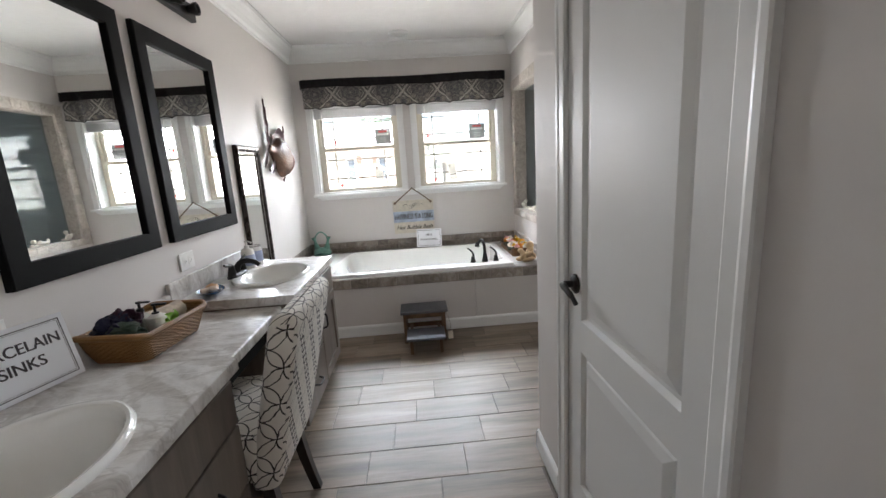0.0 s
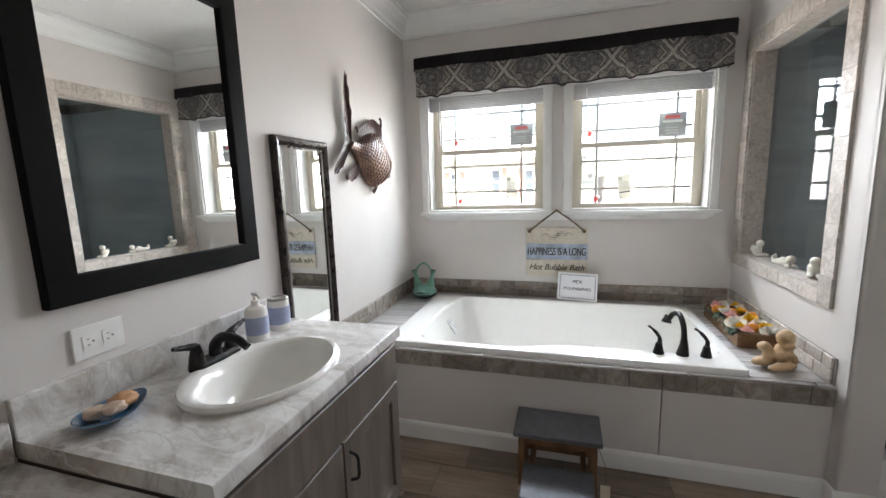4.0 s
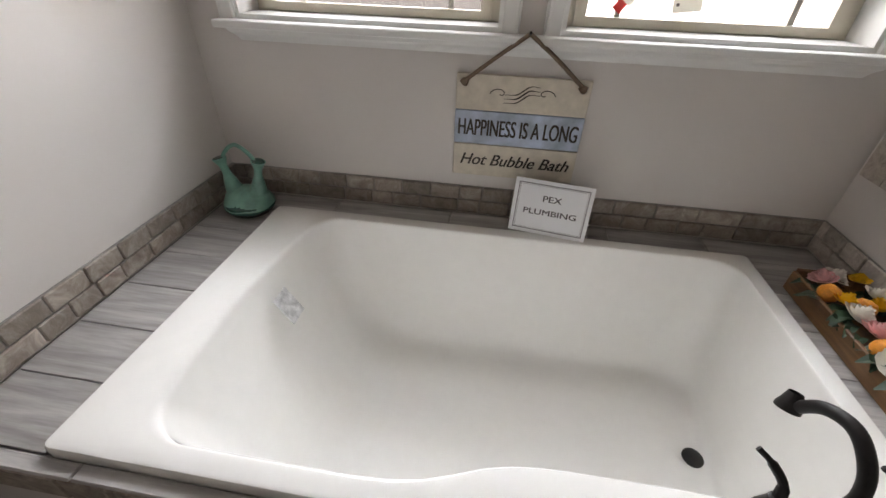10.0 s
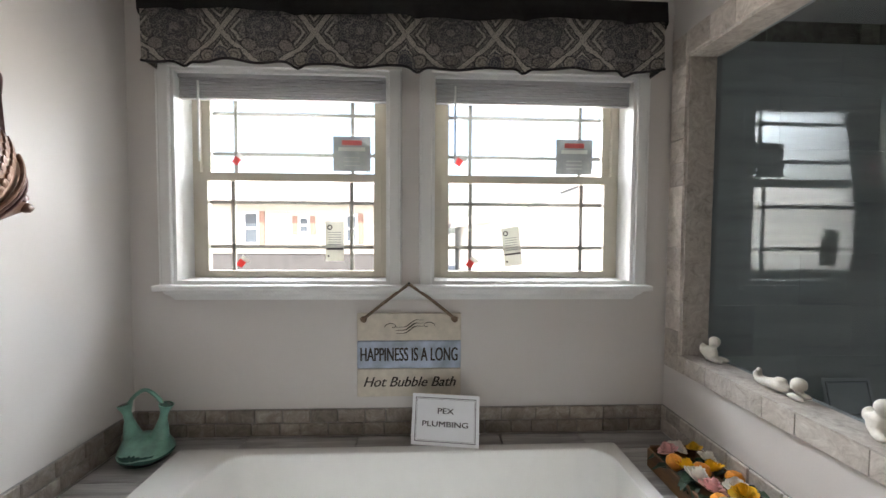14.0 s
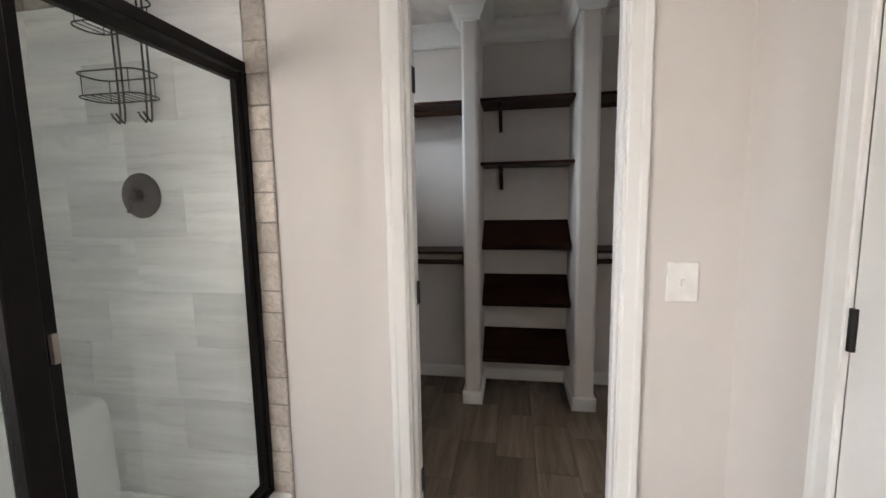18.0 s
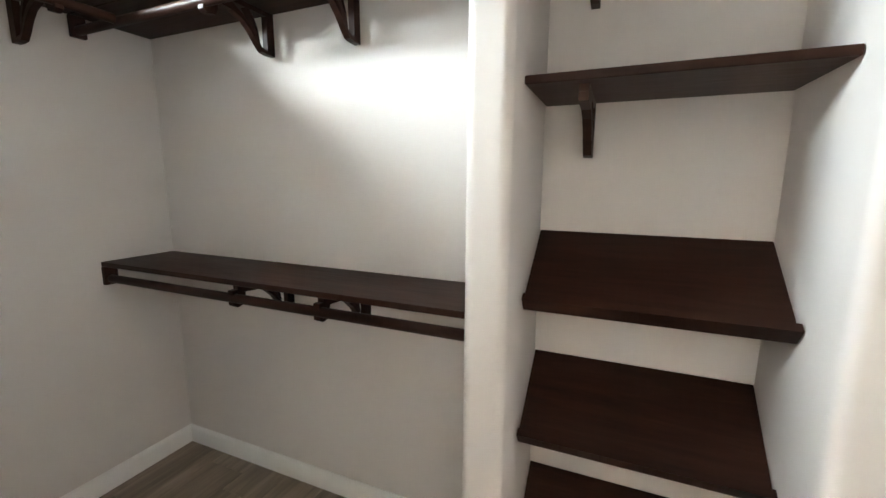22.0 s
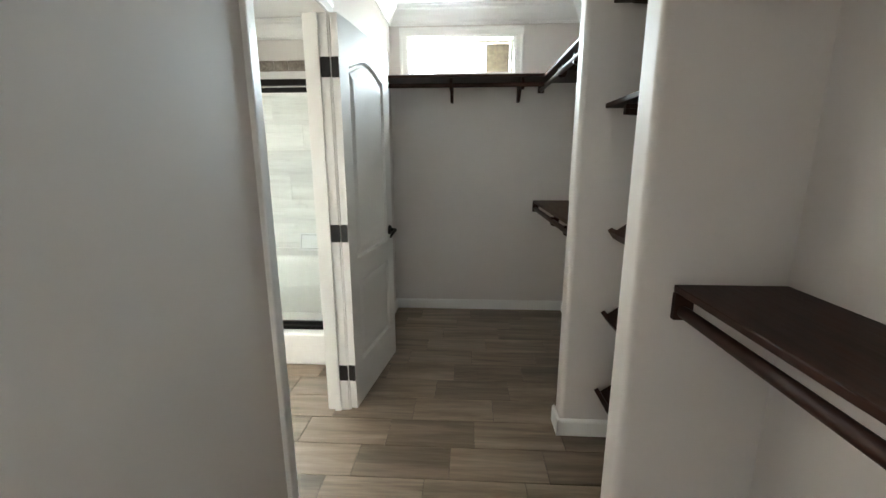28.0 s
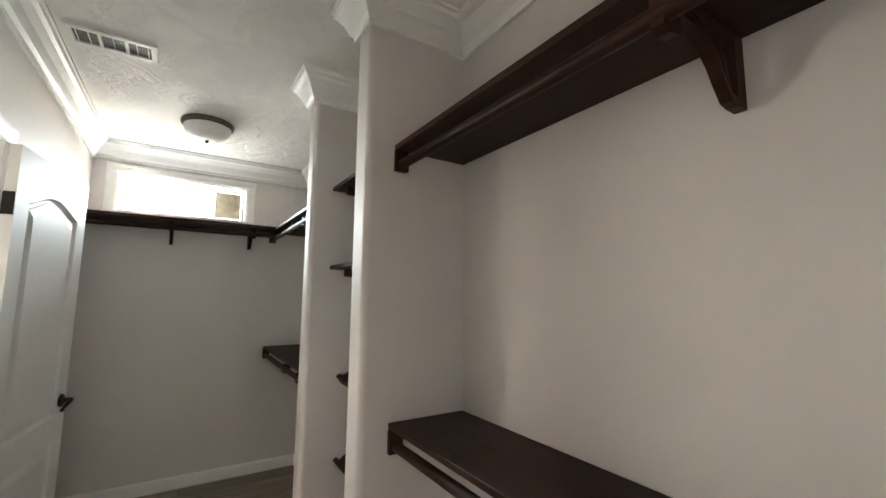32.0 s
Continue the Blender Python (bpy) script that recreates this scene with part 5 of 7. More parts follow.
# ---- fish on the wall ----
def fish():
    """A deep-bodied fish in relief: a domed body between the lines of its back and belly, scales, ribbed fins."""
    f = thing("fish_wall_art", "copper-brown carved fish with scales hung head down on the wall", "wall art")
    x0 = WEST + 0.004
    back = curve_points([(3.905, 1.488, 0), (3.979, 1.494, 0), (4.097, 1.547, 0), (4.205, 1.542, 0), (4.291, 1.470, 0), (4.327, 1.322, 0)], 8)
    belly = curve_points([(3.888, 1.446, 0), (3.932, 1.424, 0), (3.974, 1.368, 0), (4.040, 1.290, 0), (4.150, 1.246, 0), (4.318, 1.304, 0)], 8)
    n = len(back)

    def spot(i, k):
        """Place and outward way on the dome; i runs from tail to snout, k from back to belly, both 0 to 1."""
        u = i * (n - 1)
        j = min(int(u), n - 2)
        p, q = back[j].lerp(back[j + 1], u - j), belly[j].lerp(belly[j + 1], u - j)
        m = p.lerp(q, k)
        w = (p - q).length
        h = 0.018 + 0.24 * w * math.sin(math.pi * k) ** 0.75
        return Vector((x0 + h, m.x, m.y))
    rings = []
    for i in range(n):
        row = [spot(i / (n - 1), k / 14) for k in range(15)]
        row += [Vector((x0, row[-1].y, row[-1].z)), Vector((x0, row[0].y, row[0].z))]
        rings.append(row)
    part("body", loft(rings, True, True), "fish_bronze", f, smooth=True)
    sc = bmesh.new()
    rows = 19
    for i in range(rows):
        s = 0.03 + 0.74 * i / (rows - 1)
        across = max(3, round((spot(s, 0.02) - spot(s, 0.98)).length / 0.0185))
        for k in range(across):
            u = (k + 0.5 + 0.5 * (i % 2)) / across
            if u > 0.98:
                continue
            c = spot(s, u)
            ahead, side = (spot(s + 0.02, u) - spot(s - 0.02, u)).normalized(), (spot(s, min(1, u + 0.03)) - spot(s, max(0, u - 0.03))).normalized()
            out = ahead.cross(side).normalized()
            if out.x < 0:
                out = -out
            r = 0.0118 * (0.88 + 0.24 * ((i * 7 + k * 5) % 11) / 10)
            edge = []
            for j in range(9):
                a = math.pi * j / 8 - math.pi / 2
                edge.append(sc.verts.new(c - ahead * r * 1.45 * math.cos(a) ** 0.8 + side * r * 0.84 * math.sin(a) + out * (0.0062 * math.cos(a))))
            root = [sc.verts.new(c + ahead * r * 0.9 + side * r * 0.62 * g - out * 0.002) for g in (1, -1)]
            mid = sc.verts.new(c + out * 0.0055)
            loop = edge + root
            for j in range(len(loop)):
                sc.faces.new((loop[j], loop[(j + 1) % len(loop)], mid))
            skirt = [sc.verts.new(v.co - out * 0.005) for v in edge]
            for j in range(8):
                sc.faces.new((edge[j], skirt[j], skirt[j + 1], edge[j + 1]))
    tagged(part("scale_cover", sc, "fish_bronze", f, "rows of overlapping bronze scales", True), kind="stuff")

    def fin(name, roots, tips, ribs, lift=0.012, curl=0.02, wave=0.004):
        """A ribbed fan: roots and tips are lines of (y, z) with the same sense."""
        bm = bmesh.new()
        m = ribs * 6
        r = curve_points([(0, *p) for p in roots], 12)
        e = curve_points([(0, *p) for p in tips], 12)

        def at(line, s):
            u = s * (len(line) - 1)
            j = min(int(u), len(line) - 2)
            return line[j].lerp(line[j + 1], u - j)
        cols = []
        for k in range(m + 1):
            s = k / m
            a, b = at(r, s), at(e, s)
            b = b + (b - a) * 0.035 * math.cos(2 * math.pi * ribs * s)
            col = []
            for j in range(9):
                u = j / 8
                p = a.lerp(b, u)
                col.append(bm.verts.new((x0 + lift + wave * math.cos(2 * math.pi * ribs * s) * (0.3 + 0.7 * u) + curl * u * u, p.y, p.z)))
            cols.append(col)
        for a, b in zip(cols, cols[1:]):
            for j in range(8):
                bm.faces.new((a[j], a[j + 1], b[j + 1], b[j]))
        bmesh.ops.solidify(bm, geom=bm.faces[:], thickness=0.007)
        bmesh.ops.recalc_face_normals(bm, faces=bm.faces)
        part(name, bm, "fish_fin", f, "ribbed mauve-brown fin", True)
    fin("tail_fin", ((3.886, 1.462), (3.896, 1.480), (3.910, 1.490)), ((3.846, 1.508), (3.826, 1.64), (3.846, 1.80), (3.876, 1.79), (3.900, 1.63)), 7, 0.014, 0.012, 0.003)
    fin("tail_fin", ((3.908, 1.484), (3.896, 1.466), (3.888, 1.446)), ((3.846, 1.512), (3.775, 1.425), (3.700, 1.338), (3.716, 1.312), (3.785, 1.352)), 6, 0.015, 0.010, 0.003)
    fin("dorsal_fin", ((3.985, 1.494), (4.097, 1.545), (4.205, 1.540), (4.285, 1.478)), ((3.966, 1.548), (4.075, 1.600), (4.160, 1.632), (4.268, 1.610)), 15, 0.014, 0.006, 0.003)
    fin("pectoral_fin", ((3.974, 1.376), (3.982, 1.334)), ((3.905, 1.362), (3.865, 1.342), (3.838, 1.302), (3.852, 1.276), (3.900, 1.290)), 6, 0.018, 0.008, 0.003)
    fin("chin_fin", ((4.170, 1.250), (4.200, 1.246)), ((4.098, 1.222), (4.125, 1.206)), 3, 0.012, 0.008)
    for pts in (((3.968, 1.535), (3.962, 1.560), (3.950, 1.562), (3.950, 1.552)), ((4.262, 1.600), (4.265, 1.640), (4.255, 1.650), (4.250, 1.642)), ((3.852, 1.302), (3.832, 1.292), (3.824, 1.303), (3.832, 1.311))):
        part("curl", tube(curve_points([(x0 + 0.022, *p) for p in pts], 5), 0.006, 8), "fish_fin", f, "", True)
    g = [spot(0.80, 0.10 + 0.8 * i / 10) + Vector((0.004, 0.016 * math.sin(math.pi * i / 10), 0)) for i in range(11)]
    part("gill", tube(g, 0.006, 8), "fish_bronze", f, "raised gill edge", True)
    for s in (0.835, 0.865):
        g = [spot(s, 0.12 + 0.76 * i / 10) + Vector((0.003, 0.012 * math.sin(math.pi * i / 10), 0)) for i in range(11)]
        part("gill", tube(g, 0.004, 8), "fish_fin", f, "", True)
    e = spot(0.92, 0.42)
    part("eye", lathe([(0.012, 0), (0.011, 0.006), (0.005, 0.009), (0, 0.009)], 14), "fish_fin", f, smooth=True).matrix_local = pose(e.x - 0.001, e.y, e.z, 0, 70, 0)
    m = spot(0.985, 0.55)
    part("mouth", lump(0.016, 0.020, 0.014, tuple(m), 3, 0.1, 2), "fish_bronze", f, "", True)


def bronze_mat(name, dark, light, gold):
    m, t, b = nodes_of(name)
    v = coords(t)
    n = noise_tex(t, v, 9, 5)
    f = noise_tex(t, v, 70, 3)
    col = ramp(t, value(t, "ADD", value(t, "MULTIPLY", n, 0.7), value(t, "MULTIPLY", f, 0.3)), ((0.32, dark), (0.52, light), (0.68, gold)))
    link(t, col, b.inputs["Base Color"])
    b.inputs["Metallic"].default_value = 0.2
    b.inputs["Roughness"].default_value = 0.34
    b.inputs["Specular IOR Level"].default_value = 0.75
    bump(t, b, value(t, "ADD", f, n), 0.4, 0.0025)
    MATS[name] = m


bronze_mat("fish_bronze", (0.052, 0.022, 0.014), (0.165, 0.078, 0.044), (0.30, 0.175, 0.11))
bronze_mat("fish_fin", (0.050, 0.022, 0.021), (0.125, 0.063, 0.058), (0.23, 0.14, 0.13))
fish()


# ---- valance ----
def valance_mat():
    """Charcoal and cream damask: broad cream crosses between dark oval medallions, petals and rosettes under them."""
    m, t, b = nodes_of("damask")
    v = coords(t)
    sep = t.nodes.new("ShaderNodeSeparateXYZ")
    link(t, v, sep.inputs[0])
    P = 0.318
    warp = value(t, "MULTIPLY", value(t, "SUBTRACT", noise_tex(t, v, 22, 3), 0.5), 0.05)
    u = value(t, "ADD", value(t, "SUBTRACT", value(t, "FRACT", value(t, "DIVIDE", value(t, "ADD", sep.outputs[0], 10.006), P)), 0.5), warp)
    w = value(t, "ADD", value(t, "DIVIDE", value(t, "SUBTRACT", sep.outputs[2], 1.950), P), warp)
    au, aw = value(t, "ABSOLUTE", u), value(t, "ABSOLUTE", w)
    n = noise_tex(t, v, 110, 4, 0.7)
    big = noise_tex(t, v, 30, 3, 0.6, 1.5)
    cream, tan, slate, ink = (0.72, 0.68, 0.61), (0.33, 0.30, 0.275), (0.105, 0.105, 0.120), (0.052, 0.050, 0.056)
    cells = t.nodes.new("ShaderNodeTexVoronoi")
    cells.inputs["Scale"].default_value = 62
    link(t, v, cells.inputs["Vector"])
    lace = value(t, "SINE", value(t, "MULTIPLY", value(t, "ADD", cells.outputs["Distance"], value(t, "MULTIPLY", big, 0.5)), 17.0))

    def dist(x, y, cx, cy, rx, ry):
        a, c = value(t, "DIVIDE", value(t, "SUBTRACT", x, cx), rx), value(t, "DIVIDE", value(t, "SUBTRACT", y, cy), ry)
        return value(t, "SQRT", value(t, "ADD", value(t, "MULTIPLY", a, a), value(t, "MULTIPLY", c, c)))

    def within(d, r):
        return value(t, "LESS_THAN", d, r)

    def ringed(d, r, wide):
        return value(t, "LESS_THAN", value(t, "ABSOLUTE", value(t, "SUBTRACT", d, r)), wide)
    col = ramp(t, value(t, "ADD", value(t, "MULTIPLY", n, 0.5), value(t, "MULTIPLY", big, 0.5)), ((0.36, (0.070, 0.068, 0.075)), (0.48, (0.185, 0.175, 0.175)), (0.60, (0.44, 0.41, 0.37))))
    # nested chevrons in the arms of each cross
    arm = value(t, "ABSOLUTE", value(t, "SUBTRACT", au, value(t, "MULTIPLY", aw, 0.86)))
    near = within(value(t, "ADD", au, value(t, "MULTIPLY", aw, 0.8)), 0.31)
    for d, wide, c in ((0.085, 0.012, ink), (0.115, 0.013, cream), (0.150, 0.012, ink), (0.185, 0.010, tan)):
        col = blend(t, value(t, "MULTIPLY", value(t, "MULTIPLY", ringed(arm, d, wide), near), 0.8), col, c)
    # dark medallion half-way between the crosses
    du = value(t, "SUBTRACT", 0.5, au)
    med = dist(du, w, 0.0, 0.02, 0.25, 0.20)
    lobe = value(t, "ADD", med, value(t, "MULTIPLY", value(t, "COSINE", value(t, "MULTIPLY", value(t, "ARCTAN2", w, du), 8.0)), 0.06))
    col = blend(t, value(t, "MULTIPLY", within(lobe, 1.0), 0.78), col, slate)
    col = blend(t, value(t, "MULTIPLY", ringed(lobe, 0.98, 0.045), 0.45), col, ink)
    col = blend(t, value(t, "MULTIPLY", ringed(lobe, 0.62, 0.06), value(t, "MULTIPLY", n, 1.0)), col, (0.36, 0.33, 0.30))
    col = blend(t, value(t, "MULTIPLY", within(dist(du, w, 0.0, 0.03, 0.045, 0.042), 1.0), 0.8), col, (0.36, 0.33, 0.30))
    # petals and rosettes below
    for cx, cy, rx, ry, c in ((0.30, -0.155, 0.085, 0.070, tan), (0.5, -0.27, 0.09, 0.055, (0.20, 0.18, 0.17))):
        d = dist(au, w, cx, cy, rx, ry)
        col = blend(t, within(d, 1.0), col, c)
        col = blend(t, value(t, "MULTIPLY", ringed(d, 1.0, 0.12), 0.85), col, ink)
    # the cross itself, its feet splayed
    foot = value(t, "MULTIPLY", value(t, "MAXIMUM", value(t, "SUBTRACT", -0.10, w), 0.0), 0.45)
    band = value(t, "ABSOLUTE", value(t, "SUBTRACT", value(t, "SUBTRACT", au, foot), value(t, "MULTIPLY", aw, 0.80)))
    col = blend(t, within(band, 0.052), col, ink)
    col = blend(t, value(t, "MULTIPLY", within(band, 0.036), value(t, "ADD", 0.62, value(t, "MULTIPLY", n, 0.5))), col, cream)
    for cx, cy, rx, ry in ((0.145, -0.275, 0.075, 0.068),):
        d = dist(au, w, cx, cy, rx, ry)
        col = blend(t, within(d, 1.25), col, ink)
        col = blend(t, value(t, "MULTIPLY", within(d, 1.0), 0.8), col, (0.50, 0.455, 0.39))
        col = blend(t, value(t, "MULTIPLY", ringed(d, 0.55, 0.12), 0.7), col, (0.12, 0.11, 0.11))
    fan = dist(au, w, 0.0, -0.33, 0.11, 0.17)
    col = blend(t, within(fan, 0.95), col, (0.095, 0.098, 0.120))
    col = blend(t, value(t, "MULTIPLY", ringed(fan, 0.78, 0.08), 0.55), col, (0.40, 0.37, 0.33))
    col = blend(t, value(t, "MULTIPLY", value(t, "GREATER_THAN", lace, 0.45), 0.42), col, (0.055, 0.050, 0.052))
    col = blend(t, value(t, "MULTIPLY", value(t, "LESS_THAN", lace, -0.60), 0.40), col, (0.50, 0.46, 0.41))
    link(t, col, b.inputs["Base Color"])
    b.inputs["Roughness"].default_value = 0.85
    b.inputs["Sheen Weight"].default_value = 0.2
    bump(t, b, noise_tex(t, v, 500, 2), 0.3, 0.0006)
    MATS["damask"] = m


cloth_mat("band_charcoal", (0.030, 0.026, 0.028))
valance_mat()


PLEATS = (0.075, 0.286, 0.515, 0.722, 0.926)


def valance():
    va = thing("valance", "charcoal and cream damask valance with a dark top band", "valance")
    x0, x1, yf, yb = -0.578, 1.262, 4.640, NORTH - 0.003

    def strip(z_top, hem, off, name, material, label):
        bm = bmesh.new()
        cols = []
        path = [(x0, yb)] + [(x0, yf + 0.02)]
        n = 150
        path += [(x0 + (x1 - x0) * i / n, yf) for i in range(n + 1)] + [(x1, yf + 0.02), (x1, yb)]
        for x, y in path:
            s = (x - x0) / (x1 - x0)
            tuck = 0.0
            for c in PLEATS:
                tuck = max(tuck, math.exp(-((s - c) / 0.011) ** 2))
            wav = 0.006 * math.sin(s * 23) + 0.004 * math.sin(s * 61 + 1)
            zb = hem(s, tuck)
            col = []
            for j in range(9):
                u = j / 8
                yy = y if y > yf + 0.01 else y - off + wav * u + 0.018 * tuck * u
                col.append(bm.verts.new((x + (off if x > 0.5 else -off) * (1 if y > yf + 0.01 else 0), yy, z_top + (zb - z_top) * u + 0.004 * math.sin(s * 9))))
            cols.append(col)
        for a, b in zip(cols, cols[1:]):
            for j in range(8):
                bm.faces.new((a[j], b[j], b[j + 1], a[j + 1]))
        bmesh.ops.solidify(bm, geom=bm.faces[:], thickness=0.003)
        bmesh.ops.recalc_face_normals(bm, faces=bm.faces)
        return part(name, bm, material, va, label, True)
    strip(2.066, lambda s, k: 1.846 - 0.008 * abs(math.sin(s * 18.5 + 0.4)) - 0.003 * math.sin(s * 67) - 0.012 * k, 0.0, "skirt", "damask", "damask print skirt")
    strip(2.078, lambda s, k: 2.006 + 0.004 * math.sin(s * 17), 0.018, "top_band", "band_charcoal", "charcoal top band")
    hem = []
    for i in range(151):
        s = i / 150
        k = max(math.exp(-((s - c) / 0.011) ** 2) for c in PLEATS)
        hem.append((x0 + (x1 - x0) * s, yf - 0.003 + 0.006 * math.sin(s * 23) + 0.004 * math.sin(s * 61 + 1) + 0.018 * k, 1.844 - 0.008 * abs(math.sin(s * 18.5 + 0.4)) - 0.003 * math.sin(s * 67) - 0.012 * k + 0.004 * math.sin(s * 9)))
    part("hem_cord", tube(hem, 0.0045, 6), "band_charcoal", va, "dark corded hem", True)
    part("mount_board", boxes((x0 + 0.004, yf + 0.008, 2.058, x1 - 0.004, yb, 2.070)), "trim_white", va)


valance()


# ---- hanging sign over the tub ----
def happiness_sign():
    s = thing("hanging_sign", "three-board wooden bath sign hung from twine on the wall", "sign")
    y = NORTH - 0.012
    x0, x1 = 0.142, 0.540
    for z0, z1, m, lab in ((0.838, 0.944, "sign_cream", "cream top board"), (0.730, 0.836, "sign_blue", "blue-white washed middle board"), (0.620, 0.728, "sign_cream", "cream bottom board")):
        part("board", boxes((x0, y - 0.004, z0, x1, y + 0.009, z1), bevel=0.0015), m, s, lab)
    yy = y - 0.0048
    words("lettering", "HAPPINESS IS A LONG", 0.074, pose(0.341, yy, 0.782, 90, 0, 0), "ink_brown", s, 0.372)
    words("lettering", "Hot Bubble Bath", 0.055, pose(0.341, yy, 0.676, 90, 0, 0), "ink_brown", s, 0.355, 0.35)
    sw = bmesh.new()
    for k, (dz, w) in enumerate(((0.012, 0.004), (0.0, 0.0055), (-0.012, 0.004))):
        pts = curve_points([(0.29, yy, 0.878 + dz), (0.325, yy, 0.880 + dz), (0.345, yy, 0.893 + dz), (0.365, yy, 0.906 + dz), (0.395, yy, 0.905 + dz)], 5)
        tube(pts, [max(0.0008, w * 0.5 * math.sin(math.pi * i / (len(pts) - 1))) for i in range(len(pts))], 5, sw)
    for sx in (-1, 1):
        pts = [(0.343 + sx * (0.055 + 0.030 * (1 - t) * math.cos(5 * t) + 0.012), yy, 0.893 + sx * 0.002 + 0.020 * (1 - t) * math.sin(5 * t)) for t in [i / 14 for i in range(15)]]
        tube(pts, 0.0013, 5, sw)
    part("flourish", sw, "ink_brown", s, "dark printed flourish")
    for x in (x0 + 0.025, x1 - 0.025):
        part("knot", lump(0.013, 0.008, 0.013, (x, y - 0.008, 0.922), 4, 0.3, 2), "twine", s, "twine knot", True)
    part("cord", tube(curve_points([(x0 + 0.025, y - 0.006, 0.924), (0.255, 4.714, 0.995), (0.338, 4.689, 1.060)], 6), 0.0058, 8), "twine", s, "", True)
    part("cord", tube(curve_points([(x1 - 0.025, y - 0.006, 0.924), (0.43, 4.714, 0.995), (0.344, 4.689, 1.060)], 6), 0.0058, 8), "twine", s, "", True)
    part("nail", tube([(0.341, 4.712, 1.052), (0.341, 4.684, 1.066)], 0.004, 8), "bronze_black", s)


plain("sign_cream", (0.66, 0.60, 0.50), 0.65, 0, 30, 0.1, 0.10)
plain("sign_blue", (0.40, 0.46, 0.56), 0.65, 0, 14, 0.1, 0.35)
plain("twine", (0.18, 0.125, 0.085), 0.9, 0, 200, 0.4, 0.3)
happiness_sign()


# ---- tub ----
def bathtub():
    b = thing("bathtub", "white acrylic drop-in soaking tub with broad flat rim", "bathtub")
    x0, x1, y0, y1 = TUB
    cx, cy = (x0 + x1) / 2, (y0 + y1) / 2
    S = 16

    def outer(ins, z):
        return rounded(cx, cy, (x1 - x0) / 2 - ins, (y1 - y0) / 2 - ins, max(0.018 - ins, 0.004), z, S, 22)

    def inner(k, z):
        """Basin outline: an arched head end, a front edge that steps inwards beside the spout."""
        a0, a1 = -0.322 + 0.30 * (k ** 1.2 if k > 0 else k), 1.048 - 0.050 * k
        c0, c1 = 3.762 + 0.13 * k, 4.560 - 0.095 * k
        ring = rounded((a0 + a1) / 2, (c0 + c1) / 2, (a1 - a0) / 2, (c1 - c0) / 2, min(0.085 + 0.07 * k, 0.95 * (c1 - c0) / 2), z, S, 22)
        fade = max(0.0, 1 - 1.15 * k)
        out = []
        for x, y, zz in ring:
            if y < cy:
                y += 0.070 / (1 + math.exp(-(x - 0.29) / 0.045)) * fade * min(1, (cy - y) / 0.30)
            if x < 0.1:
                x += 0.045 * min(1.0, ((y - 4.09) / 0.40) ** 2) * fade
            out.append((x, y, zz))
        return out
    rings = [outer(0.0, 0.456), outer(0.0, 0.482), outer(0.003, 0.488), outer(0.010, 0.491), inner(-0.070, 0.491), inner(-0.052, 0.4909), inner(-0.030, 0.4898), inner(-0.012, 0.4868), inner(0.0, 0.481), inner(0.012, 0.472), inner(0.05, 0.450), inner(0.20, 0.36), inner(0.42, 0.22), inner(0.60, 0.125), inner(0.72, 0.085), inner(0.86, 0.060), inner(1.02, 0.048), inner(1.3, 0.040), inner(2.0, 0.036)]
    part("shell", loft(rings, False, True), "tub_acrylic", b, smooth=True)
    part("drain", lathe([(0.030, 0), (0.030, 0.004), (0.024, 0.008), (0, 0.008)], 22, at=(0.960, 4.174, 0.040)), "bronze_black", b, "black drain cover", True)
    part("sticker", boxes((-0.004, -0.032, -0.045, 0.0, 0.032, 0.045)), "tub_sticker", b, "small clear product label").matrix_local = pose(-0.248, 4.22, 0.40, 0, -31, 0)
    return b


plain("tub_sticker", (0.62, 0.62, 0.62), 0.3, 0, 45, 0, 0.35)
bathtub()


def tub_filler():
    f = thing("tub_faucet", "oil-rubbed black arched tub spout with two lever handles", "faucet")
    x, y, z = 0.887, 3.818, 0.491
    pts = curve_points([(x, y, z), (x + 0.002, y - 0.004, z + 0.055), (x + 0.002, y + 0.015, z + 0.120), (x - 0.004, y + 0.062, z + 0.158), (x - 0.018, y + 0.108, z + 0.147), (x - 0.034, y + 0.136, z + 0.106)], 7)
    n = len(pts)
    rad = [max(0.0115, 0.026 - 0.020 * min(1, i / (0.28 * n)) + 0.006 * math.sin(math.pi * i / n)) for i in range(n)]
    part("spout", tube(pts, rad, 14), "bronze_black", f, smooth=True)
    nose = part("spout_end", lathe([(0.012, 0.030), (0.017, 0.012), (0.021, 0.002), (0.021, -0.004), (0.016, -0.005), (0.014, 0.004), (0, 0.004)], 20), "bronze_black", f, smooth=True)
    nose.matrix_local = pose(x - 0.037, y + 0.139, z + 0.100, -22, 14, 0)
    for hx, s in ((0.794, -1), (0.976, 1)):
        part("handle_base", lathe([(0.023, 0), (0.022, 0.006), (0.0155, 0.03), (0.013, 0.045), (0, 0.05)], 16, at=(hx, y, z)), "bronze_black", f, smooth=True)
        pts = curve_points([(hx, y, z + 0.035), (hx + 0.004, y + 0.012, z + 0.065), (hx - 0.016, y + 0.030, z + 0.092), (hx - 0.036, y + 0.045, z + 0.105)], 5)
        part("lever", tube(pts, [0.0095] * 5 + [0.0075] * 6 + [0.0050] * (len(pts) - 11), 10), "bronze_black", f, smooth=True)


tub_filler()


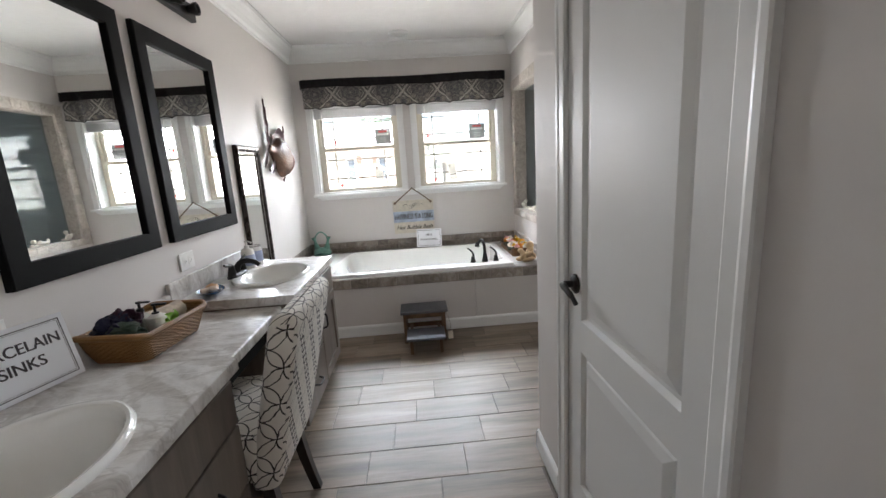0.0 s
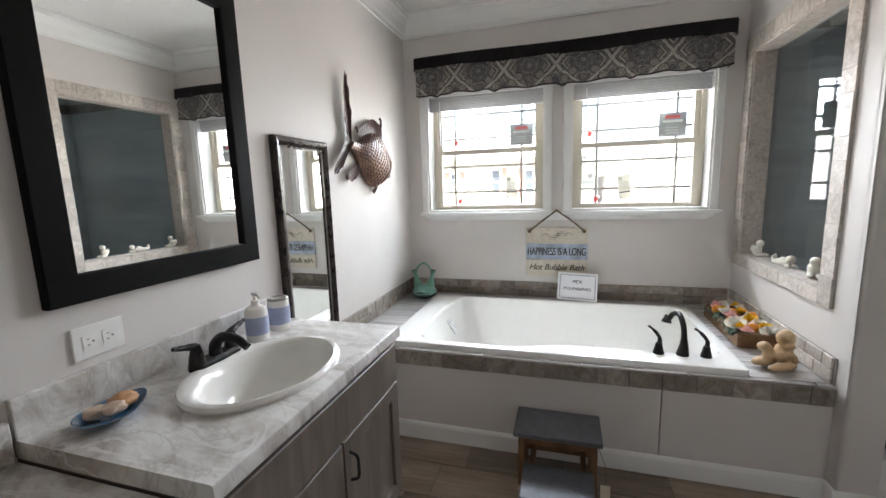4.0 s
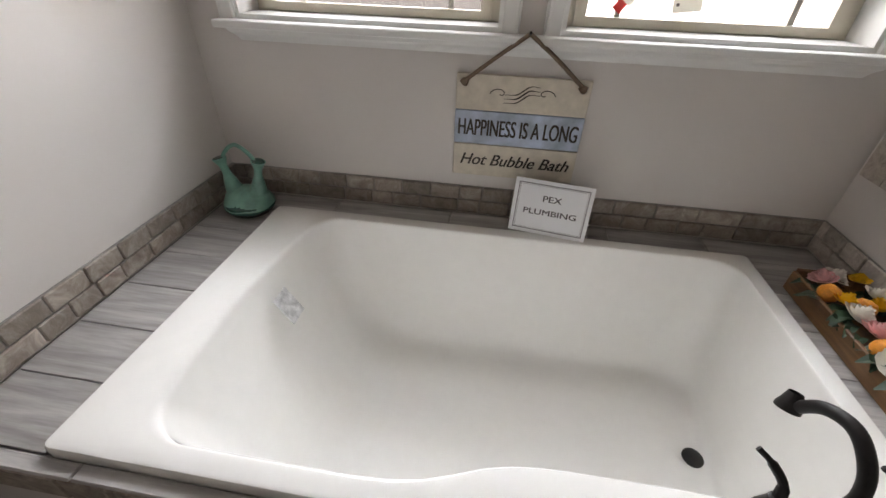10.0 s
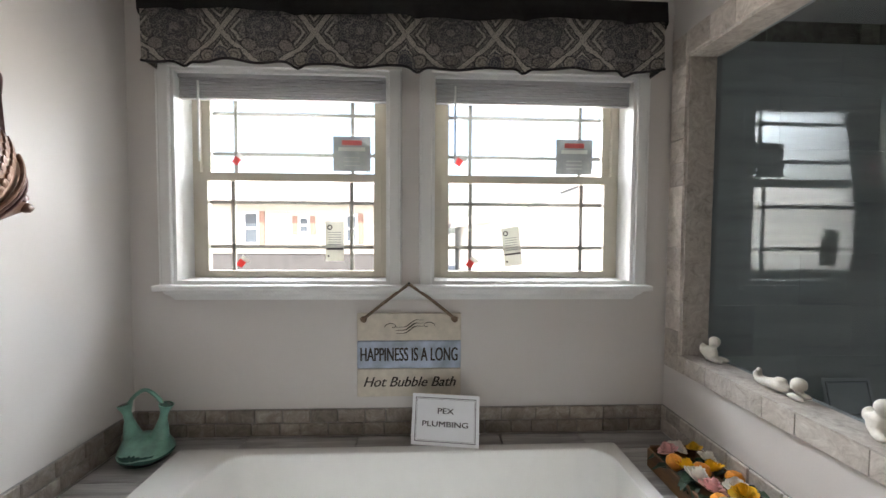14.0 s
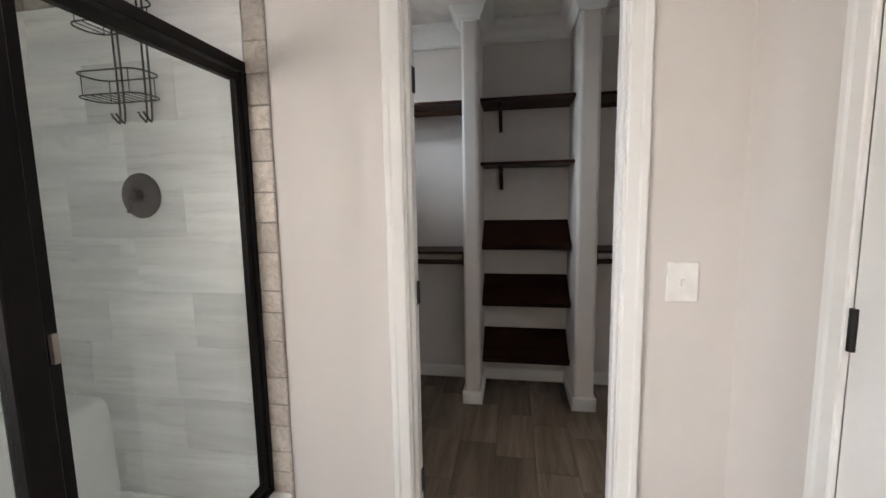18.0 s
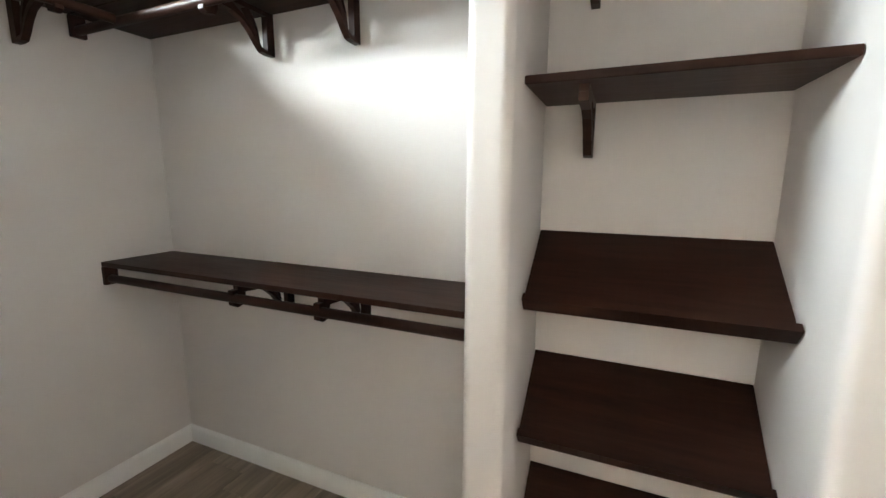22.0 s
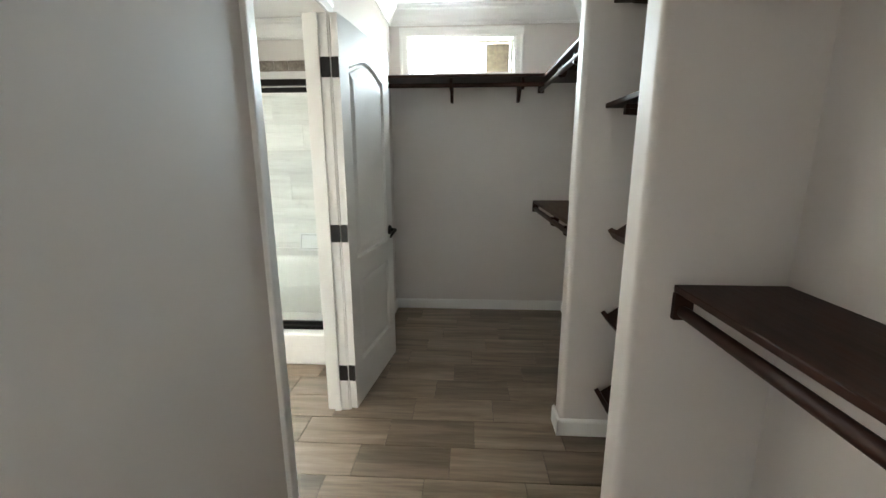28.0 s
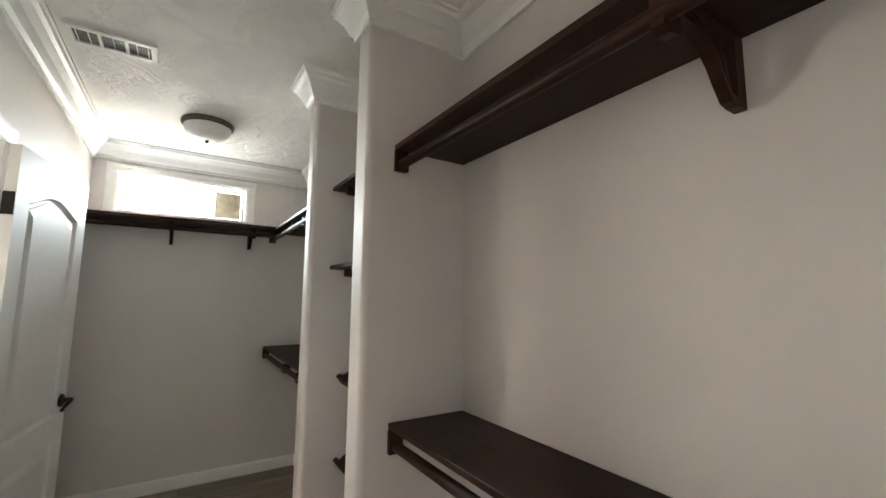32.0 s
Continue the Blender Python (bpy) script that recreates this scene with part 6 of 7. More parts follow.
# ---- deck things ----
def vase():
    v = thing("wedding_vase", "green glazed double-spout pottery vase on the tub deck", "vase", (-0.552, 4.585, 0.466))
    part("bowl", lathe([(0, 0.0), (0.046, 0.0), (0.072, 0.012), (0.084, 0.030), (0.082, 0.046), (0.070, 0.058), (0.05, 0.064), (0, 0.066)], 30), "vase_dark", v, "dark glazed foot", True)
    rings = []
    for k, h in ((1.0, 0.040), (0.985, 0.050), (0.93, 0.064), (0.86, 0.078), (0.72, 0.088), (0.50, 0.094), (0.25, 0.097)):
        rings.append([(0.0845 * k * math.cos(a), 0.0845 * k * (1 - 0.5 * min(1, (h - 0.04) / 0.07)) * math.sin(a), h - 0.005 * abs(math.sin(2.5 * a)) * (1 if h < 0.045 else 0)) for a in [2 * math.pi * i / 40 for i in range(40)]])
    part("shoulder", loft(rings, False, True), "vase_green", v, smooth=True)
    for s in (-1, 1):
        pts = curve_points([(s * 0.036, 0, 0.060), (s * 0.049, 0, 0.105), (s * 0.058, 0, 0.150), (s * 0.069, 0, 0.196)], 5)
        n = len(pts)
        part("spout", tube(pts, [0.037 - 0.024 * min(1, i / (0.60 * n)) + 0.0036 * max(0, i - n + 4) for i in range(n)], 14), "vase_green", v, smooth=True)
        # spouts are solid; a dark disc paints the shade of the opening
        part("mouth", lathe([(0, 0), (0.021, 0.0), (0.0195, 0.002), (0, 0.002)], 16), "vase_dark", v, "dark disc for the shade inside the spout").matrix_local = pose(s * 0.0695, 0, 0.1955, 0, s * 14, 0)
    part("handle", tube(curve_points([(-0.056, 0, 0.160), (-0.050, 0, 0.208), (0, 0, 0.246), (0.050, 0, 0.208), (0.056, 0, 0.160)], 7), 0.0066, 8), "vase_green", v, "pale arched handle", True)


plain("vase_green", (0.15, 0.33, 0.26), 0.3, 0, 25, 0.1, 0.25, 0.3)
plain("vase_dark", (0.030, 0.085, 0.070), 0.25, 0, 25, 0.1, 0.3, 0.3)
vase()


def flower(kind, r, at, seed, label):
    names = {"white": "petal_white", "pink": "petal_pink", "yellow": "petal_yellow"}
    bm = bmesh.new()
    rng = random.Random(seed)
    for L, m in enumerate((7, 6, 5, 4, 3)):
        k, shut = 1 - 0.185 * L, L / 4
        for i in range(m):
            a = 2 * math.pi * (i + 0.5 * (L % 2)) / m + rng.uniform(-0.18, 0.18)
            half = math.pi / m * 1.35
            size = rng.uniform(0.92, 1.06)
            rows = []
            for u in (0.05, 0.35, 0.65, 0.88, 1.0):
                row = []
                for e in (-1, -0.5, 0, 0.5, 1):
                    trim = 1 - 0.16 * e * e * u
                    d = r * k * size * trim * (u ** 0.7) * (1 - 0.22 * shut * u * u)
                    h = r * (0.10 + 0.05 * L + (0.34 + 0.42 * shut) * trim * u * u - (0.18 * (1 - shut) * (u - 0.65) if u > 0.65 else 0))
                    ang = a + e * half * (0.55 + 0.45 * u)
                    row.append(bm.verts.new((d * math.cos(ang), d * math.sin(ang), h + rng.uniform(-0.02, 0.02) * r)))
                rows.append(row)
            for p, q in zip(rows, rows[1:]):
                for e in range(4):
                    bm.faces.new((p[e], p[e + 1], q[e + 1], q[e]))
    f = part("flower", bm, names[kind], None, "", True)
    f.matrix_world = pose(*at, rng.uniform(-25, 25), rng.uniform(-25, 5), rng.uniform(0, 360))
    return tagged(f, label, "flower", "silk flowers in the planter")


def flower_planter():
    p = thing("flower_planter", "brown stained wooden planter tray on the tub deck", "planter", (1.247, 4.258, 0.466), turn=0)
    hx, hy, h, t = 0.084, 0.238, 0.062, 0.010
    for s in (-1, 1):
        part("side", boxes((s * hx - t / 2, -hy, 0.0, s * hx + t / 2, hy, h), bevel=0.002), "planter_wood", p)
        part("end", boxes((-hx + t / 2, s * hy - t / 2, 0.0, hx - t / 2, s * hy + t / 2, h + 0.006), bevel=0.002), "planter_wood", p)
    part("floor_board", boxes((-hx + t / 2, -hy + t / 2, 0.001, hx - t / 2, hy - t / 2, 0.028)), "planter_wood", p)
    rng = random.Random(11)
    near_row = (("white", 4.462, 0.034), ("pink", 4.447, 0.036), ("yellow", 4.352, 0.034), ("white", 4.300, 0.042), ("pink", 4.243, 0.038), ("white", 4.150, 0.046), ("yellow", 4.092, 0.026), ("pink", 4.045, 0.036))
    far_row = (("yellow", 4.455, 0.026), ("white", 4.392, 0.034), ("yellow", 4.345, 0.036), ("white", 4.262, 0.034), ("yellow", 4.225, 0.038), ("white", 4.135, 0.040), ("yellow", 4.085, 0.034), ("white", 4.046, 0.036))
    tint = {"pink": "soft pink rose", "white": "full white", "yellow": "bright yellow"}
    for i, (k, y, r) in enumerate(near_row + far_row):
        x = (1.198 if i < 8 else 1.288) + rng.uniform(-0.008, 0.008) + (0.040 if i == 0 else 0)
        flower(k, r, (x, y, 0.466 + 0.064 + rng.uniform(0, 0.010)), 20 + i, "%s silk flower in the wooden planter" % tint[k])
    for i, (x, y) in enumerate(((1.188, 4.392), (1.192, 4.197), (1.243, 4.345), (1.312, 4.300), (1.245, 4.10))):
        o = lathe([(0, -0.024), (0.016, -0.020), (0.025, -0.006), (0.0255, 0.006), (0.018, 0.019), (0.004, 0.023), (0, 0.021)], 18)
        ob = tagged(part("orange", o, "orange_peel", None, "", True), "small orange mock fruit among the flowers", "fruit", "mock oranges")
        ob.matrix_world = pose(x, y, 0.466 + 0.070, 12, 8, i * 40)
    leaves = bmesh.new()
    for i in range(46):
        y = 4.04 + 0.43 * rng.random()
        edge = rng.choice((-1, -1, 1))
        x = 1.247 + edge * rng.uniform(0.02, 0.074)
        a = rng.uniform(-0.9, 0.9) + (math.pi if edge < 0 else 0)
        ln, w = rng.uniform(0.04, 0.07), rng.uniform(0.012, 0.020)
        z = 0.466 + 0.048 + rng.uniform(0, 0.010)
        rows = []
        for u in (0, 0.3, 0.65, 1.0):
            k = w * math.sin(math.pi * min(0.97, 0.12 + 0.85 * u))
            d = Vector((math.cos(a), math.sin(a), 0))
            n = Vector((-math.sin(a), math.cos(a), 0))
            c = Vector((x, y, z)) + d * ln * u + Vector((0, 0, 0.018 * math.sin(2.2 * u) - 0.02 * u * u))
            rows.append([leaves.verts.new(c - n * k + Vector((0, 0, k * 0.4))), leaves.verts.new(c), leaves.verts.new(c + n * k + Vector((0, 0, k * 0.4)))])
        for p0, q0 in zip(rows, rows[1:]):
            for e in range(2):
                leaves.faces.new((p0[e], p0[e + 1], q0[e + 1], q0[e]))
    tagged(part("silk_leaves", leaves, "leaf_green", None, "", True), "dark green silk leaves between the flowers", "leaves", "", "stuff")


wooden("planter_wood", (0.075, 0.035, 0.014), (0.24, 0.125, 0.05), "y", 0.45, 1.4)
plain("petal_white", (0.78, 0.74, 0.66), 0.7, 0, 60, 0.2, 0.08)
plain("petal_pink", (0.78, 0.44, 0.42), 0.7, 0, 40, 0.2, 0.22)
plain("petal_yellow", (0.82, 0.50, 0.02), 0.7, 0, 40, 0.2, 0.15)
plain("orange_peel", (0.72, 0.27, 0.03), 0.45, 0, 160, 0.4, 0.15)
plain("leaf_green", (0.022, 0.050, 0.024), 0.5, 0, 40, 0.2, 0.4)
flower_planter()


def figurine(name, blobs, at, turn, material, label, scale=1.0):
    """A small statue as one plain softly joined shape."""
    bm = bmesh.new()
    for x, y, z, rx, ry, rz in blobs:
        r = bmesh.ops.create_icosphere(bm, subdivisions=2, radius=1)
        for v in r["verts"]:
            v.co = Vector((x + v.co.x * rx, y + v.co.y * ry, z + v.co.z * rz)) * scale
    ob = part(name, bm, material, None, "", True)
    ob.matrix_world = pose(*at, 0, 0, turn)
    md = ob.modifiers.new("join", "REMESH")
    md.mode, md.voxel_size, md.use_smooth_shade = "VOXEL", 0.0035 * scale, True
    return tagged(ob, label, "figurine")


plain("clay", (0.52, 0.36, 0.20), 0.6, 0, 50, 0.25, 0.15)
plain("bisque", (0.74, 0.70, 0.62), 0.6, 0, 60, 0.25, 0.08)
CROUCH = ((0.030, 0.0, 0.105, 0.029, 0.027, 0.030), (0.030, 0.004, 0.050, 0.028, 0.030, 0.038), (-0.004, -0.030, 0.018, 0.056, 0.015, 0.014), (0.0, -0.020, 0.055, 0.036, 0.012, 0.012), (-0.030, 0.0, 0.050, 0.018, 0.018, 0.036), (-0.045, 0.004, 0.080, 0.022, 0.020, 0.017), (-0.020, 0.022, 0.020, 0.050, 0.020, 0.018), (0.054, 0.016, 0.060, 0.012, 0.020, 0.030), (0.062, 0.006, 0.026, 0.016, 0.026, 0.024), (0.024, -0.024, 0.084, 0.014, 0.014, 0.012))
figurine("clay_figurine", CROUCH, (1.222, 3.815, 0.466), 24, "clay", "tan clay crouching figurine on the tub deck", 1.2)
CHERUB = ((0, 0, 0.024, 0.016, 0.020, 0.023), (0.004, -0.008, 0.058, 0.016, 0.015, 0.016), (0.014, -0.022, 0.010, 0.008, 0.022, 0.008), (-0.010, -0.020, 0.010, 0.008, 0.020, 0.008), (0.012, 0.002, 0.036, 0.006, 0.016, 0.007), (-0.010, 0.004, 0.034, 0.006, 0.016, 0.007), (0.0, 0.020, 0.034, 0.014, 0.007, 0.016))
CRAWL = ((0, 0.004, 0.017, 0.015, 0.034, 0.014), (0.002, -0.042, 0.034, 0.017, 0.016, 0.016), (0.007, 0.036, 0.016, 0.007, 0.020, 0.009), (-0.008, 0.034, 0.016, 0.007, 0.020, 0.009), (0.006, 0.054, 0.030, 0.006, 0.008, 0.013), (-0.006, 0.050, 0.026, 0.006, 0.008, 0.012), (0.013, -0.044, 0.009, 0.007, 0.020, 0.007), (-0.012, -0.046, 0.009, 0.007, 0.020, 0.007), (0.0, -0.004, 0.030, 0.012, 0.014, 0.008))
for (y, turn, shape) in ((4.555, 30, CHERUB), (4.275, 8, CRAWL), (4.02, -20, CHERUB)):
    figurine("shelf_figurine", shape, (1.412, y, 0.803), turn, "bisque", "small cream figurine on the tiled ledge", 1.25)


# ---- step stool ----
def step_stool():
    s = thing("step_stool", "two-step wooden stool with grey treads in front of the tub", "stool", turn=0)
    w0, w1 = 0.206, 0.548
    part("upper_tread", boxes((w0, 3.470, 0.222, w1, 3.675, 0.242), bevel=0.003), "tread_grey", s, "grey painted tread")
    part("lower_tread", boxes((w0 + 0.042, 3.275, 0.100, w1 - 0.034, 3.470, 0.117), bevel=0.003), "tread_grey", s, "grey painted tread")
    for x in (w0 + 0.018, w1 - 0.042):
        for y, top, k in ((3.49, 0.222, -0.012), (3.640, 0.222, 0.010)):
            sq = ((0, 0), (0.024, 0), (0.024, 0.024), (0, 0.024))
            part("leg", loft([[(x + a, y + d, top) for a, d in sq], [(x + a, y + k + d, 0.003) for a, d in sq]], True, True), "stool_wood", s, "brown wood leg")
    for x in (w0 + 0.062, w1 - 0.078):
        part("leg", boxes((x, 3.288, 0.003, x + 0.022, 3.310, 0.100)), "stool_wood", s)
        part("rail", boxes((x + 0.001, 3.310, 0.072, x + 0.021, 3.640, 0.098)), "stool_wood", s)
    part("stretcher", boxes((w0 + 0.042, 3.645, 0.06, w1 - 0.042, 3.660, 0.09)), "stool_wood", s)
    part("stretcher", boxes((w0 + 0.042, 3.493, 0.185, w1 - 0.042, 3.508, 0.220)), "stool_wood", s)
    part("tag_string", tube(curve_points([(w1 - 0.02, 3.468, 0.236), (w1 + 0.010, 3.460, 0.15), (w1 + 0.010, 3.455, 0.085)], 4), 0.0012, 5), "twine", s)
    part("price_tag", boxes((w1 - 0.008, 3.452, 0.025, w1 + 0.028, 3.454, 0.085), bevel=0.0005), "tag_card", s, "cream paper tag")


plain("tread_grey", (0.105, 0.11, 0.125), 0.4, 0, 40, 0.1, 0.2)
plain("tag_card", (0.74, 0.67, 0.54), 0.7)
wooden("stool_wood", (0.075, 0.035, 0.015), (0.22, 0.115, 0.05), "z", 0.45, 1.2)
step_stool()


def ceiling_disc():
    c = thing("exhaust_vent", "round white ceiling light over the tub, switched off", "ceiling light", (0.332, 4.455, CEIL))
    part("trim_ring", lathe([(0.088, 0.0), (0.088, -0.006), (0.078, -0.014), (0.064, -0.012), (0.064, 0.0)], 32), "trim_white", c, smooth=True)
    part("lens", lathe([(0.064, -0.006), (0.05, -0.010), (0, -0.012)], 32), "plate_white", c, "frosted lens", True)


ceiling_disc()


# ---- labels on the window glass ----
def window_labels():
    y = NORTH + 0.1095
    for name, x0, x1, z0, z1, lab in (("warning_label", 0.018, 0.172, 1.507, 1.650, 0), ("warning_label", 0.955, 1.112, 1.505, 1.652, 0)):
        t = thing(name, "grey printed warning label stuck on the window glass", "label", group="window labels")
        part("sheet", boxes((x0, y + 0.041, z0, x1, y + 0.0425, z1)), "label_grey", t)
        part("red_banner", boxes((x0 + 0.036, y + 0.0400, z1 - 0.036, x1 - 0.036, y + 0.0408, z1 - 0.016)), "label_red", t, "red banner")
        part("white_bar", boxes((x0 + 0.022, y + 0.0400, z1 - 0.060, x1 - 0.022, y + 0.0408, z1 - 0.044)), "label_paper", t, "unreadable white print bar")
        for k in range(3):
            part("print_line", boxes((x0 + 0.045, y + 0.0400, z0 + 0.022 + 0.016 * k, x1 - 0.045, y + 0.0408, z0 + 0.026 + 0.016 * k)), "label_pale", t)
    for x0, z0, turn in ((-0.008, 1.135, 0), (0.735, 1.112, -7)):
        t = thing("energy_label", "white paper product label stuck on the window glass", "label", (x0, y + 0.009, z0), "window labels")
        t.matrix_world = pose(x0, y + 0.009, z0, 0, turn, 0)
        part("sheet", boxes((0, 0.0, 0, 0.076, 0.0012, 0.162)), "label_paper", t)
        part("logo", lathe([(0.011, 0), (0.011, 0.0006), (0.006, 0.0006), (0.006, 0)], 16), "ink", t, "round dark mark").matrix_local = pose(0.018, -0.0001, 0.138, 90, 0, 0)
        part("black_bar", boxes((0.004, -0.0006, 0.046, 0.072, -0.0001, 0.054)), "ink", t, "black bar")
        for k in range(6):
            part("print_line", boxes((0.012, -0.0006, 0.066 + 0.010 * k, 0.064, -0.0001, 0.069 + 0.010 * k)), "label_grey", t)
        part("print_line", boxes((0.008, -0.0006, 0.016, 0.016, -0.0001, 0.024)), "ink", t)
    for x, z, dy in ((-0.372, 1.545, 0.041), (0.545, 1.552, 0.041), (-0.345, 1.125, 0.0085), (0.592, 1.125, 0.0085)):
        t = thing("sash_tag", "small red and white tag on the window glass", "label", group="sash tags")
        t.matrix_world = pose(x, y + dy, z, 0, 35, 0)
        part("red_half", boxes((-0.016, 0, -0.018, 0.011, 0.0012, 0.012)), "label_red", t)
        part("white_half", boxes((-0.015, 0, 0.0122, 0.020, 0.0012, 0.030)), "label_paper", t)


backlit("label_grey", (0.34, 0.34, 0.335), 0.3, 0.45)
plain("label_pale", (0.5, 0.48, 0.46), 0.6)
backlit("label_red", (0.66, 0.12, 0.11), 0.1, 0.5)
backlit("label_paper", (0.70, 0.69, 0.64), 0.06, 0.4)
window_labels()


# ---- shower ----
PANE_X = 1.458
SH_Y, CURB, SEAT_Z = 3.755, 0.215, 0.541


def shower_pan():
    p = thing("shower_pan", "white acrylic shower base with curb and moulded seat", "shower pan")
    x0, x1, y0, y1 = PART1 + 0.004, SHOWER_WALL - 0.004, 3.662, NORTH - 0.004
    part("curb", boxes((x0, y0, 0.001, x1, SH_Y + 0.035, CURB), bevel=0.012, seg=3), "pan_white", p, smooth=True)
    part("basin_floor", boxes((x0, SH_Y + 0.03, 0.001, x1, y1, 0.060)), "pan_white", p)
    part("upstand", boxes((x0, SH_Y + 0.036, 0.0605, x0 + 0.016, y1 - 0.30, 0.145), (x1 - 0.016, SH_Y + 0.036, 0.0605, x1, y1 - 0.30, 0.145), bevel=0.005, seg=2), "pan_white", p, smooth=True)
    prof = [(y1, 0.0605), (y1 - 0.315, 0.0605), (y1 - 0.298, 0.46), (y1 - 0.293, 0.500), (y1 - 0.282, 0.522), (y1 - 0.262, 0.534), (y1 - 0.230, 0.538), (y1 - 0.03, SEAT_Z - 0.001), (y1 - 0.012, SEAT_Z + 0.004), (y1 - 0.009, 0.556), (y1, 0.556)]
    part("seat", extrude(prof, x0 + 0.0005, x1 - 0.0005, "x"), "pan_white", p, "moulded bench seat", True)
    part("drain", lathe([(0.045, 0), (0.045, 0.003), (0, 0.004)], 22, at=(2.06, 4.20, 0.0605)), "bead_silver", p, "round metal drain", True)


def shower_door():
    d = thing("shower_enclosure", "black framed shower enclosure with fixed panel and hinged glass door", "shower enclosure")
    x0, x1, y, top = PART1 + 0.003, SHOWER_WALL - 0.003, SH_Y, 1.765
    part("header", boxes((x0, y - 0.018, top - 0.035, x1, y + 0.018, top), bevel=0.003), "shower_metal", d)
    part("bottom_track", boxes((x0, y - 0.018, CURB + 0.0005, x1, y + 0.018, CURB + 0.022), bevel=0.002), "shower_metal", d)
    for a, b in ((x0, x0 + 0.028), (1.945, 2.005), (x1 - 0.030, x1)):
        part("post", boxes((a, y - 0.020, CURB + 0.022, b, y + 0.020, top - 0.035), bevel=0.003), "shower_metal", d)
    a, b, c, e = 2.008, x1 - 0.033, CURB + 0.030, top - 0.045
    fr = part("door_frame", boxes((a, y - 0.012, c, a + 0.022, y + 0.012, e), (b - 0.022, y - 0.012, c, b, y + 0.012, e), (a + 0.022, y - 0.012, c, b - 0.022, y + 0.012, c + 0.024), (a + 0.022, y - 0.012, e - 0.026, b - 0.022, y + 0.012, e)), "shower_metal", d)
    part("pane", boxes((a + 0.022, y - 0.003, c + 0.024, b - 0.022, y + 0.003, e - 0.026)), "glass", fr).visible_shadow = False
    part("latch", boxes((2.012, y - 0.022, 0.985, 2.024, y - 0.0125, 1.045)), "bead_silver", fr, "small metal latch")
    part("pane", boxes((x0 + 0.028, y - 0.003, CURB + 0.022, 1.945, y + 0.003, top - 0.035)), "glass", d).visible_shadow = False


def shower_fittings():
    v = thing("shower_valve", "round black shower valve on the planked wall", "shower valve")
    x = SHOWER_WALL - 0.012
    p = part("escutcheon", lathe([(0, 0.012), (0.03, 0.012), (0.075, 0.008), (0.082, 0.003), (0.082, 0.0)], 32), "bronze_black", v, smooth=True)
    p.matrix_local = pose(x, 4.19, 1.33, 0, -90, 0)
    h = part("handle", lathe([(0.024, 0.010), (0.022, 0.045), (0, 0.05)], 18), "bronze_black", v, smooth=True)
    h.matrix_local = pose(x, 4.19, 1.33, 0, -90, 0)
    part("lever", tube([(x - 0.042, 4.19, 1.33), (x - 0.05, 4.192, 1.305), (x - 0.05, 4.195, 1.268)], 0.007, 8), "bronze_black", v, smooth=True)
    s = thing("wall_shower", "black shower head on an angled arm", "shower")
    part("arm", tube(curve_points([(SHOWER_WALL - 0.008, 4.16, 2.13), (SHOWER_WALL - 0.06, 4.16, 2.135), (SHOWER_WALL - 0.12, 4.16, 2.105)], 5), 0.010, 10), "bronze_black", s, smooth=True)
    part("flange", lathe([(0.028, 0), (0.026, 0.008), (0.012, 0.014)], 18), "bronze_black", s, smooth=True).matrix_local = pose(SHOWER_WALL - 0.008, 4.16, 2.13, 0, -90, 0)
    hd = part("head", lathe([(0.010, 0.02), (0.018, 0.0), (0.032, -0.030), (0.046, -0.045), (0.046, -0.055), (0, -0.058)], 22), "bronze_black", s, smooth=True)
    hd.matrix_local = pose(SHOWER_WALL - 0.13, 4.16, 2.09, 0, 35, 0)
    c = thing("shower_caddy", "black wire shower caddy hanging from the shower arm", "caddy")
    bx, by = SHOWER_WALL - 0.030, 4.16
    w = 0.0028
    for s in (-0.72, 0.72, -1.05, 1.05):
        part("upright", tube(curve_points([(bx, by + s * 0.012, 2.145), (bx, by + s * 0.035, 2.08), (bx, by + s * 0.062, 2.0), (bx, by + s * 0.062, 1.62), (bx - 0.02, by + s * 0.062, 1.595), (bx - 0.035, by + s * 0.062, 1.612)], 5), w * 1.2, 6), "bronze_black", c, smooth=True)
    for z in (1.885, 1.655):
        for dz in (0.0, 0.075):
            ring = rounded(bx - 0.055, by, 0.055, 0.125, 0.045, z + dz, 6)
            part("basket_ring", tube(ring + [ring[0]], w, 6, None, False), "bronze_black", c, smooth=True)
        grid = bmesh.new()
        for k in range(7):
            yy = by - 0.09 + 0.03 * k
            tube([(bx - 0.006, yy, z + (0.075 if k in (0, 6) else 0.001)), (bx - 0.006, yy, z), (bx - 0.104, yy, z), (bx - 0.104, yy, z + (0.075 if k in (0, 6) else 0.001))], w * 0.7, 5, grid)
        part("basket_wires", grid, "bronze_black", c)
    ring = rounded(bx - 0.045, by, 0.045, 0.13, 0.04, 2.06, 6)
    part("basket_ring", tube(ring + [ring[0]], w, 6, None, False), "bronze_black", c, smooth=True)


shower_pan()
shower_door()
shower_fittings()
paper_sign("shower_sign", 0.20, 0.15, (2.07, 4.655, SEAT_Z), 0, 14, "white printed card standing on the shower seat", ())
g = structure(part("niche_pane", boxes((PANE_X, NICHE_Y[0] - 0.02, NICHE_Z[0] - 0.02, PANE_X + 0.006, NICHE_Y[1] + 0.02, NICHE_Z[1] + 0.02)), "niche_glass"), "fixed glass pane between tub and shower", "window pane")
g.visible_shadow = False

